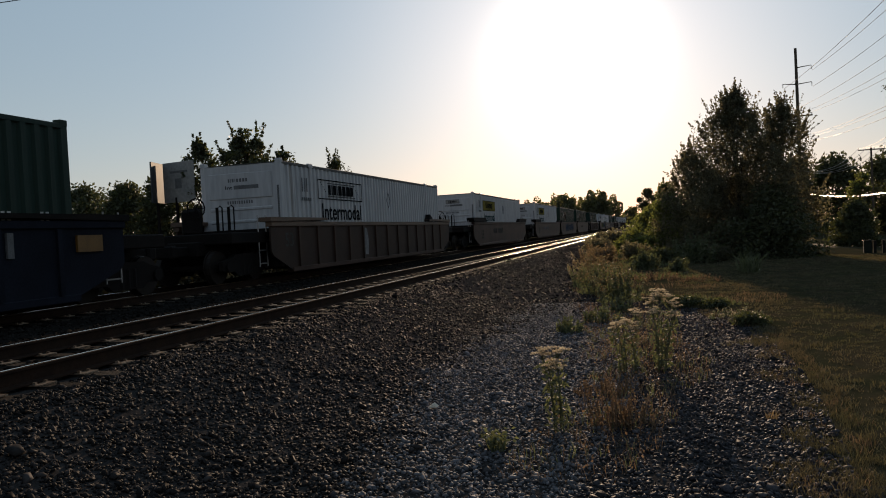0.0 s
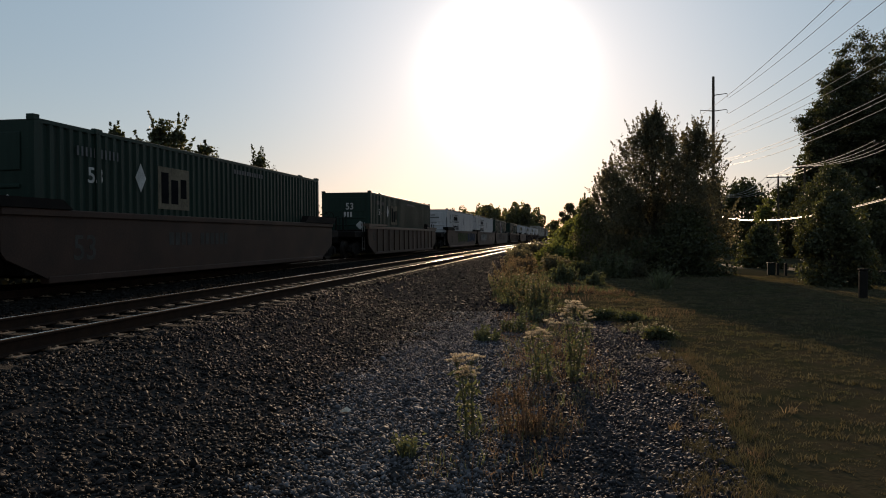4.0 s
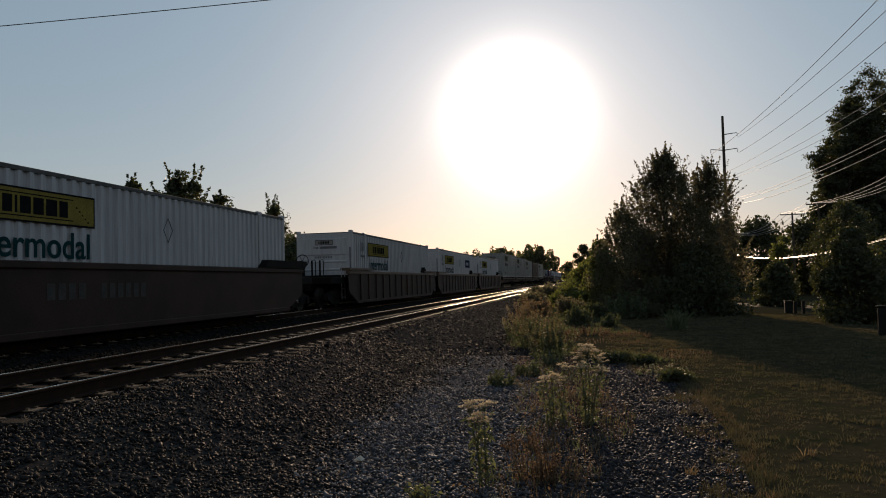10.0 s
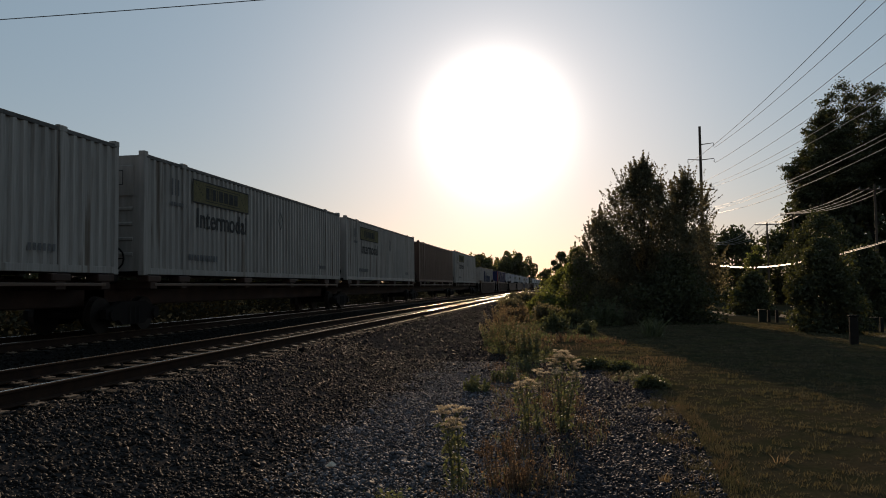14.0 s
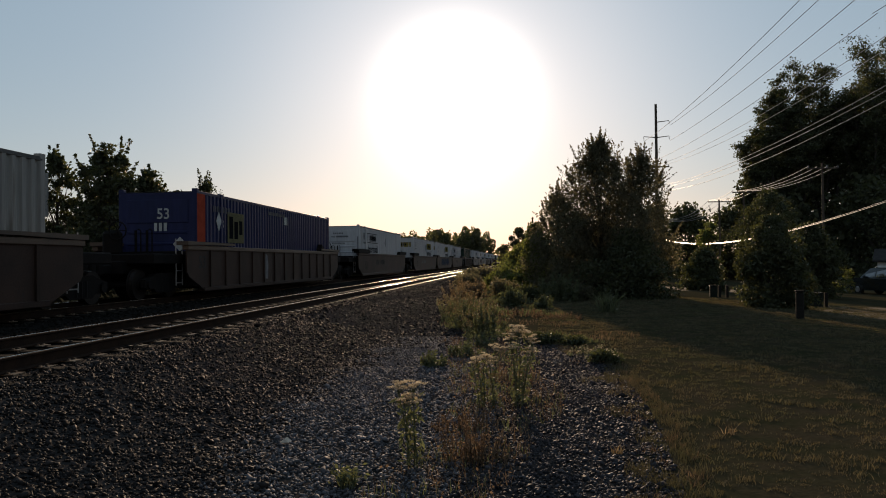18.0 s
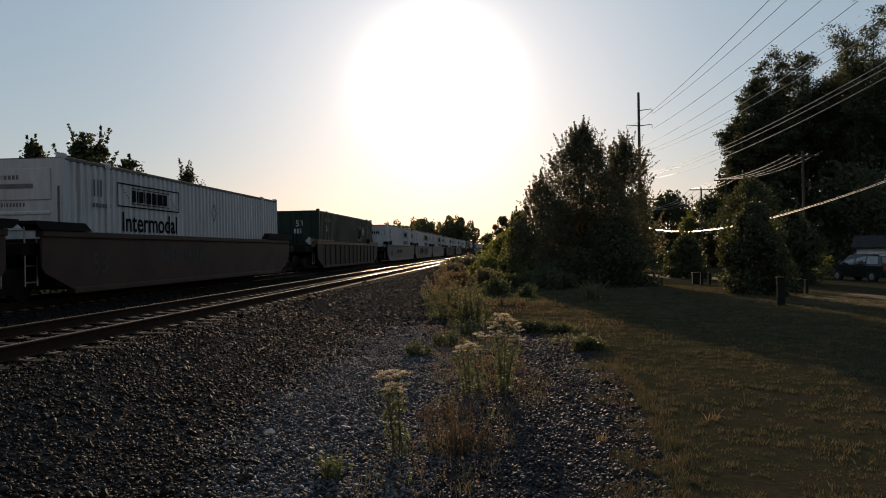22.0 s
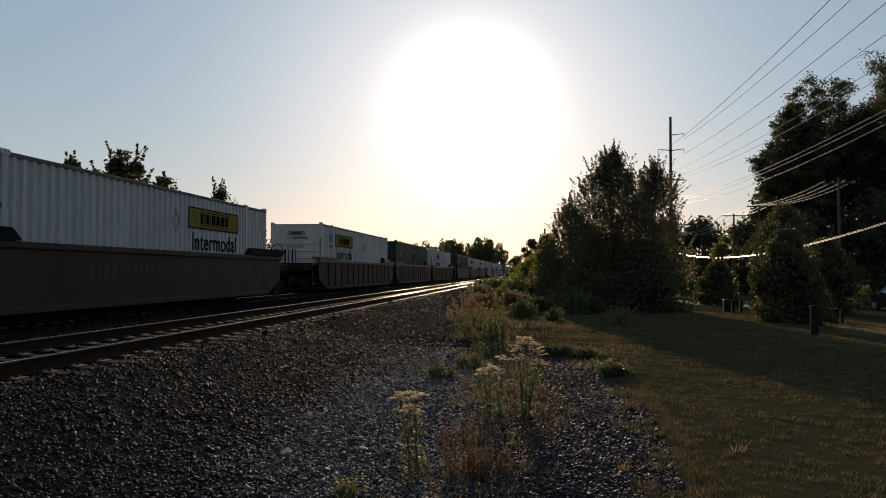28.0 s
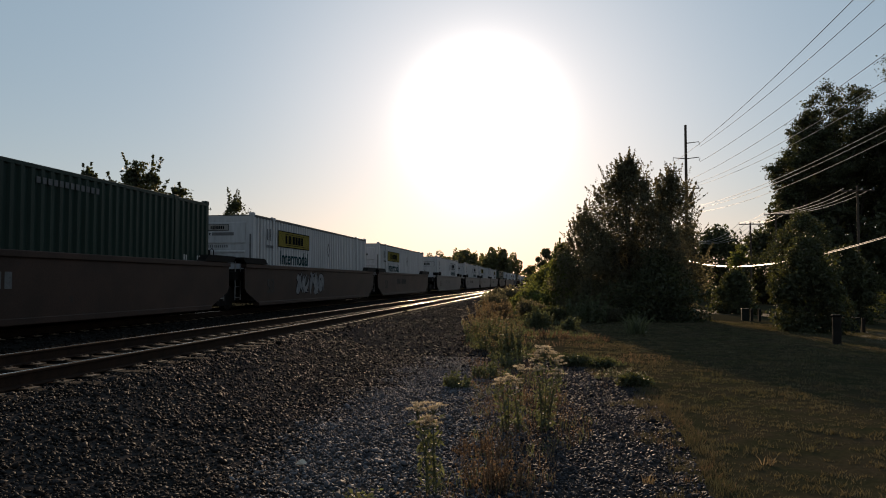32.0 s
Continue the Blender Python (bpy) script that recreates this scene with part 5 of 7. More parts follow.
# the tall dark trees beyond the lawn
def open_tree(label, x, y, height, radius, seed, limbs=11, boughs=12, leaves=42, leaf=0.17, fork=0.2):
    """A tall tree whose limbs fork low and end in separate tufts of leaves, with sky between them."""
    rng = random.Random(seed)
    root = thing("tall_tree", label, "tree", "tall trees beyond the lawn", m=pose(x, y, terrain(x, y) - 0.05))
    wood, cen = Shape(), []
    girth = height * 0.02
    bole = [Vector((0, 0, 0)), Vector((rng.uniform(-0.3, 0.3), 0, height * fork * 0.6)), Vector((rng.uniform(-0.5, 0.5), rng.uniform(-0.5, 0.5), height * (fork + 0.12)))]
    wood.tube([tuple(v) for v in bole], [girth, girth * 0.8, girth * 0.6], 9)
    for i in range(limbs):
        a = 2 * math.pi * (i + rng.uniform(-0.3, 0.3)) / limbs
        reach = radius * (0.12 if i == 0 else rng.uniform(0.3, 0.95))
        top = height * (1.0 if i == 0 else rng.uniform(0.8, 1.0) - 0.2 * (reach / radius) ** 2)
        start = bole[1].lerp(bole[2], rng.uniform(0.2, 1.0))
        end = Vector((reach * math.cos(a), reach * math.sin(a), top - 0.04 * height))
        bend = start.lerp(end, 0.5) + Vector((0.25 * reach * math.cos(a), 0.25 * reach * math.sin(a), rng.uniform(-0.04, 0.04) * height))
        curve = [start.lerp(bend, u).lerp(bend.lerp(end, u), u) for u in (0, 0.2, 0.4, 0.6, 0.8, 1.0)]
        wood.tube([tuple(v) for v in curve], [girth * 0.42 * (1 - 0.19 * k) for k in range(6)], 6)
        for j in range(boughs):
            u = 0.3 + 0.7 * ((j + rng.random()) / boughs) ** 0.75
            base = curve[min(4, int(u * 5))].lerp(curve[min(5, int(u * 5) + 1)], u * 5 - int(u * 5))
            side = Vector((rng.uniform(-1, 1), rng.uniform(-1, 1), rng.uniform(-0.35, 0.75))).normalized()
            tip = base + side * radius * rng.uniform(0.12, 0.42) * (1.1 - 0.35 * u)
            tip.z = min(tip.z, top)
            wood.tube([tuple(base), tuple(base.lerp(tip, 0.5) + Vector((0, 0, 0.02 * height * rng.uniform(-1, 1)))), tuple(tip)], [girth * 0.16, girth * 0.1, girth * 0.03], 5, cap=False)
            for k in range(rng.randint(6, 10)):
                w = radius * rng.uniform(0.035, 0.1)
                spot = base.lerp(tip, rng.uniform(0.35, 1.15)) + Vector((rng.uniform(-1, 1), rng.uniform(-1, 1), rng.uniform(-0.5, 0.8))) * radius * 0.15
                n = int(leaves * rng.uniform(0.4, 1.2))
                way = np.array(side) * rng.uniform(-1.2, 1.2)
                cen.append(np.clip(RNG.normal(size=(n, 3)), -1.8, 1.8) * np.array([w, w, w * 0.7]) + RNG.normal(size=(n, 1)) * way * w + np.array(spot))
    part("trunk", wood, M["bark"], root)
    cen = np.concatenate(cen)
    gathered("crown", [quads(cen, np.full(len(cen), leaf), 1.8)], M["leaf_dark"], parent=root)
    return root


RAGGED = "tall dark tree with an open ragged crown"
open_tree(RAGGED, 35.2, 100, 29.2, 4.6, 21)
open_tree(RAGGED, 39.6, 103, 29.4, 5.4, 22)
open_tree(RAGGED, 44.2, 101, 30.5, 5.8, 23)
open_tree(RAGGED, 49.0, 104, 35.5, 6.6, 24)
open_tree(RAGGED, 57.0, 106, 35.0, 8.0, 25)
open_tree(RAGGED, 66.0, 108, 33.0, 8.0, 29)
open_tree("tall dark tree leaning out at the edge of a group", 31.6, 99, 25.0, 3.9, 26, 9)
for k, (x, y, h, r) in enumerate(((32.6, 104, 15.5, 4.2), (38.0, 106, 19.5, 5.6), (44.0, 105, 20.5, 6.2), (52.0, 108, 21.5, 7.0), (61.0, 110, 22.0, 8.0), (70.0, 112, 21.0, 8.5))):
    tree("tall_tree", "dense dark tree below taller open crowns", x, y, h, r, TALLC, 15000, 0.3, M["leaf_dark"], 190, 0.35, 0.04, 0.4, 30, "tall trees beyond the lawn", 31 + k)
tree("tall_tree", "dense dark tree with low hanging foliage", 16.9, 53.0, 6.6, 2.4, TALLC, 20000, 0.09, M["leaf_dark"], 170, 0.2, 0.06, 0.36, 20, seed=36)
tree("shrub", "dense dark shrub at the far side of the lawn", 9.25, 28.6, 3.35, 1.5, BUSHY, 20000, 0.075, M["leaf_dark"], 190, 0.1, 0.02, 0.36, 30, seed=25)
tree("shrub", "dense dark shrub under a drooping cable", 15.6, 42.0, 3.9, 1.9, BUSHY, 14000, 0.1, M["leaf_dark"], 160, 0.12, 0.02, 0.36, 8, seed=26)
tree("shrub", "dark overgrown stump covered in vines", 10.9, 46.0, 2.4, 1.5, BUSHY, 7000, 0.1, M["leaf_dark"], 90, 0.1, 0.02, 0.4, 0, seed=27)
tree("shrub", "vine-covered post with sunlit leaves", 11.4, 47.0, 4.1, 0.7, [(0, 0.8), (0.7, 0.9), (0.9, 1.0), (1, 0.5)], 3500, 0.1, M["leaf_mid"], 50, 0.08, 0.02, 0.5, 0, seed=28)
tree("shrub", "sparse shrub beside a parked car", 23.0, 56.5, 2.2, 1.1, BUSHY, 2600, 0.08, M["leaf_mid"], 45, 0.04, 0.02, 0.5, 4, seed=29)

# trees far beyond the lawn
for k, (x, y, h, r) in enumerate(((16, 92, 8.2, 4.2), (21, 96, 9.0, 4.6), (27, 100, 8.6, 4.8), (33, 98, 10.5, 5.2), (41, 90, 12.0, 6.0), (12, 112, 7.5, 4.0), (8, 120, 6.0, 4.0))):
    tree("tree", "dark broad-leaved tree in the distance", x, y, h, r, ROUND, 5200, 0.28, M["leaf_dark"], 80, 0.25, 0.03, 0.36, 0, "distant trees", 40 + k)
tree("tree", "round tree beside the far end of the track", -0.6, 165, 8.6, 3.0, ROUND, 4200, 0.3, M["leaf_far"], 60, 0.2, 0.05, 0.36, 0, "distant trees", 51)
tree("tree", "round tree beside the far end of the track", -8.0, 330, 8.0, 4.2, ROUND, 2600, 0.5, M["leaf_far"], 50, 0.2, 0.05, 0.36, 0, "distant trees", 52)

# behind the train
for k, (x, y, h, r, n) in enumerate(((-33.2, 56.5, 11.1, 3.3, 11000), (-39.8, 60.0, 11.0, 2.6, 7000), (-30.9, 59.0, 9.3, 2.9, 7000), (-44.0, 100.0, 13.0, 3.6, 6000), (-36.0, 62.0, 8.4, 3.6, 7000), (-47.5, 64.0, 8.4, 3.0, 5000), (-53.0, 66.0, 8.2, 3.6, 6000), (-60.0, 68.0, 8.6, 4.2, 5000), (-67.0, 66.0, 8.8, 4.5, 4500), (-44.5, 70.0, 6.2, 3.6, 4500), (-39.0, 75.0, 6.6, 4.0, 4000), (-32.0, 78.0, 6.6, 4.4, 4000))):
    tree("tree", "broad-leaved tree beyond the tracks with a ragged top", x, y, h, r, MAPLE if k < 4 else ROUND, n if k < 4 else n * 2, 0.2 if k < 4 else 0.22, M["leaf_dark"], 120 if k < 4 else 170, 0.2, 0.08 if k < 4 else 0.03, 0.27 if k < 4 else 0.45, 26 if k < 4 else 0, "trees behind the train", 60 + k)


def far_wood(name, label, spots, mat, leaf, n):
    """A belt of far trees as one mass of leaves with an uneven top."""
    pieces = []
    for x, y, h, r in spots:
        p = RNG.normal(size=(n, 3))
        p /= np.linalg.norm(p, axis=1)[:, None]
        p *= RNG.uniform(0.3, 1.0, (n, 1)) ** 0.5
        lump = 1 + 0.25 * np.sin(p[:, :1] * 7 + x) * np.sin(p[:, 2:] * 6 + y)
        c = p * lump * np.array([r, r, h * 0.55]) + np.array([x, y, h * 0.5])
        c[:, 2] = np.maximum(c[:, 2], 0.1)
        pieces.append(quads(c, np.full(n, leaf), 1.3))
    return gathered(name, pieces, mat, label, "woods", "stuff")


_w = random.Random(4)
far_wood("far_woods", "hazy belt of broad-leaved trees beyond the track", [(-52 + 3.1 * k + _w.uniform(-1, 1), 300 + _w.uniform(-14, 30), _w.uniform(11.5, 15.5) if 2 < k < 13 else _w.uniform(9, 12), _w.uniform(4.2, 6.0)) for k in range(13)] + [(-62 - 9 * k, 300 + _w.uniform(-10, 20), _w.uniform(7, 10), 6) for k in range(8)], M["leaf_far"], 0.75, 2400)
far_wood("far_woods", "low far trees closing the view down the line", [(-14 + 5.5 * k + _w.uniform(-2, 2), 560 + _w.uniform(-40, 60), _w.uniform(7, 12), _w.uniform(5, 8)) for k in range(12)] + [(-300 + 42 * k, 700, _w.uniform(9, 14), 26) for k in range(16)], M["leaf_far"], 1.3, 700)
far_wood("far_woods", "dark trees beyond the lawn", [(40 + 11 * k, 130 + _w.uniform(-10, 20), _w.uniform(9, 13), 7) for k in range(12)] + [(34 + 9 * k, 98 + _w.uniform(-5, 5), _w.uniform(9, 12), 6) for k in range(7)], M["leaf_dark"], 0.55, 1500)


# the shade over this undergrowth is put into its near-black leaf colour
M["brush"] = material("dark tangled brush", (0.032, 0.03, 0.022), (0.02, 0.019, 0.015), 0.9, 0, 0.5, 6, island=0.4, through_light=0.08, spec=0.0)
far_wood("undergrowth", "tangled undergrowth beyond the tracks, coloured as if in shade", [(-18.5 - _w.uniform(0, 2.5), 4 + 2.1 * k, _w.uniform(1.2, 2.1), _w.uniform(1.4, 2.0)) for k in range(48)], M["brush"], 0.16, 420)


# ---- stones, lawn and weeds ----
def stones(name, n, where, size, mat, label):
    """Crushed stones: lumps of eight broken faces."""
    xy = np.array([where() for _ in range(n)])
    z = heights(xy)
    base = np.array([(1, 0, 0), (-1, 0, 0), (0, 1, 0), (0, -1, 0), (0, 0, 1), (0, 0, -1), (0.62, 0.6, 0.5), (-0.6, -0.5, 0.55)], float)
    tri = np.array([(6, 4, 2), (6, 0, 4), (6, 2, 0), (2, 4, 1), (7, 1, 4), (7, 4, 3), (7, 3, 1), (3, 4, 0), (2, 5, 0), (1, 5, 2), (3, 5, 1), (0, 5, 3)])
    s = size * np.exp(RNG.normal(size=(n, 1, 1)) * 0.33)
    q = RNG.normal(size=(n, 4))
    q[:, 1:3] *= 0.32                       # most lie on their flat sides
    q /= np.linalg.norm(q, axis=1)[:, None]
    w, x, y, zz = q.T
    rot = np.stack([1 - 2 * (y * y + zz * zz), 2 * (x * y - w * zz), 2 * (x * zz + w * y), 2 * (x * y + w * zz), 1 - 2 * (x * x + zz * zz), 2 * (y * zz - w * x), 2 * (x * zz - w * y), 2 * (y * zz + w * x), 1 - 2 * (x * x + y * y)], 1).reshape(n, 3, 3)
    p = base[None] * RNG.uniform(0.6, 1.15, (n, 8, 3)) * s * np.array([1.05, 0.8, 0.52])
    p = np.einsum("nij,nkj->nki", rot, p)
    p += np.concatenate([xy, (z + s[:, 0, 0] * RNG.uniform(-0.1, 0.5, n))[:, None]], 1)[:, None]
    f = (np.arange(n)[:, None, None] * 8 + tri[None]).reshape(-1, 3)
    return tagged(new(name, grid_mesh(name, p.reshape(-1, 3), f, mat)), label, "stones", kind="stuff")


_s = random.Random(8)


def pale_side(x, y):
    """Whether a spot lies on the cleaner gravel away from the ballast."""
    return x > np.interp(y, [3, 4.6, 6.2, 8.5, 12, 20, 30], [-2.0, -2.1, -2.5, -2.7, -2.6, -3.0, -3.3]) + 0.35 * noise.noise((x * 1.5, y * 1.5, 2))


def right_side(x, y):
    return x > np.interp(y, [3, 5.8, 8.5, 11.5, 15], [-0.75, -0.55, -0.25, -0.5, -0.9])


def loose(pale, right=False):
    while True:
        y = 2.6 + 13.5 * _s.random() ** 1.25
        x = _s.uniform(-5.0 - 0.075 * y, 1.4)
        if x < lawn_edge(y) + 0.1 and pale_side(x + _s.gauss(0, 0.2), y) == pale and (not pale or right_side(x, y) == right):
            return x, y


def mid_stones():
    while True:
        y = _s.uniform(14, 46)
        x = _s.uniform(-5.9, 1.0)
        if x < lawn_edge(y):
            return x, y


stones("gravel", 30000, lambda: loose(True), 0.0185, M["stone"], "crushed blue grey stones lying loose beside the track")
stones("gravel", 24000, lambda: loose(True, True), 0.0182, M["stone_mid"], "crushed grey stones between the weeds and the lawn")
stones("gravel", 40000, lambda: loose(False), 0.021, M["stone_dark"], "grimy dark ballast stones on the track's shoulder")
stones("gravel", 16000, mid_stones, 0.028, M["stone_dark"], "grimy dark ballast stones on the track's shoulder")
def between_rails():
    while True:
        x = _s.uniform(-13.6, -5.0)
        if min(abs(x - c - o) for c in (TRACK_NEAR, TRACK_FAR) for o in (-0.7525, 0.7525)) > 0.24:
            return x, _s.uniform(3, 34)


stones("gravel", 14000, between_rails, 0.034, M["stone_black"], "near-black ballast stones between the sleepers")
stones("gravel", 7000, lambda: (_s.uniform(-2.1, 0.62), _s.uniform(-7, 2.62)), 0.03, M["stone"], "crushed blue grey stones lying loose beside the track")
stones("gravel", 9000, lambda: (_s.uniform(-5.6, -2.1), _s.uniform(-7, 2.62)), 0.03, M["stone_dark"], "grimy dark ballast stones on the track's shoulder")
M["pale_stone"] = material("pale stone", (0.6, 0.52, 0.42), (0.5, 0.42, 0.34), 0.6, 0, 20, 60)
for x, y, s in ((-2.2, 6.5, 0.055), (-1.2, 4.15, 0.028), (2.9, 24.0, 0.12)):
    b = Shape().add([(s, 0, 0.1 * s), (0, 0.7 * s, 0), (-1.1 * s, 0.1 * s, 0), (0.1 * s, -0.8 * s, 0), (0.2 * s, 0.1 * s, 0.75 * s), (-0.4 * s, -0.1 * s, 0.55 * s), (0, 0, -0.4 * s)], [(0, 1, 4), (1, 2, 5), (1, 5, 4), (2, 3, 5), (3, 0, 4), (3, 4, 5), (1, 0, 6), (2, 1, 6), (3, 2, 6), (0, 3, 6)])
    tagged(part("pale_stone", b, M["pale_stone"], m=pose(x, y, terrain(x, y) + 0.02 + 0.3 * s, 0, 0, 40)), "pale angular stone lying on the gravel", "stone")


def spots(n, x0, x1, y0, y1, keep, power=1.0):
    out = []
    while len(out) < n:
        y = y0 + (y1 - y0) * _s.random() ** power
        x = _s.uniform(x0, x1)
        if keep(x, y):
            out.append((x, y))
    return np.array(out)


def rooted(p):
    return np.concatenate([p, heights(p)[:, None] - 0.005], 1)


def patchy(x, y):
    return noise.noise((x * 0.7, y * 0.7, 3)) + 0.5 * noise.noise((x * 2.1, y * 2.1, 6))


# the lawn: mown tufts of several blades
p = spots(11500, 0.4, 14.0, 2.8, 34.0, lambda x, y: x > lawn_edge(y) + 0.15 * noise.noise((x * 3, y * 3, 1)) and x < 1.0 + y * 0.9, 1.4)
tall = np.array([0.018 + 0.04 * max(0.0, 0.35 + patchy(x * 1.9, y * 1.9)) for x, y in p]) * RNG.uniform(0.6, 1.5, len(p))
p = np.repeat(p, 16, axis=0)
p = p + RNG.normal(size=p.shape) * (0.022 + 0.0022 * p[:, 1:])
gathered("lawn_grass", [blades(rooted(p), np.repeat(tall, 16) * RNG.uniform(0.5, 1.2, len(p)), 0.004 + 0.0006 * p[:, 1], 1.0)], M["grass"], "short dry mown grass with green patches", "grass", "stuff")

p = spots(22000, 0.4, 9.0, -7.0, 2.8, lambda x, y: x > lawn_edge(y) + 0.15 * noise.noise((x * 3, y * 3, 1)))
gathered("lawn_grass", [blades(rooted(p), RNG.uniform(0.015, 0.06, len(p)), 0.009, 1.0)], M["grass"], "short dry mown grass with green patches", "grass", "stuff")

# ragged fringe where the grass creeps into the stones
for n, mat, shift, words in ((900, M["grass"], 3.0, "ragged tufts of grass creeping into the stones"), (130, M["russet"], 8.0, "low reddish tufts where stones meet the grass")):
    p = spots(n, -0.4, 2.0, 3.0, 15.5, lambda x, y: lawn_edge(y) - 0.55 < x < lawn_edge(y) + 0.3 and noise.noise((x * 2.2, y * 1.3, shift)) > 1.3 * (lawn_edge(y) - 0.1 - x), 1.2)
    p = np.repeat(p, 14, axis=0)
    p = p + RNG.normal(size=p.shape) * 0.035
    gathered("edge_grass", [blades(rooted(p), RNG.uniform(0.02, 0.085, len(p)), 0.0045, 0.9)], mat, words, "grass", "stuff")

# the strip of weeds that runs beside the track
p = spots(12000, -3.4, 5.5, 15.0, 60.0, lambda x, y: lawn_edge(y) - 0.1 < x < lawn_edge(y) + (1.3 if y < 22 else 3.6) and patchy(x, y) > 0.0, 1.4)
gathered("weeds", [blades(rooted(p), np.array([0.05 + 0.2 * max(0.0, 0.1 + patchy(x, y)) for x, y in p]) * RNG.uniform(0.5, 1.3, len(p)), 0.008 + 0.0004 * p[:, 1], 0.4)], M["weed"], "low green weeds beside the ballast", "weeds", "stuff")
p = spots(5500, -3.2, 4.5, 15.5, 55.0, lambda x, y: lawn_edge(y) - 0.2 < x < lawn_edge(y) + 3.5 and patchy(x + 5, y) > 0.0, 1.3)
gathered("dry_weeds", [blades(rooted(p), RNG.uniform(0.03, 0.12, len(p)), 0.004 + 0.0003 * p[:, 1], 0.8)], M["russet"], "dry straw-coloured weeds", "weeds", "stuff")

# low dry growth round the flowering plants
def strip(x, y):
    c = np.interp(y, [4.6, 5.8, 8.5, 11.5, 15], [-0.75, -0.55, -0.25, -0.5, -0.9])
    return abs(x - c) < np.interp(y, [4.6, 6, 9, 12, 15], [0.42, 0.55, 0.75, 0.7, 0.8]) * (0.85 + 0.5 * noise.noise((x * 2, y * 2, 5)))


p = spots(3600, -2.2, 1.2, 4.6, 15.5, strip)
gathered("dry_weeds", [blades(rooted(p), RNG.uniform(0.03, 0.15, len(p)) * (0.7 + 0.5 * RNG.random(len(p))), 0.0035, 0.7)], M["russet"], "low reddish dry weeds between the stones", "weeds", "stuff")
p3 = rooted(p[:1900])
p3[:, 2] += RNG.uniform(0.01, 0.14, len(p3))
_v, _f = quads(p3 + RNG.normal(size=p3.shape) * 0.03, np.full(len(p3), 0.017), 1.6)
gathered("dry_weeds", [(_v, _f)], M["russet"], "small dry leaves and seed heads of the weeds", "weeds", "stuff")
p = spots(900, -2.0, 1.0, 4.8, 13.5, lambda x, y: strip(x, y) and patchy(x * 2, y * 2) > 0.05)
gathered("weeds", [blades(rooted(p), RNG.uniform(0.05, 0.18, len(p)), 0.006, 0.6)], M["weed"], "green weeds growing through the stones", "weeds", "stuff")


def clump(name, label, x, y, n, h, w, r, mat, lean=0.5, seeds=0):
    root = thing(name, label, "plant", "clumps of weeds", m=pose(x, y, terrain(x, y)))
    a, d = RNG.uniform(0, 6.28, n), r * np.sqrt(RNG.random(n)) * 0.6
    b = np.stack([d * np.cos(a), d * np.sin(a), np.full(n, -0.01)], 1)
    gathered("tuft", [blades(b, RNG.uniform(0.55, 1.1, n) * h, np.full(n, w), lean)], mat, parent=root)
    if seeds:
        c = RNG.normal(size=(seeds, 3)) * np.array([r * 0.6, r * 0.6, h * 0.22]) + np.array([0, 0, h * 0.62])
        c[:, 2] = np.clip(c[:, 2], 0.02, h * 1.1)
        gathered("foliage", [quads(c, np.full(seeds, (0.012 if mat is M["straw"] else 0.024) + 0.012 * h), 1.7)], mat, parent=root)
    return root


def bush(label, x, y, r, h, n, leaf, mat, seed, name="weed_bush"):
    """A low leafy bush: several leafy lobes that hide their own stems."""
    rng = random.Random(seed)
    root = thing(name, label, "plant", "clumps of weeds", m=pose(x, y, terrain(x, y)))
    wood, cen = Shape(), []
    k = rng.randint(7, 10)
    for i in range(k):
        a, d = rng.uniform(0, 6.28), r * 0.62 * math.sqrt((i + 0.5) / k)
        q, top = r * rng.uniform(0.3, 0.45), h * rng.uniform(0.65, 1.0) * (1 - 0.3 * (d / r) ** 2)
        c = np.array([d * math.cos(a), d * math.sin(a), top * 0.55])
        p = RNG.normal(size=(n // k, 3))
        p /= np.linalg.norm(p, axis=1)[:, None]
        p *= RNG.uniform(0.3, 1.3, (len(p), 1)) ** 0.8
        cen.append(p * np.array([q, q, top * 0.48]) + c)
        wood.tube([(c[0] * 0.2, c[1] * 0.2, -0.02), tuple(c)], [0.008, 0.004], 4, cap=False)
    cen = np.concatenate(cen)
    cen[:, 2] = np.maximum(cen[:, 2], 0.01)
    part("stem", wood, mat, root)
    gathered("foliage", [quads(cen, np.full(len(cen), leaf), 1.9, 0.5)], mat, parent=root)
    return root


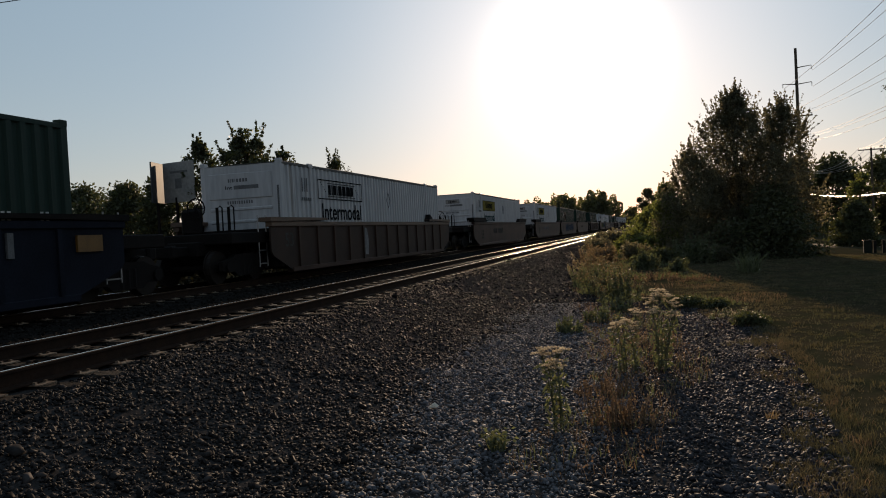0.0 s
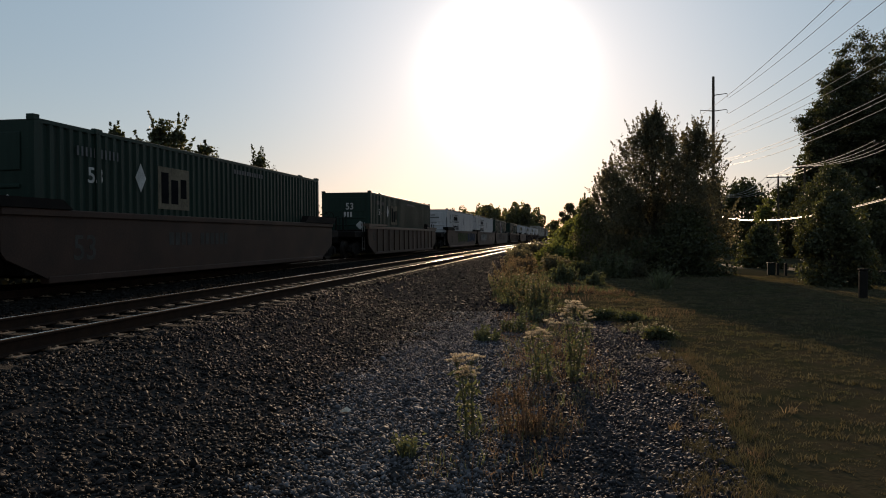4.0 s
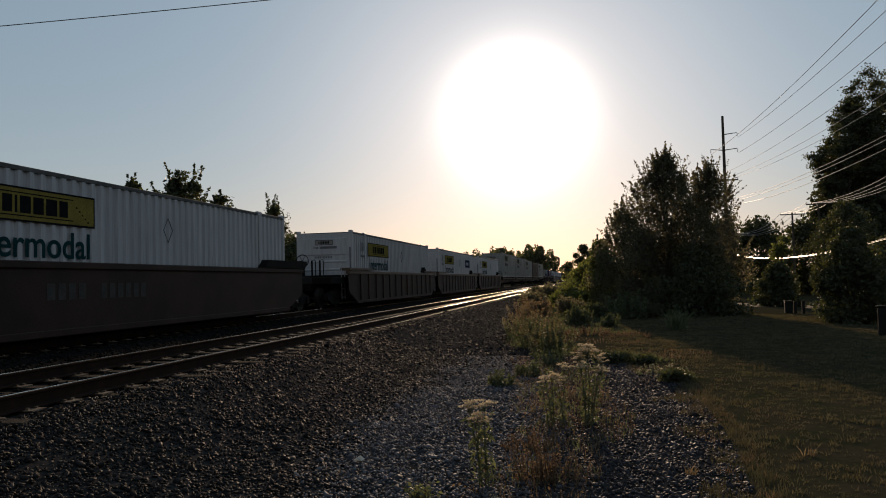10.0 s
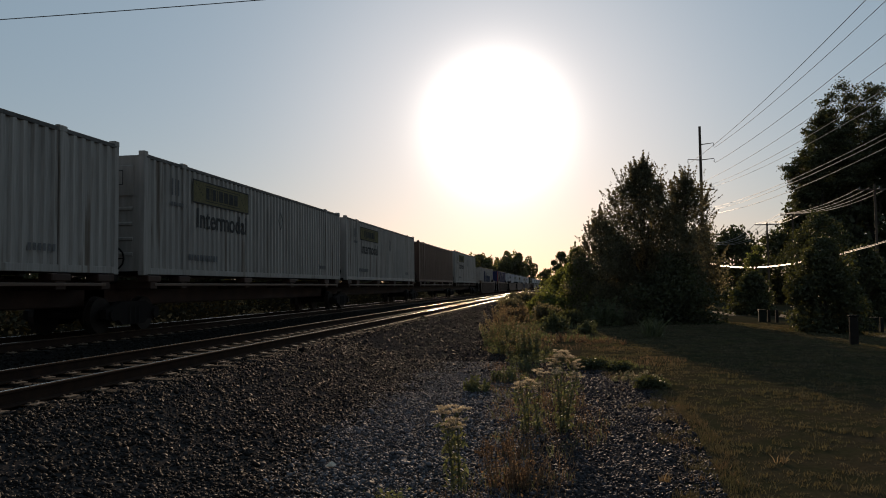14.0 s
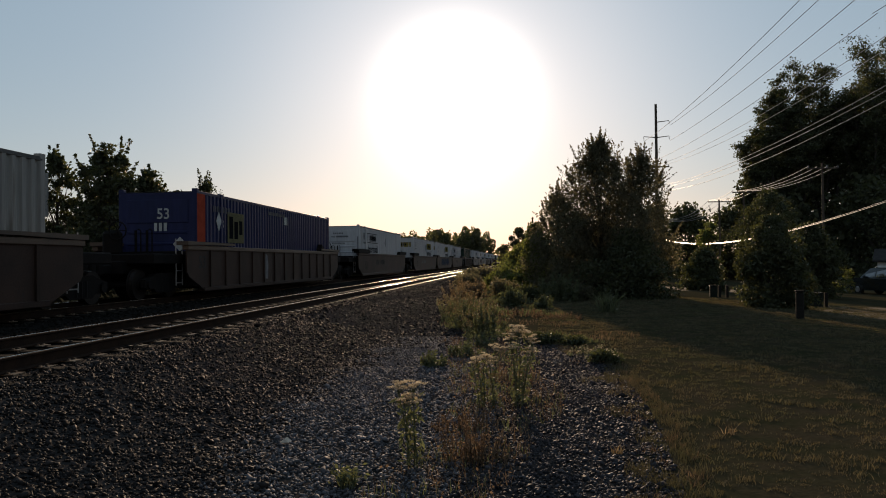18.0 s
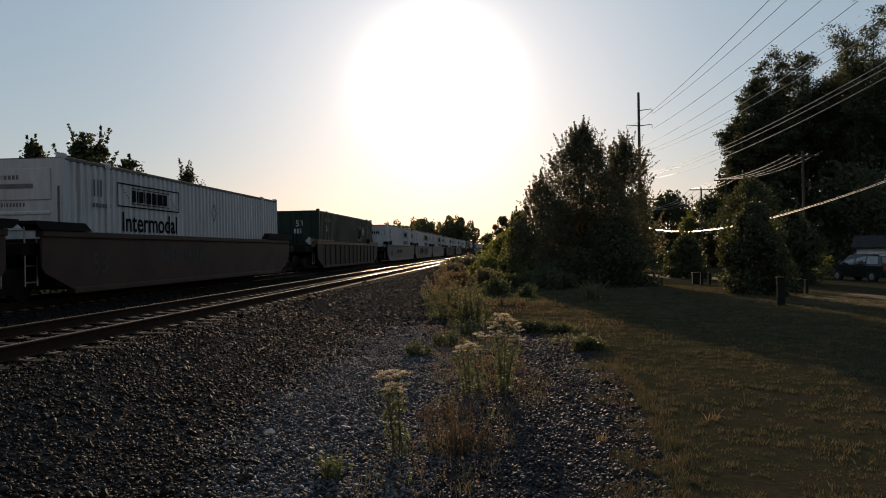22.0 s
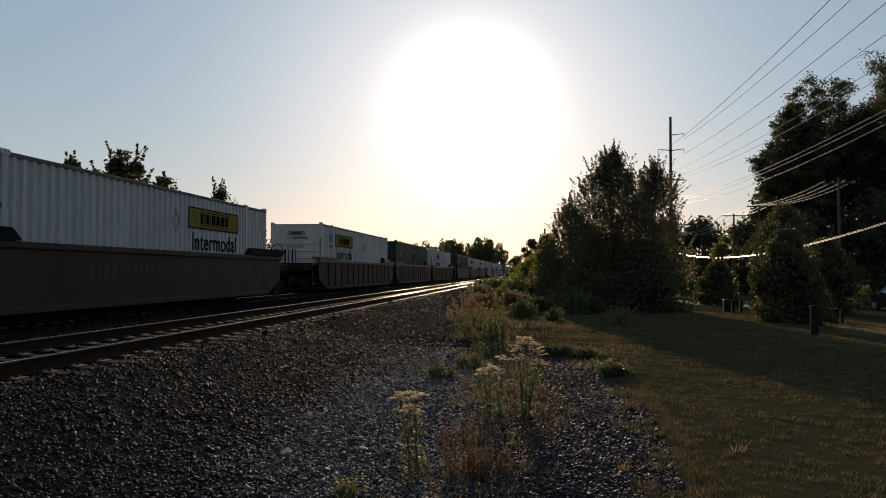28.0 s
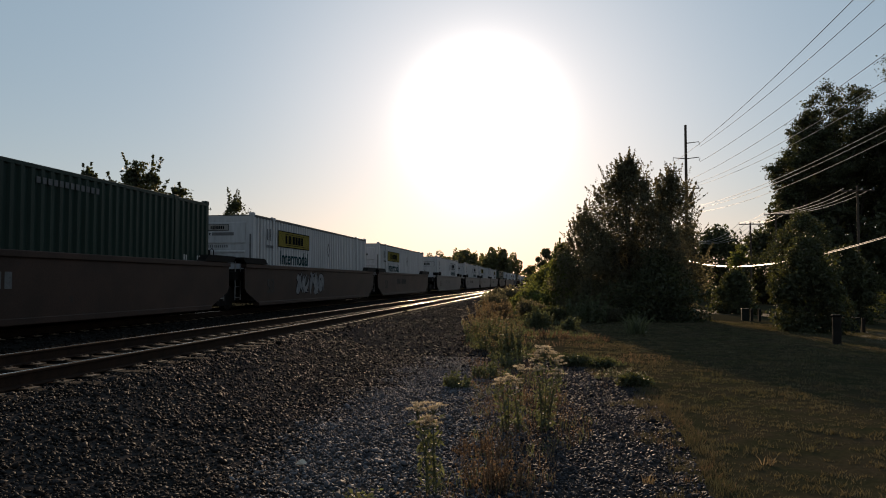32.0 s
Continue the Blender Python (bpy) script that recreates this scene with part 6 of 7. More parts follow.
def spires(label, x, y, r, h, n, leaf, mat, seed, per=26, head=None):
    """Upright stems set with small leaves; head: the material of feathery seed heads at their tops."""
    rng = random.Random(seed)
    root = thing("upright_weeds", label, "plant", "clumps of weeds", m=pose(x, y, terrain(x, y)))
    wood, cen, seeds = Shape(), [], []
    for _ in range(n):
        a, d = rng.uniform(0, 6.28), r * rng.random() ** 0.7
        b = Vector((d * math.cos(a), d * math.sin(a), -0.02))
        lean = Vector((b.x, b.y, 0)) / r * 0.3
        t = b + (lean + Vector((rng.uniform(-0.2, 0.2), rng.uniform(-0.2, 0.2), 1))) * h * rng.uniform(0.4, 1.05) * (1 - 0.35 * (d / r) ** 2)
        wood.tube([tuple(b), tuple(t)], [0.005, 0.002], 4, cap=False)
        u = RNG.uniform(0.08, 1.0, (per, 1))
        cen.append(np.array(b) * (1 - u) + np.array(t) * u + RNG.normal(size=(per, 3)) * np.array([1, 1, 0.3]) * leaf * 0.9 * (1.25 - u))
        if head:
            u = RNG.uniform(0.7, 1.08, (per, 1))
            seeds.append(np.array(b) * (1 - u) + np.array(t) * u + RNG.normal(size=(per, 3)) * np.array([1, 1, 0.5]) * leaf * 0.7)
    part("stem", wood, mat, root)
    gathered("foliage", [quads(np.concatenate(cen), np.full(n * per, leaf), 2.6, 0.4)], mat, parent=root)
    if head:
        gathered("seed_heads", [quads(np.concatenate(seeds), np.full(n * per, leaf * 0.45), 1.8, 0.8)], head, parent=root)
    return root


clump("grass_tuft", "stiff tuft of long upright leaves", 2.66, 23.6, 120, 0.68, 0.035, 0.5, M["weed"], 0.75)
clump("grass_tuft", "small dry tuft among the stones", 0.75, 6.35, 26, 0.11, 0.008, 0.08, M["straw"], 0.8)
clump("grass_tuft", "small dry tuft on the lawn", 1.9, 7.2, 26, 0.10, 0.008, 0.09, M["straw"], 0.8)
bush("low dark mound of weeds at the gravel's edge", 0.35, 15.0, 0.45, 0.26, 1500, 0.035, M["leaf_dark"], 1)
bush("low dark mound of weeds at the gravel's edge", 0.85, 14.6, 0.4, 0.2, 1200, 0.035, M["leaf_dark"], 2)
bush("low green mound of weeds at the gravel's edge", 1.3, 12.0, 0.38, 0.2, 1300, 0.03, M["leaf_dark"], 3)
spires("thin flowering weeds at the lawn's edge", 1.15, 12.9, 0.45, 0.2, 40, 0.02, M["weed"], 4, 16, M["flower"])
spires("green bushy weeds among lower plants", -0.46, 27.2, 0.45, 0.8, 60, 0.05, M["weed"], 5, 36)
bush("dark low bush among the weeds", 0.2, 30.6, 0.75, 0.75, 3000, 0.055, M["leaf_dark"], 6)
spires("small green bushy weed", 0.65, 25.6, 0.26, 0.6, 34, 0.045, M["weed"], 7, 30)
bush("pale dry bush of weeds beside the ballast", -2.2, 33.5, 0.8, 0.85, 2600, 0.05, M["straw"], 8)
bush("dry bush of weeds beside the ballast", -0.9, 34.0, 0.9, 0.95, 2600, 0.06, M["leaf_olive"], 9)
bush("low leafy bush below the young trees", 2.2, 31.2, 0.9, 0.7, 2600, 0.06, M["leaf_olive"], 10)
spires("tall upright pale weeds near young trees", 1.45, 30.6, 0.75, 1.25, 70, 0.06, M["weed"], 11, 34)
spires("tall feathery weeds beside gravel", -0.85, 16.0, 0.42, 0.85, 46, 0.032, M["weed"], 12, 34, M["straw"])
spires("tall feathery weeds beside gravel", -1.3, 18.2, 0.5, 0.8, 44, 0.034, M["weed"], 13, 34, M["straw"])
spires("tall thin weeds beside ballast", -1.75, 21.0, 0.6, 0.75, 44, 0.036, M["weed"], 14, 26, M["straw"])
spires("tall dry weeds beside ballast", -2.2, 25.0, 0.7, 0.75, 30, 0.04, M["leaf_olive"], 15, 24, M["straw"])
spires("tall dry weeds beside ballast", -2.6, 30.0, 0.7, 1.0, 24, 0.045, M["straw"], 16, 24, M["straw"])
spires("reddish dry weeds among the low bushes", -0.2, 22.5, 0.8, 0.26, 40, 0.024, M["russet"], 17, 24)
spires("reddish dry weeds among the low bushes", 0.9, 21.5, 0.9, 0.2, 36, 0.022, M["russet"], 18, 24)
bush("green weeds beside the ballast", -2.5, 37.0, 1.0, 1.2, 2600, 0.08, M["leaf_olive"], 19)
bush("green weeds beside the ballast", -0.9, 41.0, 1.4, 1.5, 3000, 0.09, M["leaf_mid"], 20)
bush("green weeds beside the ballast", -2.6, 48.0, 1.6, 1.4, 3000, 0.11, M["leaf_olive"], 21)
spires("small leafy weed among the stones", -1.44, 11.6, 0.2, 0.28, 26, 0.026, M["weed"], 22, 22)
spires("small leafy weed among the stones", -1.0, 12.8, 0.3, 0.3, 34, 0.026, M["weed"], 23, 22)
spires("small leafy weed among the stones", -0.8, 14.2, 0.3, 0.36, 34, 0.026, M["weed"], 24, 22)
clump("weed_clump", "small yellow green weed at the gravel's edge", -1.35, 5.3, 60, 0.16, 0.012, 0.12, M["weed"], 0.5, 90)
spires("reddish bushy weed beside a flowering plant", -0.45, 6.0, 0.27, 0.36, 60, 0.012, M["russet"], 25, 22)
spires("reddish bushy weed beside a flowering plant", -0.62, 7.3, 0.32, 0.24, 60, 0.011, M["russet"], 26, 20)
spires("thin dry weeds at the foot of flowering plants", -0.2, 10.2, 0.45, 0.26, 50, 0.014, M["russet"], 27, 18)


def flowering(label, x, y, stems):
    """Upright stems with narrow leaves and flat clusters of small pale flowers."""
    root = thing("flowering_plant", label, "plant", "flowering plants", m=pose(x, y, terrain(x, y)))
    rng = random.Random(int(x * 100))
    for k, (bx, by, tx, ty, h) in enumerate(stems):
        st = Shape().tube([(bx, by, -0.02), (bx * 0.5 + tx * 0.5 + rng.uniform(-0.02, 0.02), (by + ty) / 2, h * 0.5), (tx, ty, h * 0.9)], [0.007, 0.006, 0.004], 6)
        heads, leaves = [], []
        for j in range(12):
            a, r = rng.uniform(0, 6.28), rng.uniform(0.01, 0.1)
            top = (tx + r * math.cos(a), ty + r * math.sin(a), h - rng.uniform(0.0, 0.07))
            st.tube([(tx, ty, h * 0.84), top], [0.003, 0.0015], 4, cap=False)
            n = 60
            c = RNG.normal(size=(n, 3)) * np.array([0.013, 0.013, 0.004]) + np.array(top)
            heads.append(c)
        for j in range(50):
            s = rng.uniform(0.08, 0.88)
            a = rng.uniform(0, 6.28)
            d = rng.uniform(0.015, 0.075)
            leaves.append((bx + (tx - bx) * s + d * math.cos(a), by + (ty - by) * s + d * math.sin(a), h * 0.95 * s + rng.uniform(-0.02, 0.02)))
        stem = part("stem", st, M["weed"], root)
        gathered("foliage", [quads(np.array(leaves), np.full(len(leaves), 0.024), 3.6)], M["weed"], parent=root)
        for c in heads:
            gathered("flower_head", [quads(c, np.full(len(c), 0.008), 1.2)], M["flower"], kind="stuff", parent=stem)


flowering("tall weed with flat cream-brown flower clusters, standing in gravel", -0.94, 5.8, ((0.0, 0.0, -0.10, 0.0, 0.72), (0.02, 0.05, 0.02, 0.02, 0.73), (0.05, 0.0, 0.03, -0.05, 0.62), (-0.03, 0.03, -0.06, 0.05, 0.6)))
flowering("large bushy weed with many cream-brown flower clusters", -0.2, 8.4, ((0.1, 0.0, 0.12, 0.0, 0.93), (0.12, 0.04, 0.22, 0.1, 0.86), (0.08, 0.0, 0.02, 0.0, 0.84), (-0.2, 0.05, -0.16, 0.1, 0.7), (-0.28, 0.0, -0.3, 0.0, 0.62), (-0.16, -0.1, -0.22, -0.1, 0.58), (0.08, -0.06, 0.04, -0.14, 0.75), (0.14, -0.05, 0.26, -0.08, 0.7), (-0.34, 0.1, -0.42, 0.1, 0.54), (0.08, 0.06, 0.1, 0.14, 0.9), (0.12, -0.02, 0.27, 0.04, 0.8), (-0.3, 0.0, -0.36, -0.08, 0.58)))


# ---- poles and wires ----
M["pole"] = material("weathered utility pole wood", (0.11, 0.085, 0.065), (0.07, 0.055, 0.045), 0.85, 0, 2, 30, 0.5, 20, stretch=(1, 1, 0.15), spec=0.15)
M["wire"] = material("aluminium wire", (0.3, 0.29, 0.28), None, 0.4, 0.7)
M["cable"] = material("black cable sheath", (0.03, 0.03, 0.03), None, 0.42)
M["insulator"] = material("grey porcelain", (0.32, 0.32, 0.33), None, 0.25)


def hung(a, b, sag, r, mat, name, label, n=26):
    a, b = Vector(a), Vector(b)
    pts = [tuple(a.lerp(b, k / n) + Vector((0, 0, -4 * sag * (k / n) * (1 - k / n)))) for k in range(n + 1)]
    return tagged(part(name, Shape().tube(pts, r, 5), mat), label, "wire", "overhead wires")


def utility_pole(label, x, y, top, arms, r=0.17, transformer=False):
    root = thing("utility_pole", label, "pole", "utility poles", m=pose(x, y, terrain(x, y) - 0.1))
    z0 = terrain(x, y) - 0.1
    part("shaft", Shape().tube([(0, 0, 0), (0, 0, (top - z0) * 0.5), (0, 0, top - z0)], [r, r * 0.85, r * 0.65], 12), M["pole"], root)
    for z, x0, x1, slope, kind in arms:
        z -= z0
        arm = part("crossarm", Shape().box(x0, x1, -r - 0.1, -r + 0.02, z - 0.055, z + 0.055, 0.01) if kind == "flat" else Shape().tube([(0, -r * 0.7, z - slope), (x0 if abs(x0) > abs(x1) else x1, -r * 0.7, z)], [0.05, 0.03], 6), M["pole"], root)
        for px in ([x0 + 0.06, x1 - 0.06, (x0 + x1) / 2 + 0.3] if kind == "flat" else [x0 if abs(x0) > abs(x1) else x1]):
            ins = Shape()
            for q in range(4):
                ins.tube([(px, -r - 0.04, z - 0.08 - 0.075 * q if kind != "flat" else z + 0.06 + 0.05 * q), (px, -r - 0.04, z - 0.11 - 0.075 * q if kind != "flat" else z + 0.09 + 0.05 * q)], [0.06, 0.03], 8)
            part("insulator", ins, M["insulator"], arm)
    return root


POLE_Y = (70.0, 25.3, -22.0)
ARMS = [(14.42, 0.0, 1.15, 0.12, "stick"), (13.0, -1.15, 0.0, 0.12, "stick"), (13.0, 0.0, 1.15, 0.12, "stick"), (10.15, -1.2, 1.1, 0, "flat")]
utility_pole("tall weathered wooden utility pole with three crossarms", 12.5, POLE_Y[0], 16.0, ARMS)
ARMS = ARMS[:3]
utility_pole("tall weathered wooden utility pole with three crossarms", 12.78, POLE_Y[1], 16.0, ARMS, 0.2)
utility_pole("tall weathered wooden utility pole with three crossarms", 12.8, POLE_Y[2], 16.0, ARMS, 0.2)
utility_pole("short wooden utility pole with one crossarm", 23.7, 92.0, 8.75, [(8.45, -1.35, 1.35, 0, "flat")], 0.15)
utility_pole("short wooden utility pole with one crossarm", 23.1, 80.0, 8.8, [(8.5, -1.2, 1.2, 0, "flat")], 0.13)
utility_pole("wooden utility pole before the dark trees", 24.0, 62.0, 9.2, [(8.75, -1.2, 1.2, 0, "flat")], 0.12)
for ya, yb in zip(POLE_Y, POLE_Y[1:]):
    for dx, z, sag, r in ((1.15, 14.0, 0.5, 0.016), (-1.15, 12.6, 0.5, 0.016), (1.15, 12.6, 0.5, 0.016), (-1.14, 10.45, 0.55, 0.012), (0.25, 10.45, 0.55, 0.012), (1.04, 10.45, 0.55, 0.012)):
        drop = 0.85 if z < 11 else 0.0      # the lower circuit hangs lower on the nearer poles
        hung((12.6 + dx, ya, z - (drop if ya < 60 else 0)), (12.75 + dx, yb, z - drop), sag, r, M["wire"], "power_line", "thin power line between tall wooden poles")
    for dx, z, sag, r in ((0.2, 8.4, 0.6, 0.014), (0.22, 8.22, 0.62, 0.014), (0.2, 7.9, 0.72, 0.014)):
        hung((12.5 + dx, ya, z - (0.65 if ya < 60 else 0)), (12.6 + dx, yb, z - 0.65), sag, r, M["wire"], "cable", "black communication cable between wooden poles")
for k, (dz, s) in enumerate(((0.0, 1.35), (0.0, 1.5), (-0.05, 1.7), (-0.1, 1.8))):
    hung((12.6, 70, 5.45 + dz), (22.4 + 0.8 * k, 92, 8.6), s * 0.6, 0.022, M["wire"], "cable", "drooping cable to a short wooden pole")
    hung((22.4 + 0.8 * k, 92, 8.6), (21.9 + 0.75 * k, 80, 8.65), 0.2, 0.022, M["wire"], "cable", "drooping cable between short wooden poles")
    hung((21.9 + 0.75 * k, 80, 8.65), (22.85 + 0.75 * k, 62, 8.9), 0.45, 0.022, M["wire"], "cable", "drooping cable between short wooden poles")
hung((12.45, 70, 3.6), (12.6, 25.3, 3.72), 1.05, 0.016, M["wire"], "cable", "thick low communication cable catching the sun", 40)
hung((12.45, 70, 3.66), (12.6, 25.3, 3.77), 1.05, 0.01, M["wire"], "cable", "low communication cable catching the sun", 40)
hung((-26, 16.2, 8.74), (12.68, 25.3, 12.72), 0.3, 0.014, M["cable"], "cable", "single black cable high across the tracks", 30)


# ---- billboard behind the train ----
def billboard():
    root = thing("billboard", "two-sided billboard on steel posts with dark and pale faces", "billboard", m=pose(-43.0, 58.0, terrain(-43, 58)))
    M["board_dark"] = material("dark board back", (0.03, 0.035, 0.045), None, 0.6)
    M["board_pale"] = material("pale printed board", (0.26, 0.25, 0.24), (0.2, 0.2, 0.2), 0.5, 0, 0.6, 4)
    for y, turn, mat, w in ((-0.2, 14, M["board_dark"], 3.0), (0.3, -16, M["board_pale"], 3.4)):
        m = Matrix.Translation((0, y, 0)) @ pose(0, 0, 0, 0, 0, 90 + turn)
        f = part("face", Shape().box(-w / 2 if y < 0 else -w, w / 2 if y < 0 else 0.4, -0.07, 0.07, 5.75, 9.4, 0.02), mat, root, m=m if y < 0 else Matrix.Translation((0.5, 0.4, 0)) @ pose(0, 0, 0, 0, 0, 168))
        if y > 0:
            part("printed_mark", Shape().box(-1.9, -1.1, -0.078, -0.072, 7.0, 7.9).box(-2.7, -0.5, -0.078, -0.072, 8.4, 8.6), M["ink_grey"], f)
            part("printed_mark", Shape().box(-1.9, -1.1, 0.072, 0.078, 7.0, 7.9).box(-2.7, -0.5, 0.072, 0.078, 8.4, 8.6), M["ink_grey"], f)
    for x in (-0.4, 1.6):
        part("post", Shape().tube([(x, 0.15, 0), (x, 0.15, 6.2)], 0.14, 10), M["car_dark"], root)


billboard()


# ---- parked car, houses and small things by the lawn ----
M["car_paint"] = material("dark green blue car paint", (0.03, 0.042, 0.05), None, 0.18, 0.5, spec=0.8)
M["glass_dark"] = material("dark window glass", (0.2, 0.21, 0.22), None, 0.05, 0.8, spec=0.9)
M["rubber"] = material("black tyre", (0.015, 0.015, 0.015), None, 0.85)
M["alloy"] = material("silver wheel", (0.5, 0.5, 0.52), None, 0.3, 0.9)
M["lamp_glass"] = material("clear lamp glass", (0.75, 0.75, 0.72), None, 0.1)
M["siding"] = material("white lap siding", (0.62, 0.61, 0.58), (0.52, 0.51, 0.48), 0.6, 0, 1, 12)
M["shingle"] = material("dark roof shingles", (0.05, 0.046, 0.045), (0.03, 0.028, 0.028), 0.95, 0, 2, 20, 0.5, 25, spec=0.05)


def parked_car(x, y, turn):
    root = thing("parked_car", "dark estate car with roof rails parked on dirt", "car", m=pose(x, y, terrain(x, y), 0, 0, turn))
    root.scale = (1.1, 1.14, 1.14)
    body = Shape().prism([(-2.3, 0.32), (-2.36, 0.75), (-2.25, 0.98), (1.3, 1.08), (2.15, 0.98), (2.34, 0.8), (2.38, 0.5), (2.3, 0.30)], -0.88, 0.88)
    cab = [(-2.15, 1.0), (-1.95, 1.62), (-1.7, 1.72), (0.3, 1.72), (0.6, 1.65), (1.28, 1.06)]
    n = len(cab)
    body.add([(s * (0.86 if z < 1.2 else 0.68), y, z) for s in (-1, 1) for y, z in cab], [tuple(range(n)), tuple(range(2 * n - 1, n - 1, -1))] + [(i, i + n, (i + 1) % n + n, (i + 1) % n) for i in range(n)])
    part("body", body, M["car_paint"], root)
    for s in (-1, 1):
        for a, b, c, d in ((-1.75, -0.95, -1.85, -0.95), (-0.85, -0.05, -0.85, -0.05), (0.05, 0.5, 0.05, 0.98)):
            part("window", Shape().add([(s * 0.70, a, 1.60), (s * 0.70, b, 1.60), (s * 0.845, d, 1.14), (s * 0.845, c, 1.14)], [(0, 1, 2, 3) if s > 0 else (3, 2, 1, 0)]).add([(s * 0.695, a, 1.60), (s * 0.695, b, 1.60), (s * 0.84, d, 1.14), (s * 0.84, c, 1.14)], [(3, 2, 1, 0) if s > 0 else (0, 1, 2, 3)]), M["glass_dark"], root)
        part("roof_rail", Shape().tube([(s * 0.6, -1.6, 1.72), (s * 0.6, -1.5, 1.8), (s * 0.6, 0.1, 1.8), (s * 0.6, 0.25, 1.72)], 0.022, 6), M["alloy"], root)
        part("headlight", Shape().box(s * 0.84, s * 0.5, 2.2, 2.37, 0.72, 0.9, 0.03), M["lamp_glass"], root, "clear headlight")
        part("tail_light", Shape().box(s * 0.87, s * 0.66, -2.36, -2.24, 0.8, 1.2, 0.02), M["ink_red"], root, "red tail light")
        part("mirror", Shape().box(s * 0.87, s * 1.05, 0.72, 0.85, 1.08, 1.24, 0.03), M["car_paint"], root)
        for yy in (-1.42, 1.42):
            w = part("wheel", Shape().tube([(s * 0.68, yy, 0.34), (s * 0.9, yy, 0.34)], 0.34, 18), M["rubber"], root)
            part("rim", Shape().tube([(s * 0.89, yy, 0.34), (s * 0.915, yy, 0.34)], [0.21, 0.17], 14), M["alloy"], w)
    part("windscreen", Shape().add([(-0.66, 0.63, 1.62), (0.66, 0.63, 1.62), (0.8, 1.24, 1.11), (-0.8, 1.24, 1.11), (-0.66, 0.61, 1.60), (0.66, 0.61, 1.60), (0.8, 1.22, 1.09), (-0.8, 1.22, 1.09)], [(3, 2, 1, 0), (4, 5, 6, 7), (0, 1, 5, 4), (1, 2, 6, 5), (2, 3, 7, 6), (3, 0, 4, 7)]), M["glass_dark"], root)
    part("rear_window", Shape().add([(-0.62, -1.98, 1.58), (0.62, -1.98, 1.58), (0.78, -2.15, 1.08), (-0.78, -2.15, 1.08), (-0.62, -1.95, 1.56), (0.62, -1.95, 1.56), (0.78, -2.12, 1.06), (-0.78, -2.12, 1.06)], [(0, 1, 2, 3), (7, 6, 5, 4), (4, 5, 1, 0), (5, 6, 2, 1), (6, 7, 3, 2), (7, 4, 0, 3)]), M["glass_dark"], root)
    part("bumper", Shape().box(-0.86, 0.86, 2.28, 2.44, 0.34, 0.58, 0.05), M["rubber"], root)
    part("bumper", Shape().box(-0.86, 0.86, -2.46, -2.3, 0.36, 0.6, 0.05), M["rubber"], root)
    for s in (-1, 1):
        part("wheel_arch", Shape().box(s * 0.885, s * 0.80, -1.86, -0.98, 0.3, 0.62, 0.03), M["rubber"], root)
        part("wheel_arch", Shape().box(s * 0.885, s * 0.80, 0.98, 1.86, 0.3, 0.62, 0.03), M["rubber"], root)


parked_car(25.9, 56.0, 18)


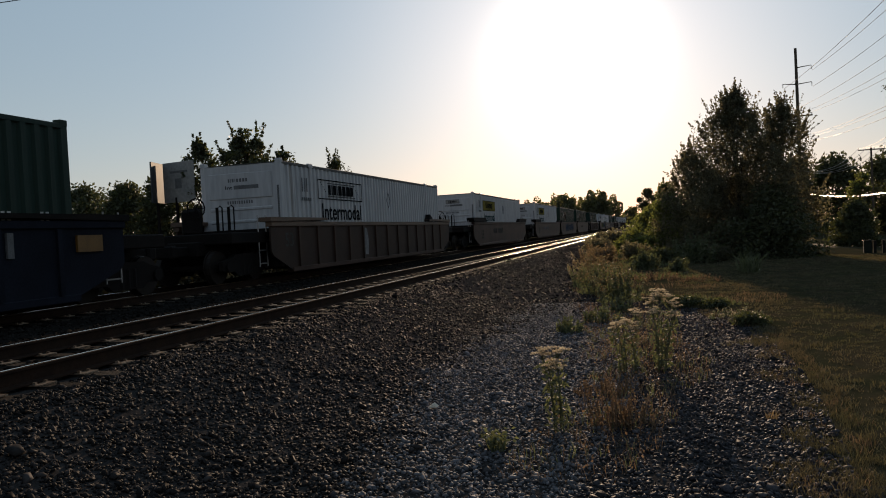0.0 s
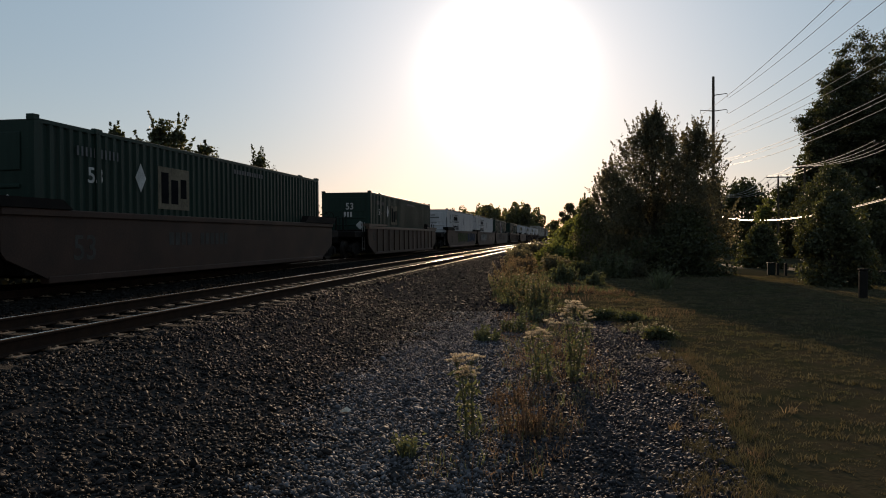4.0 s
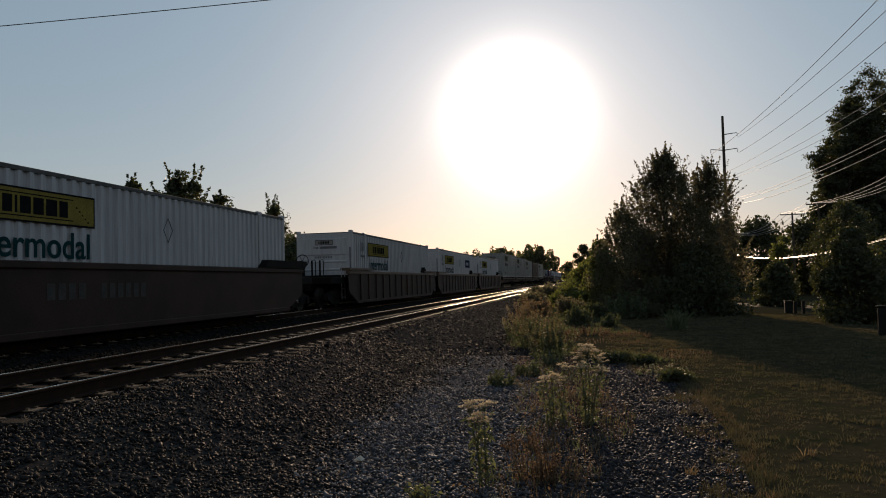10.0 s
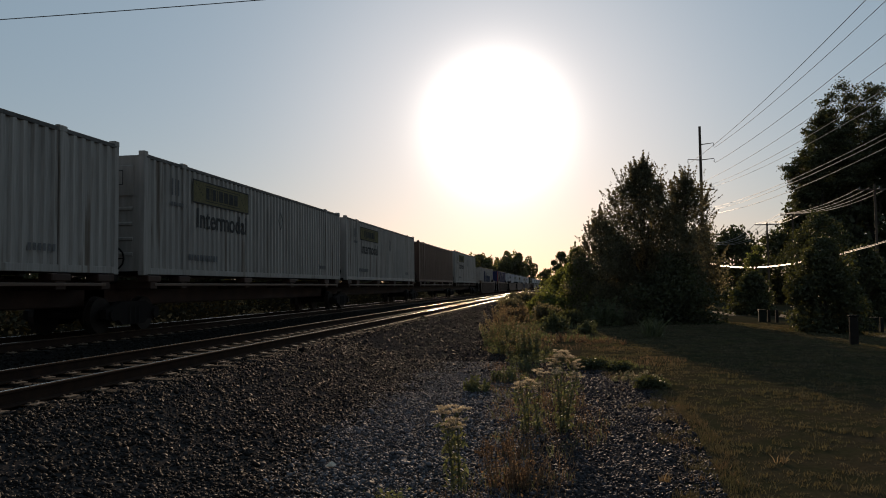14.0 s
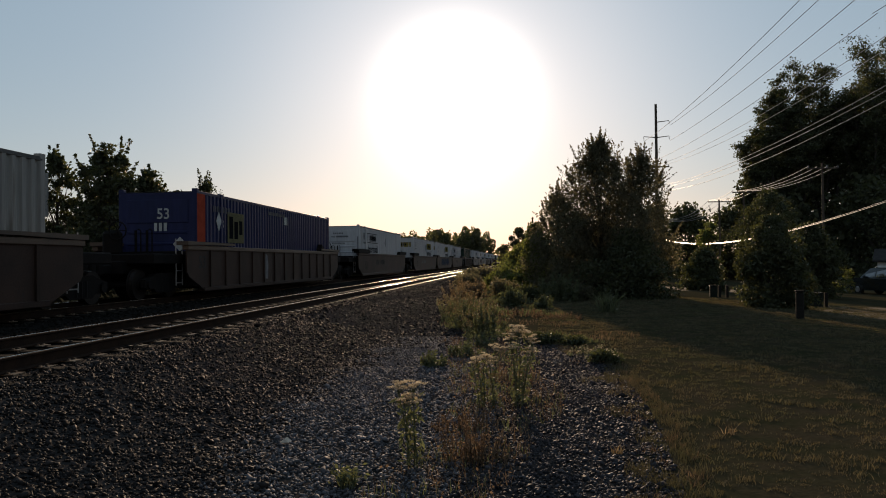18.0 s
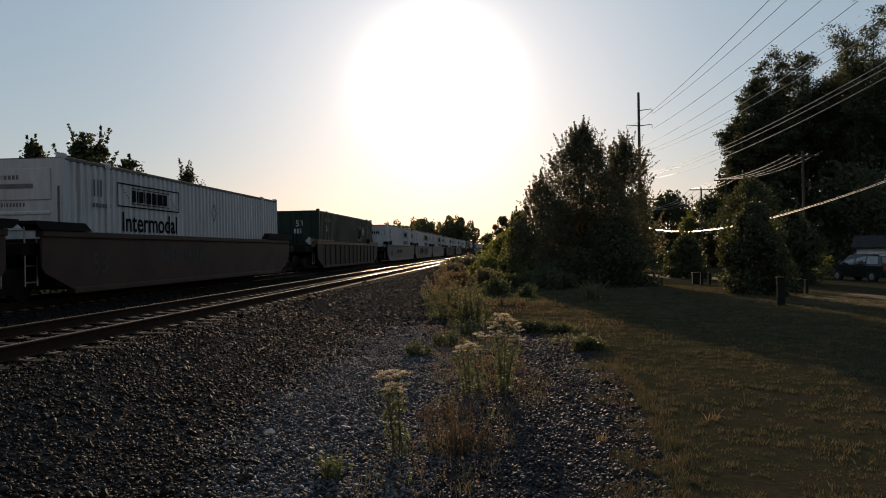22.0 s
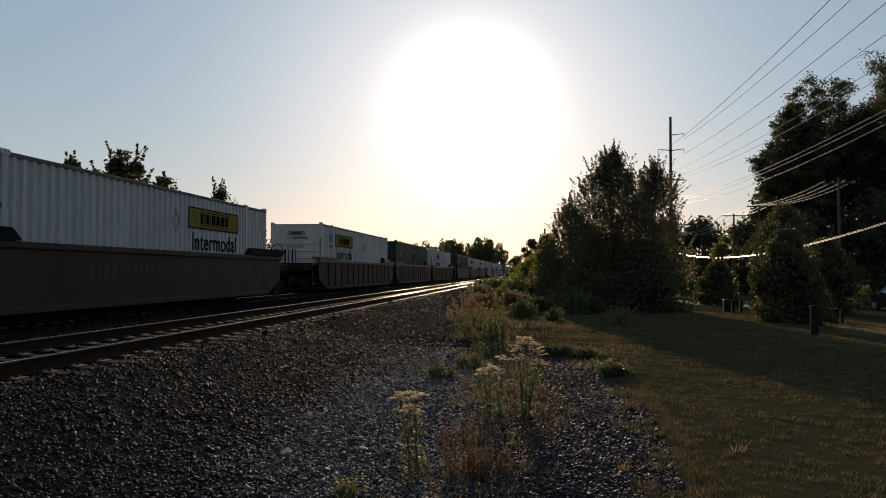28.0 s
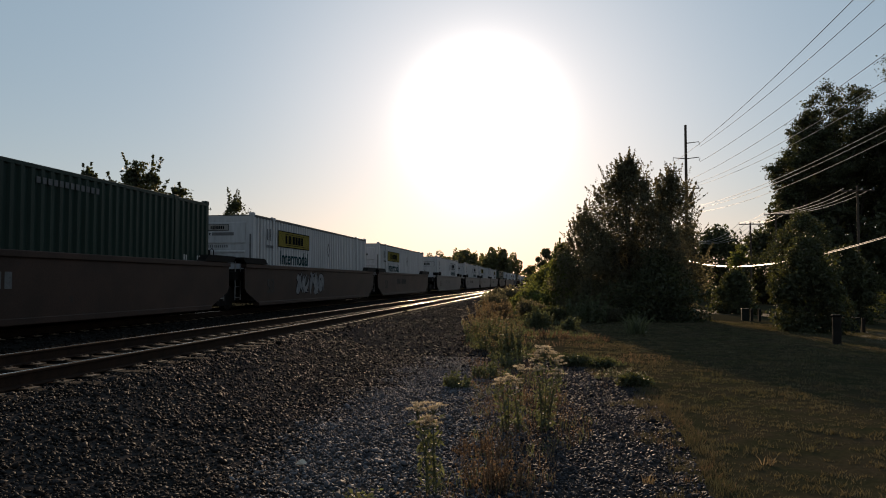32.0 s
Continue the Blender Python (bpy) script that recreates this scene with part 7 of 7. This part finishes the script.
def small_house(name, label, x, y, turn, w, d, h, ridge, boards=14):
    root = thing(name, label, "house", m=pose(x, y, terrain(x, y) - 0.05, 0, 0, turn))
    wall = part("wall", Shape().box(-w / 2, w / 2, -d / 2, d / 2, 0, h), M["siding"], root, "white lap-sided wall")
    step = h / boards
    for k in range(boards):
        z = k * step
        b = Shape()
        for s in (-1, 1):
            b.add([(-w / 2 - 0.03, s * (d / 2 + 0.03), z), (w / 2 + 0.03, s * (d / 2 + 0.03), z), (w / 2 + 0.03, s * (d / 2 + 0.006), z + step), (-w / 2 - 0.03, s * (d / 2 + 0.006), z + step), (-w / 2, s * d / 2, z), (w / 2, s * d / 2, z)], [(0, 1, 2, 3) if s < 0 else (3, 2, 1, 0), (4, 5, 1, 0) if s < 0 else (0, 1, 5, 4)])
        for s in (-1, 1):
            b.add([(s * (w / 2 + 0.03), -d / 2, z), (s * (w / 2 + 0.03), d / 2, z), (s * (w / 2 + 0.006), d / 2, z + step), (s * (w / 2 + 0.006), -d / 2, z + step)], [(0, 1, 2, 3) if s > 0 else (3, 2, 1, 0)])
        part("siding_board", b, M["siding"], wall)
    e = 0.4
    roof = Shape().prism([(-d / 2 - e, h - 0.12), (0, ridge), (d / 2 + e, h - 0.12), (d / 2 + e, h + 0.04), (0, ridge + 0.18), (-d / 2 - e, h + 0.04)], -w / 2 - e, w / 2 + e)
    part("roof", roof, M["shingle"], root)
    for s in (-1, 1):
        part("gable", Shape().prism([(-d / 2, h - 0.02), (d / 2, h - 0.02), (0, ridge)], s * (w / 2 - 0.1), s * (w / 2 - 0.0)), M["siding"], root)
    return root


small_house("house", "low white lap-sided house with a dark shingle roof", 38.7, 73.0, -27, 10.0, 7.0, 2.55, 3.5)
small_house("shed", "small pale shed far behind the young trees", 12.9, 79.0, 4, 1.9, 2.2, 2.3, 2.8, 8)


def pedestal(label, x, y, w, h, mat, posts=0):
    root = thing("utility_pedestal", label, "utility box", m=pose(x, y, terrain(x, y) - 0.03))
    part("cabinet", Shape().box(-w / 2, w / 2, -w * 0.3, w * 0.3, 0, h, 0.03), mat, root)
    part("lid", Shape().box(-w / 2 - 0.02, w / 2 + 0.02, -w * 0.3 - 0.02, w * 0.3 + 0.02, h, h + 0.05, 0.015), mat, root)
    for k in range(posts):
        part("marker_post", Shape().box(w * 0.7 + 0.35 * k, w * 0.7 + 0.12 + 0.35 * k, -0.05, 0.05, 0, h * 1.05, 0.01), M["post_dark"], root)
    return root


M["post_dark"] = material("weathered dark post", (0.022, 0.02, 0.018), None, 0.85, spec=0.1)
M["box_green"] = material("dark green utility cabinet", (0.012, 0.017, 0.013), None, 0.7, spec=0.2)
pedestal("dark green utility cabinet with a short marker post", 11.6, 31.0, 0.55, 0.55, M["box_green"], 1)
pedestal("dark low cabinet beside two short posts", 8.95, 36.1, 0.32, 0.55, M["box_green"], 2)
pedestal("short dark post at the lawn's edge", 7.92, 22.25, 0.22, 0.82, M["post_dark"], 0)


def advance(t):
    """How far the train has rolled towards the camera at t seconds."""
    u = t / 32
    return 32 * (23.451 * u - 1.028 * u ** 2 + 0.933 * u ** 3 - 0.319 * u ** 4 + 0.068 * u ** 5)


def motions():
    for ob, x, y, z in ROLLING:
        walk(ob, [(t, pose(x, y - advance(t), z)) for t in range(0, 33, 2)])


motions()
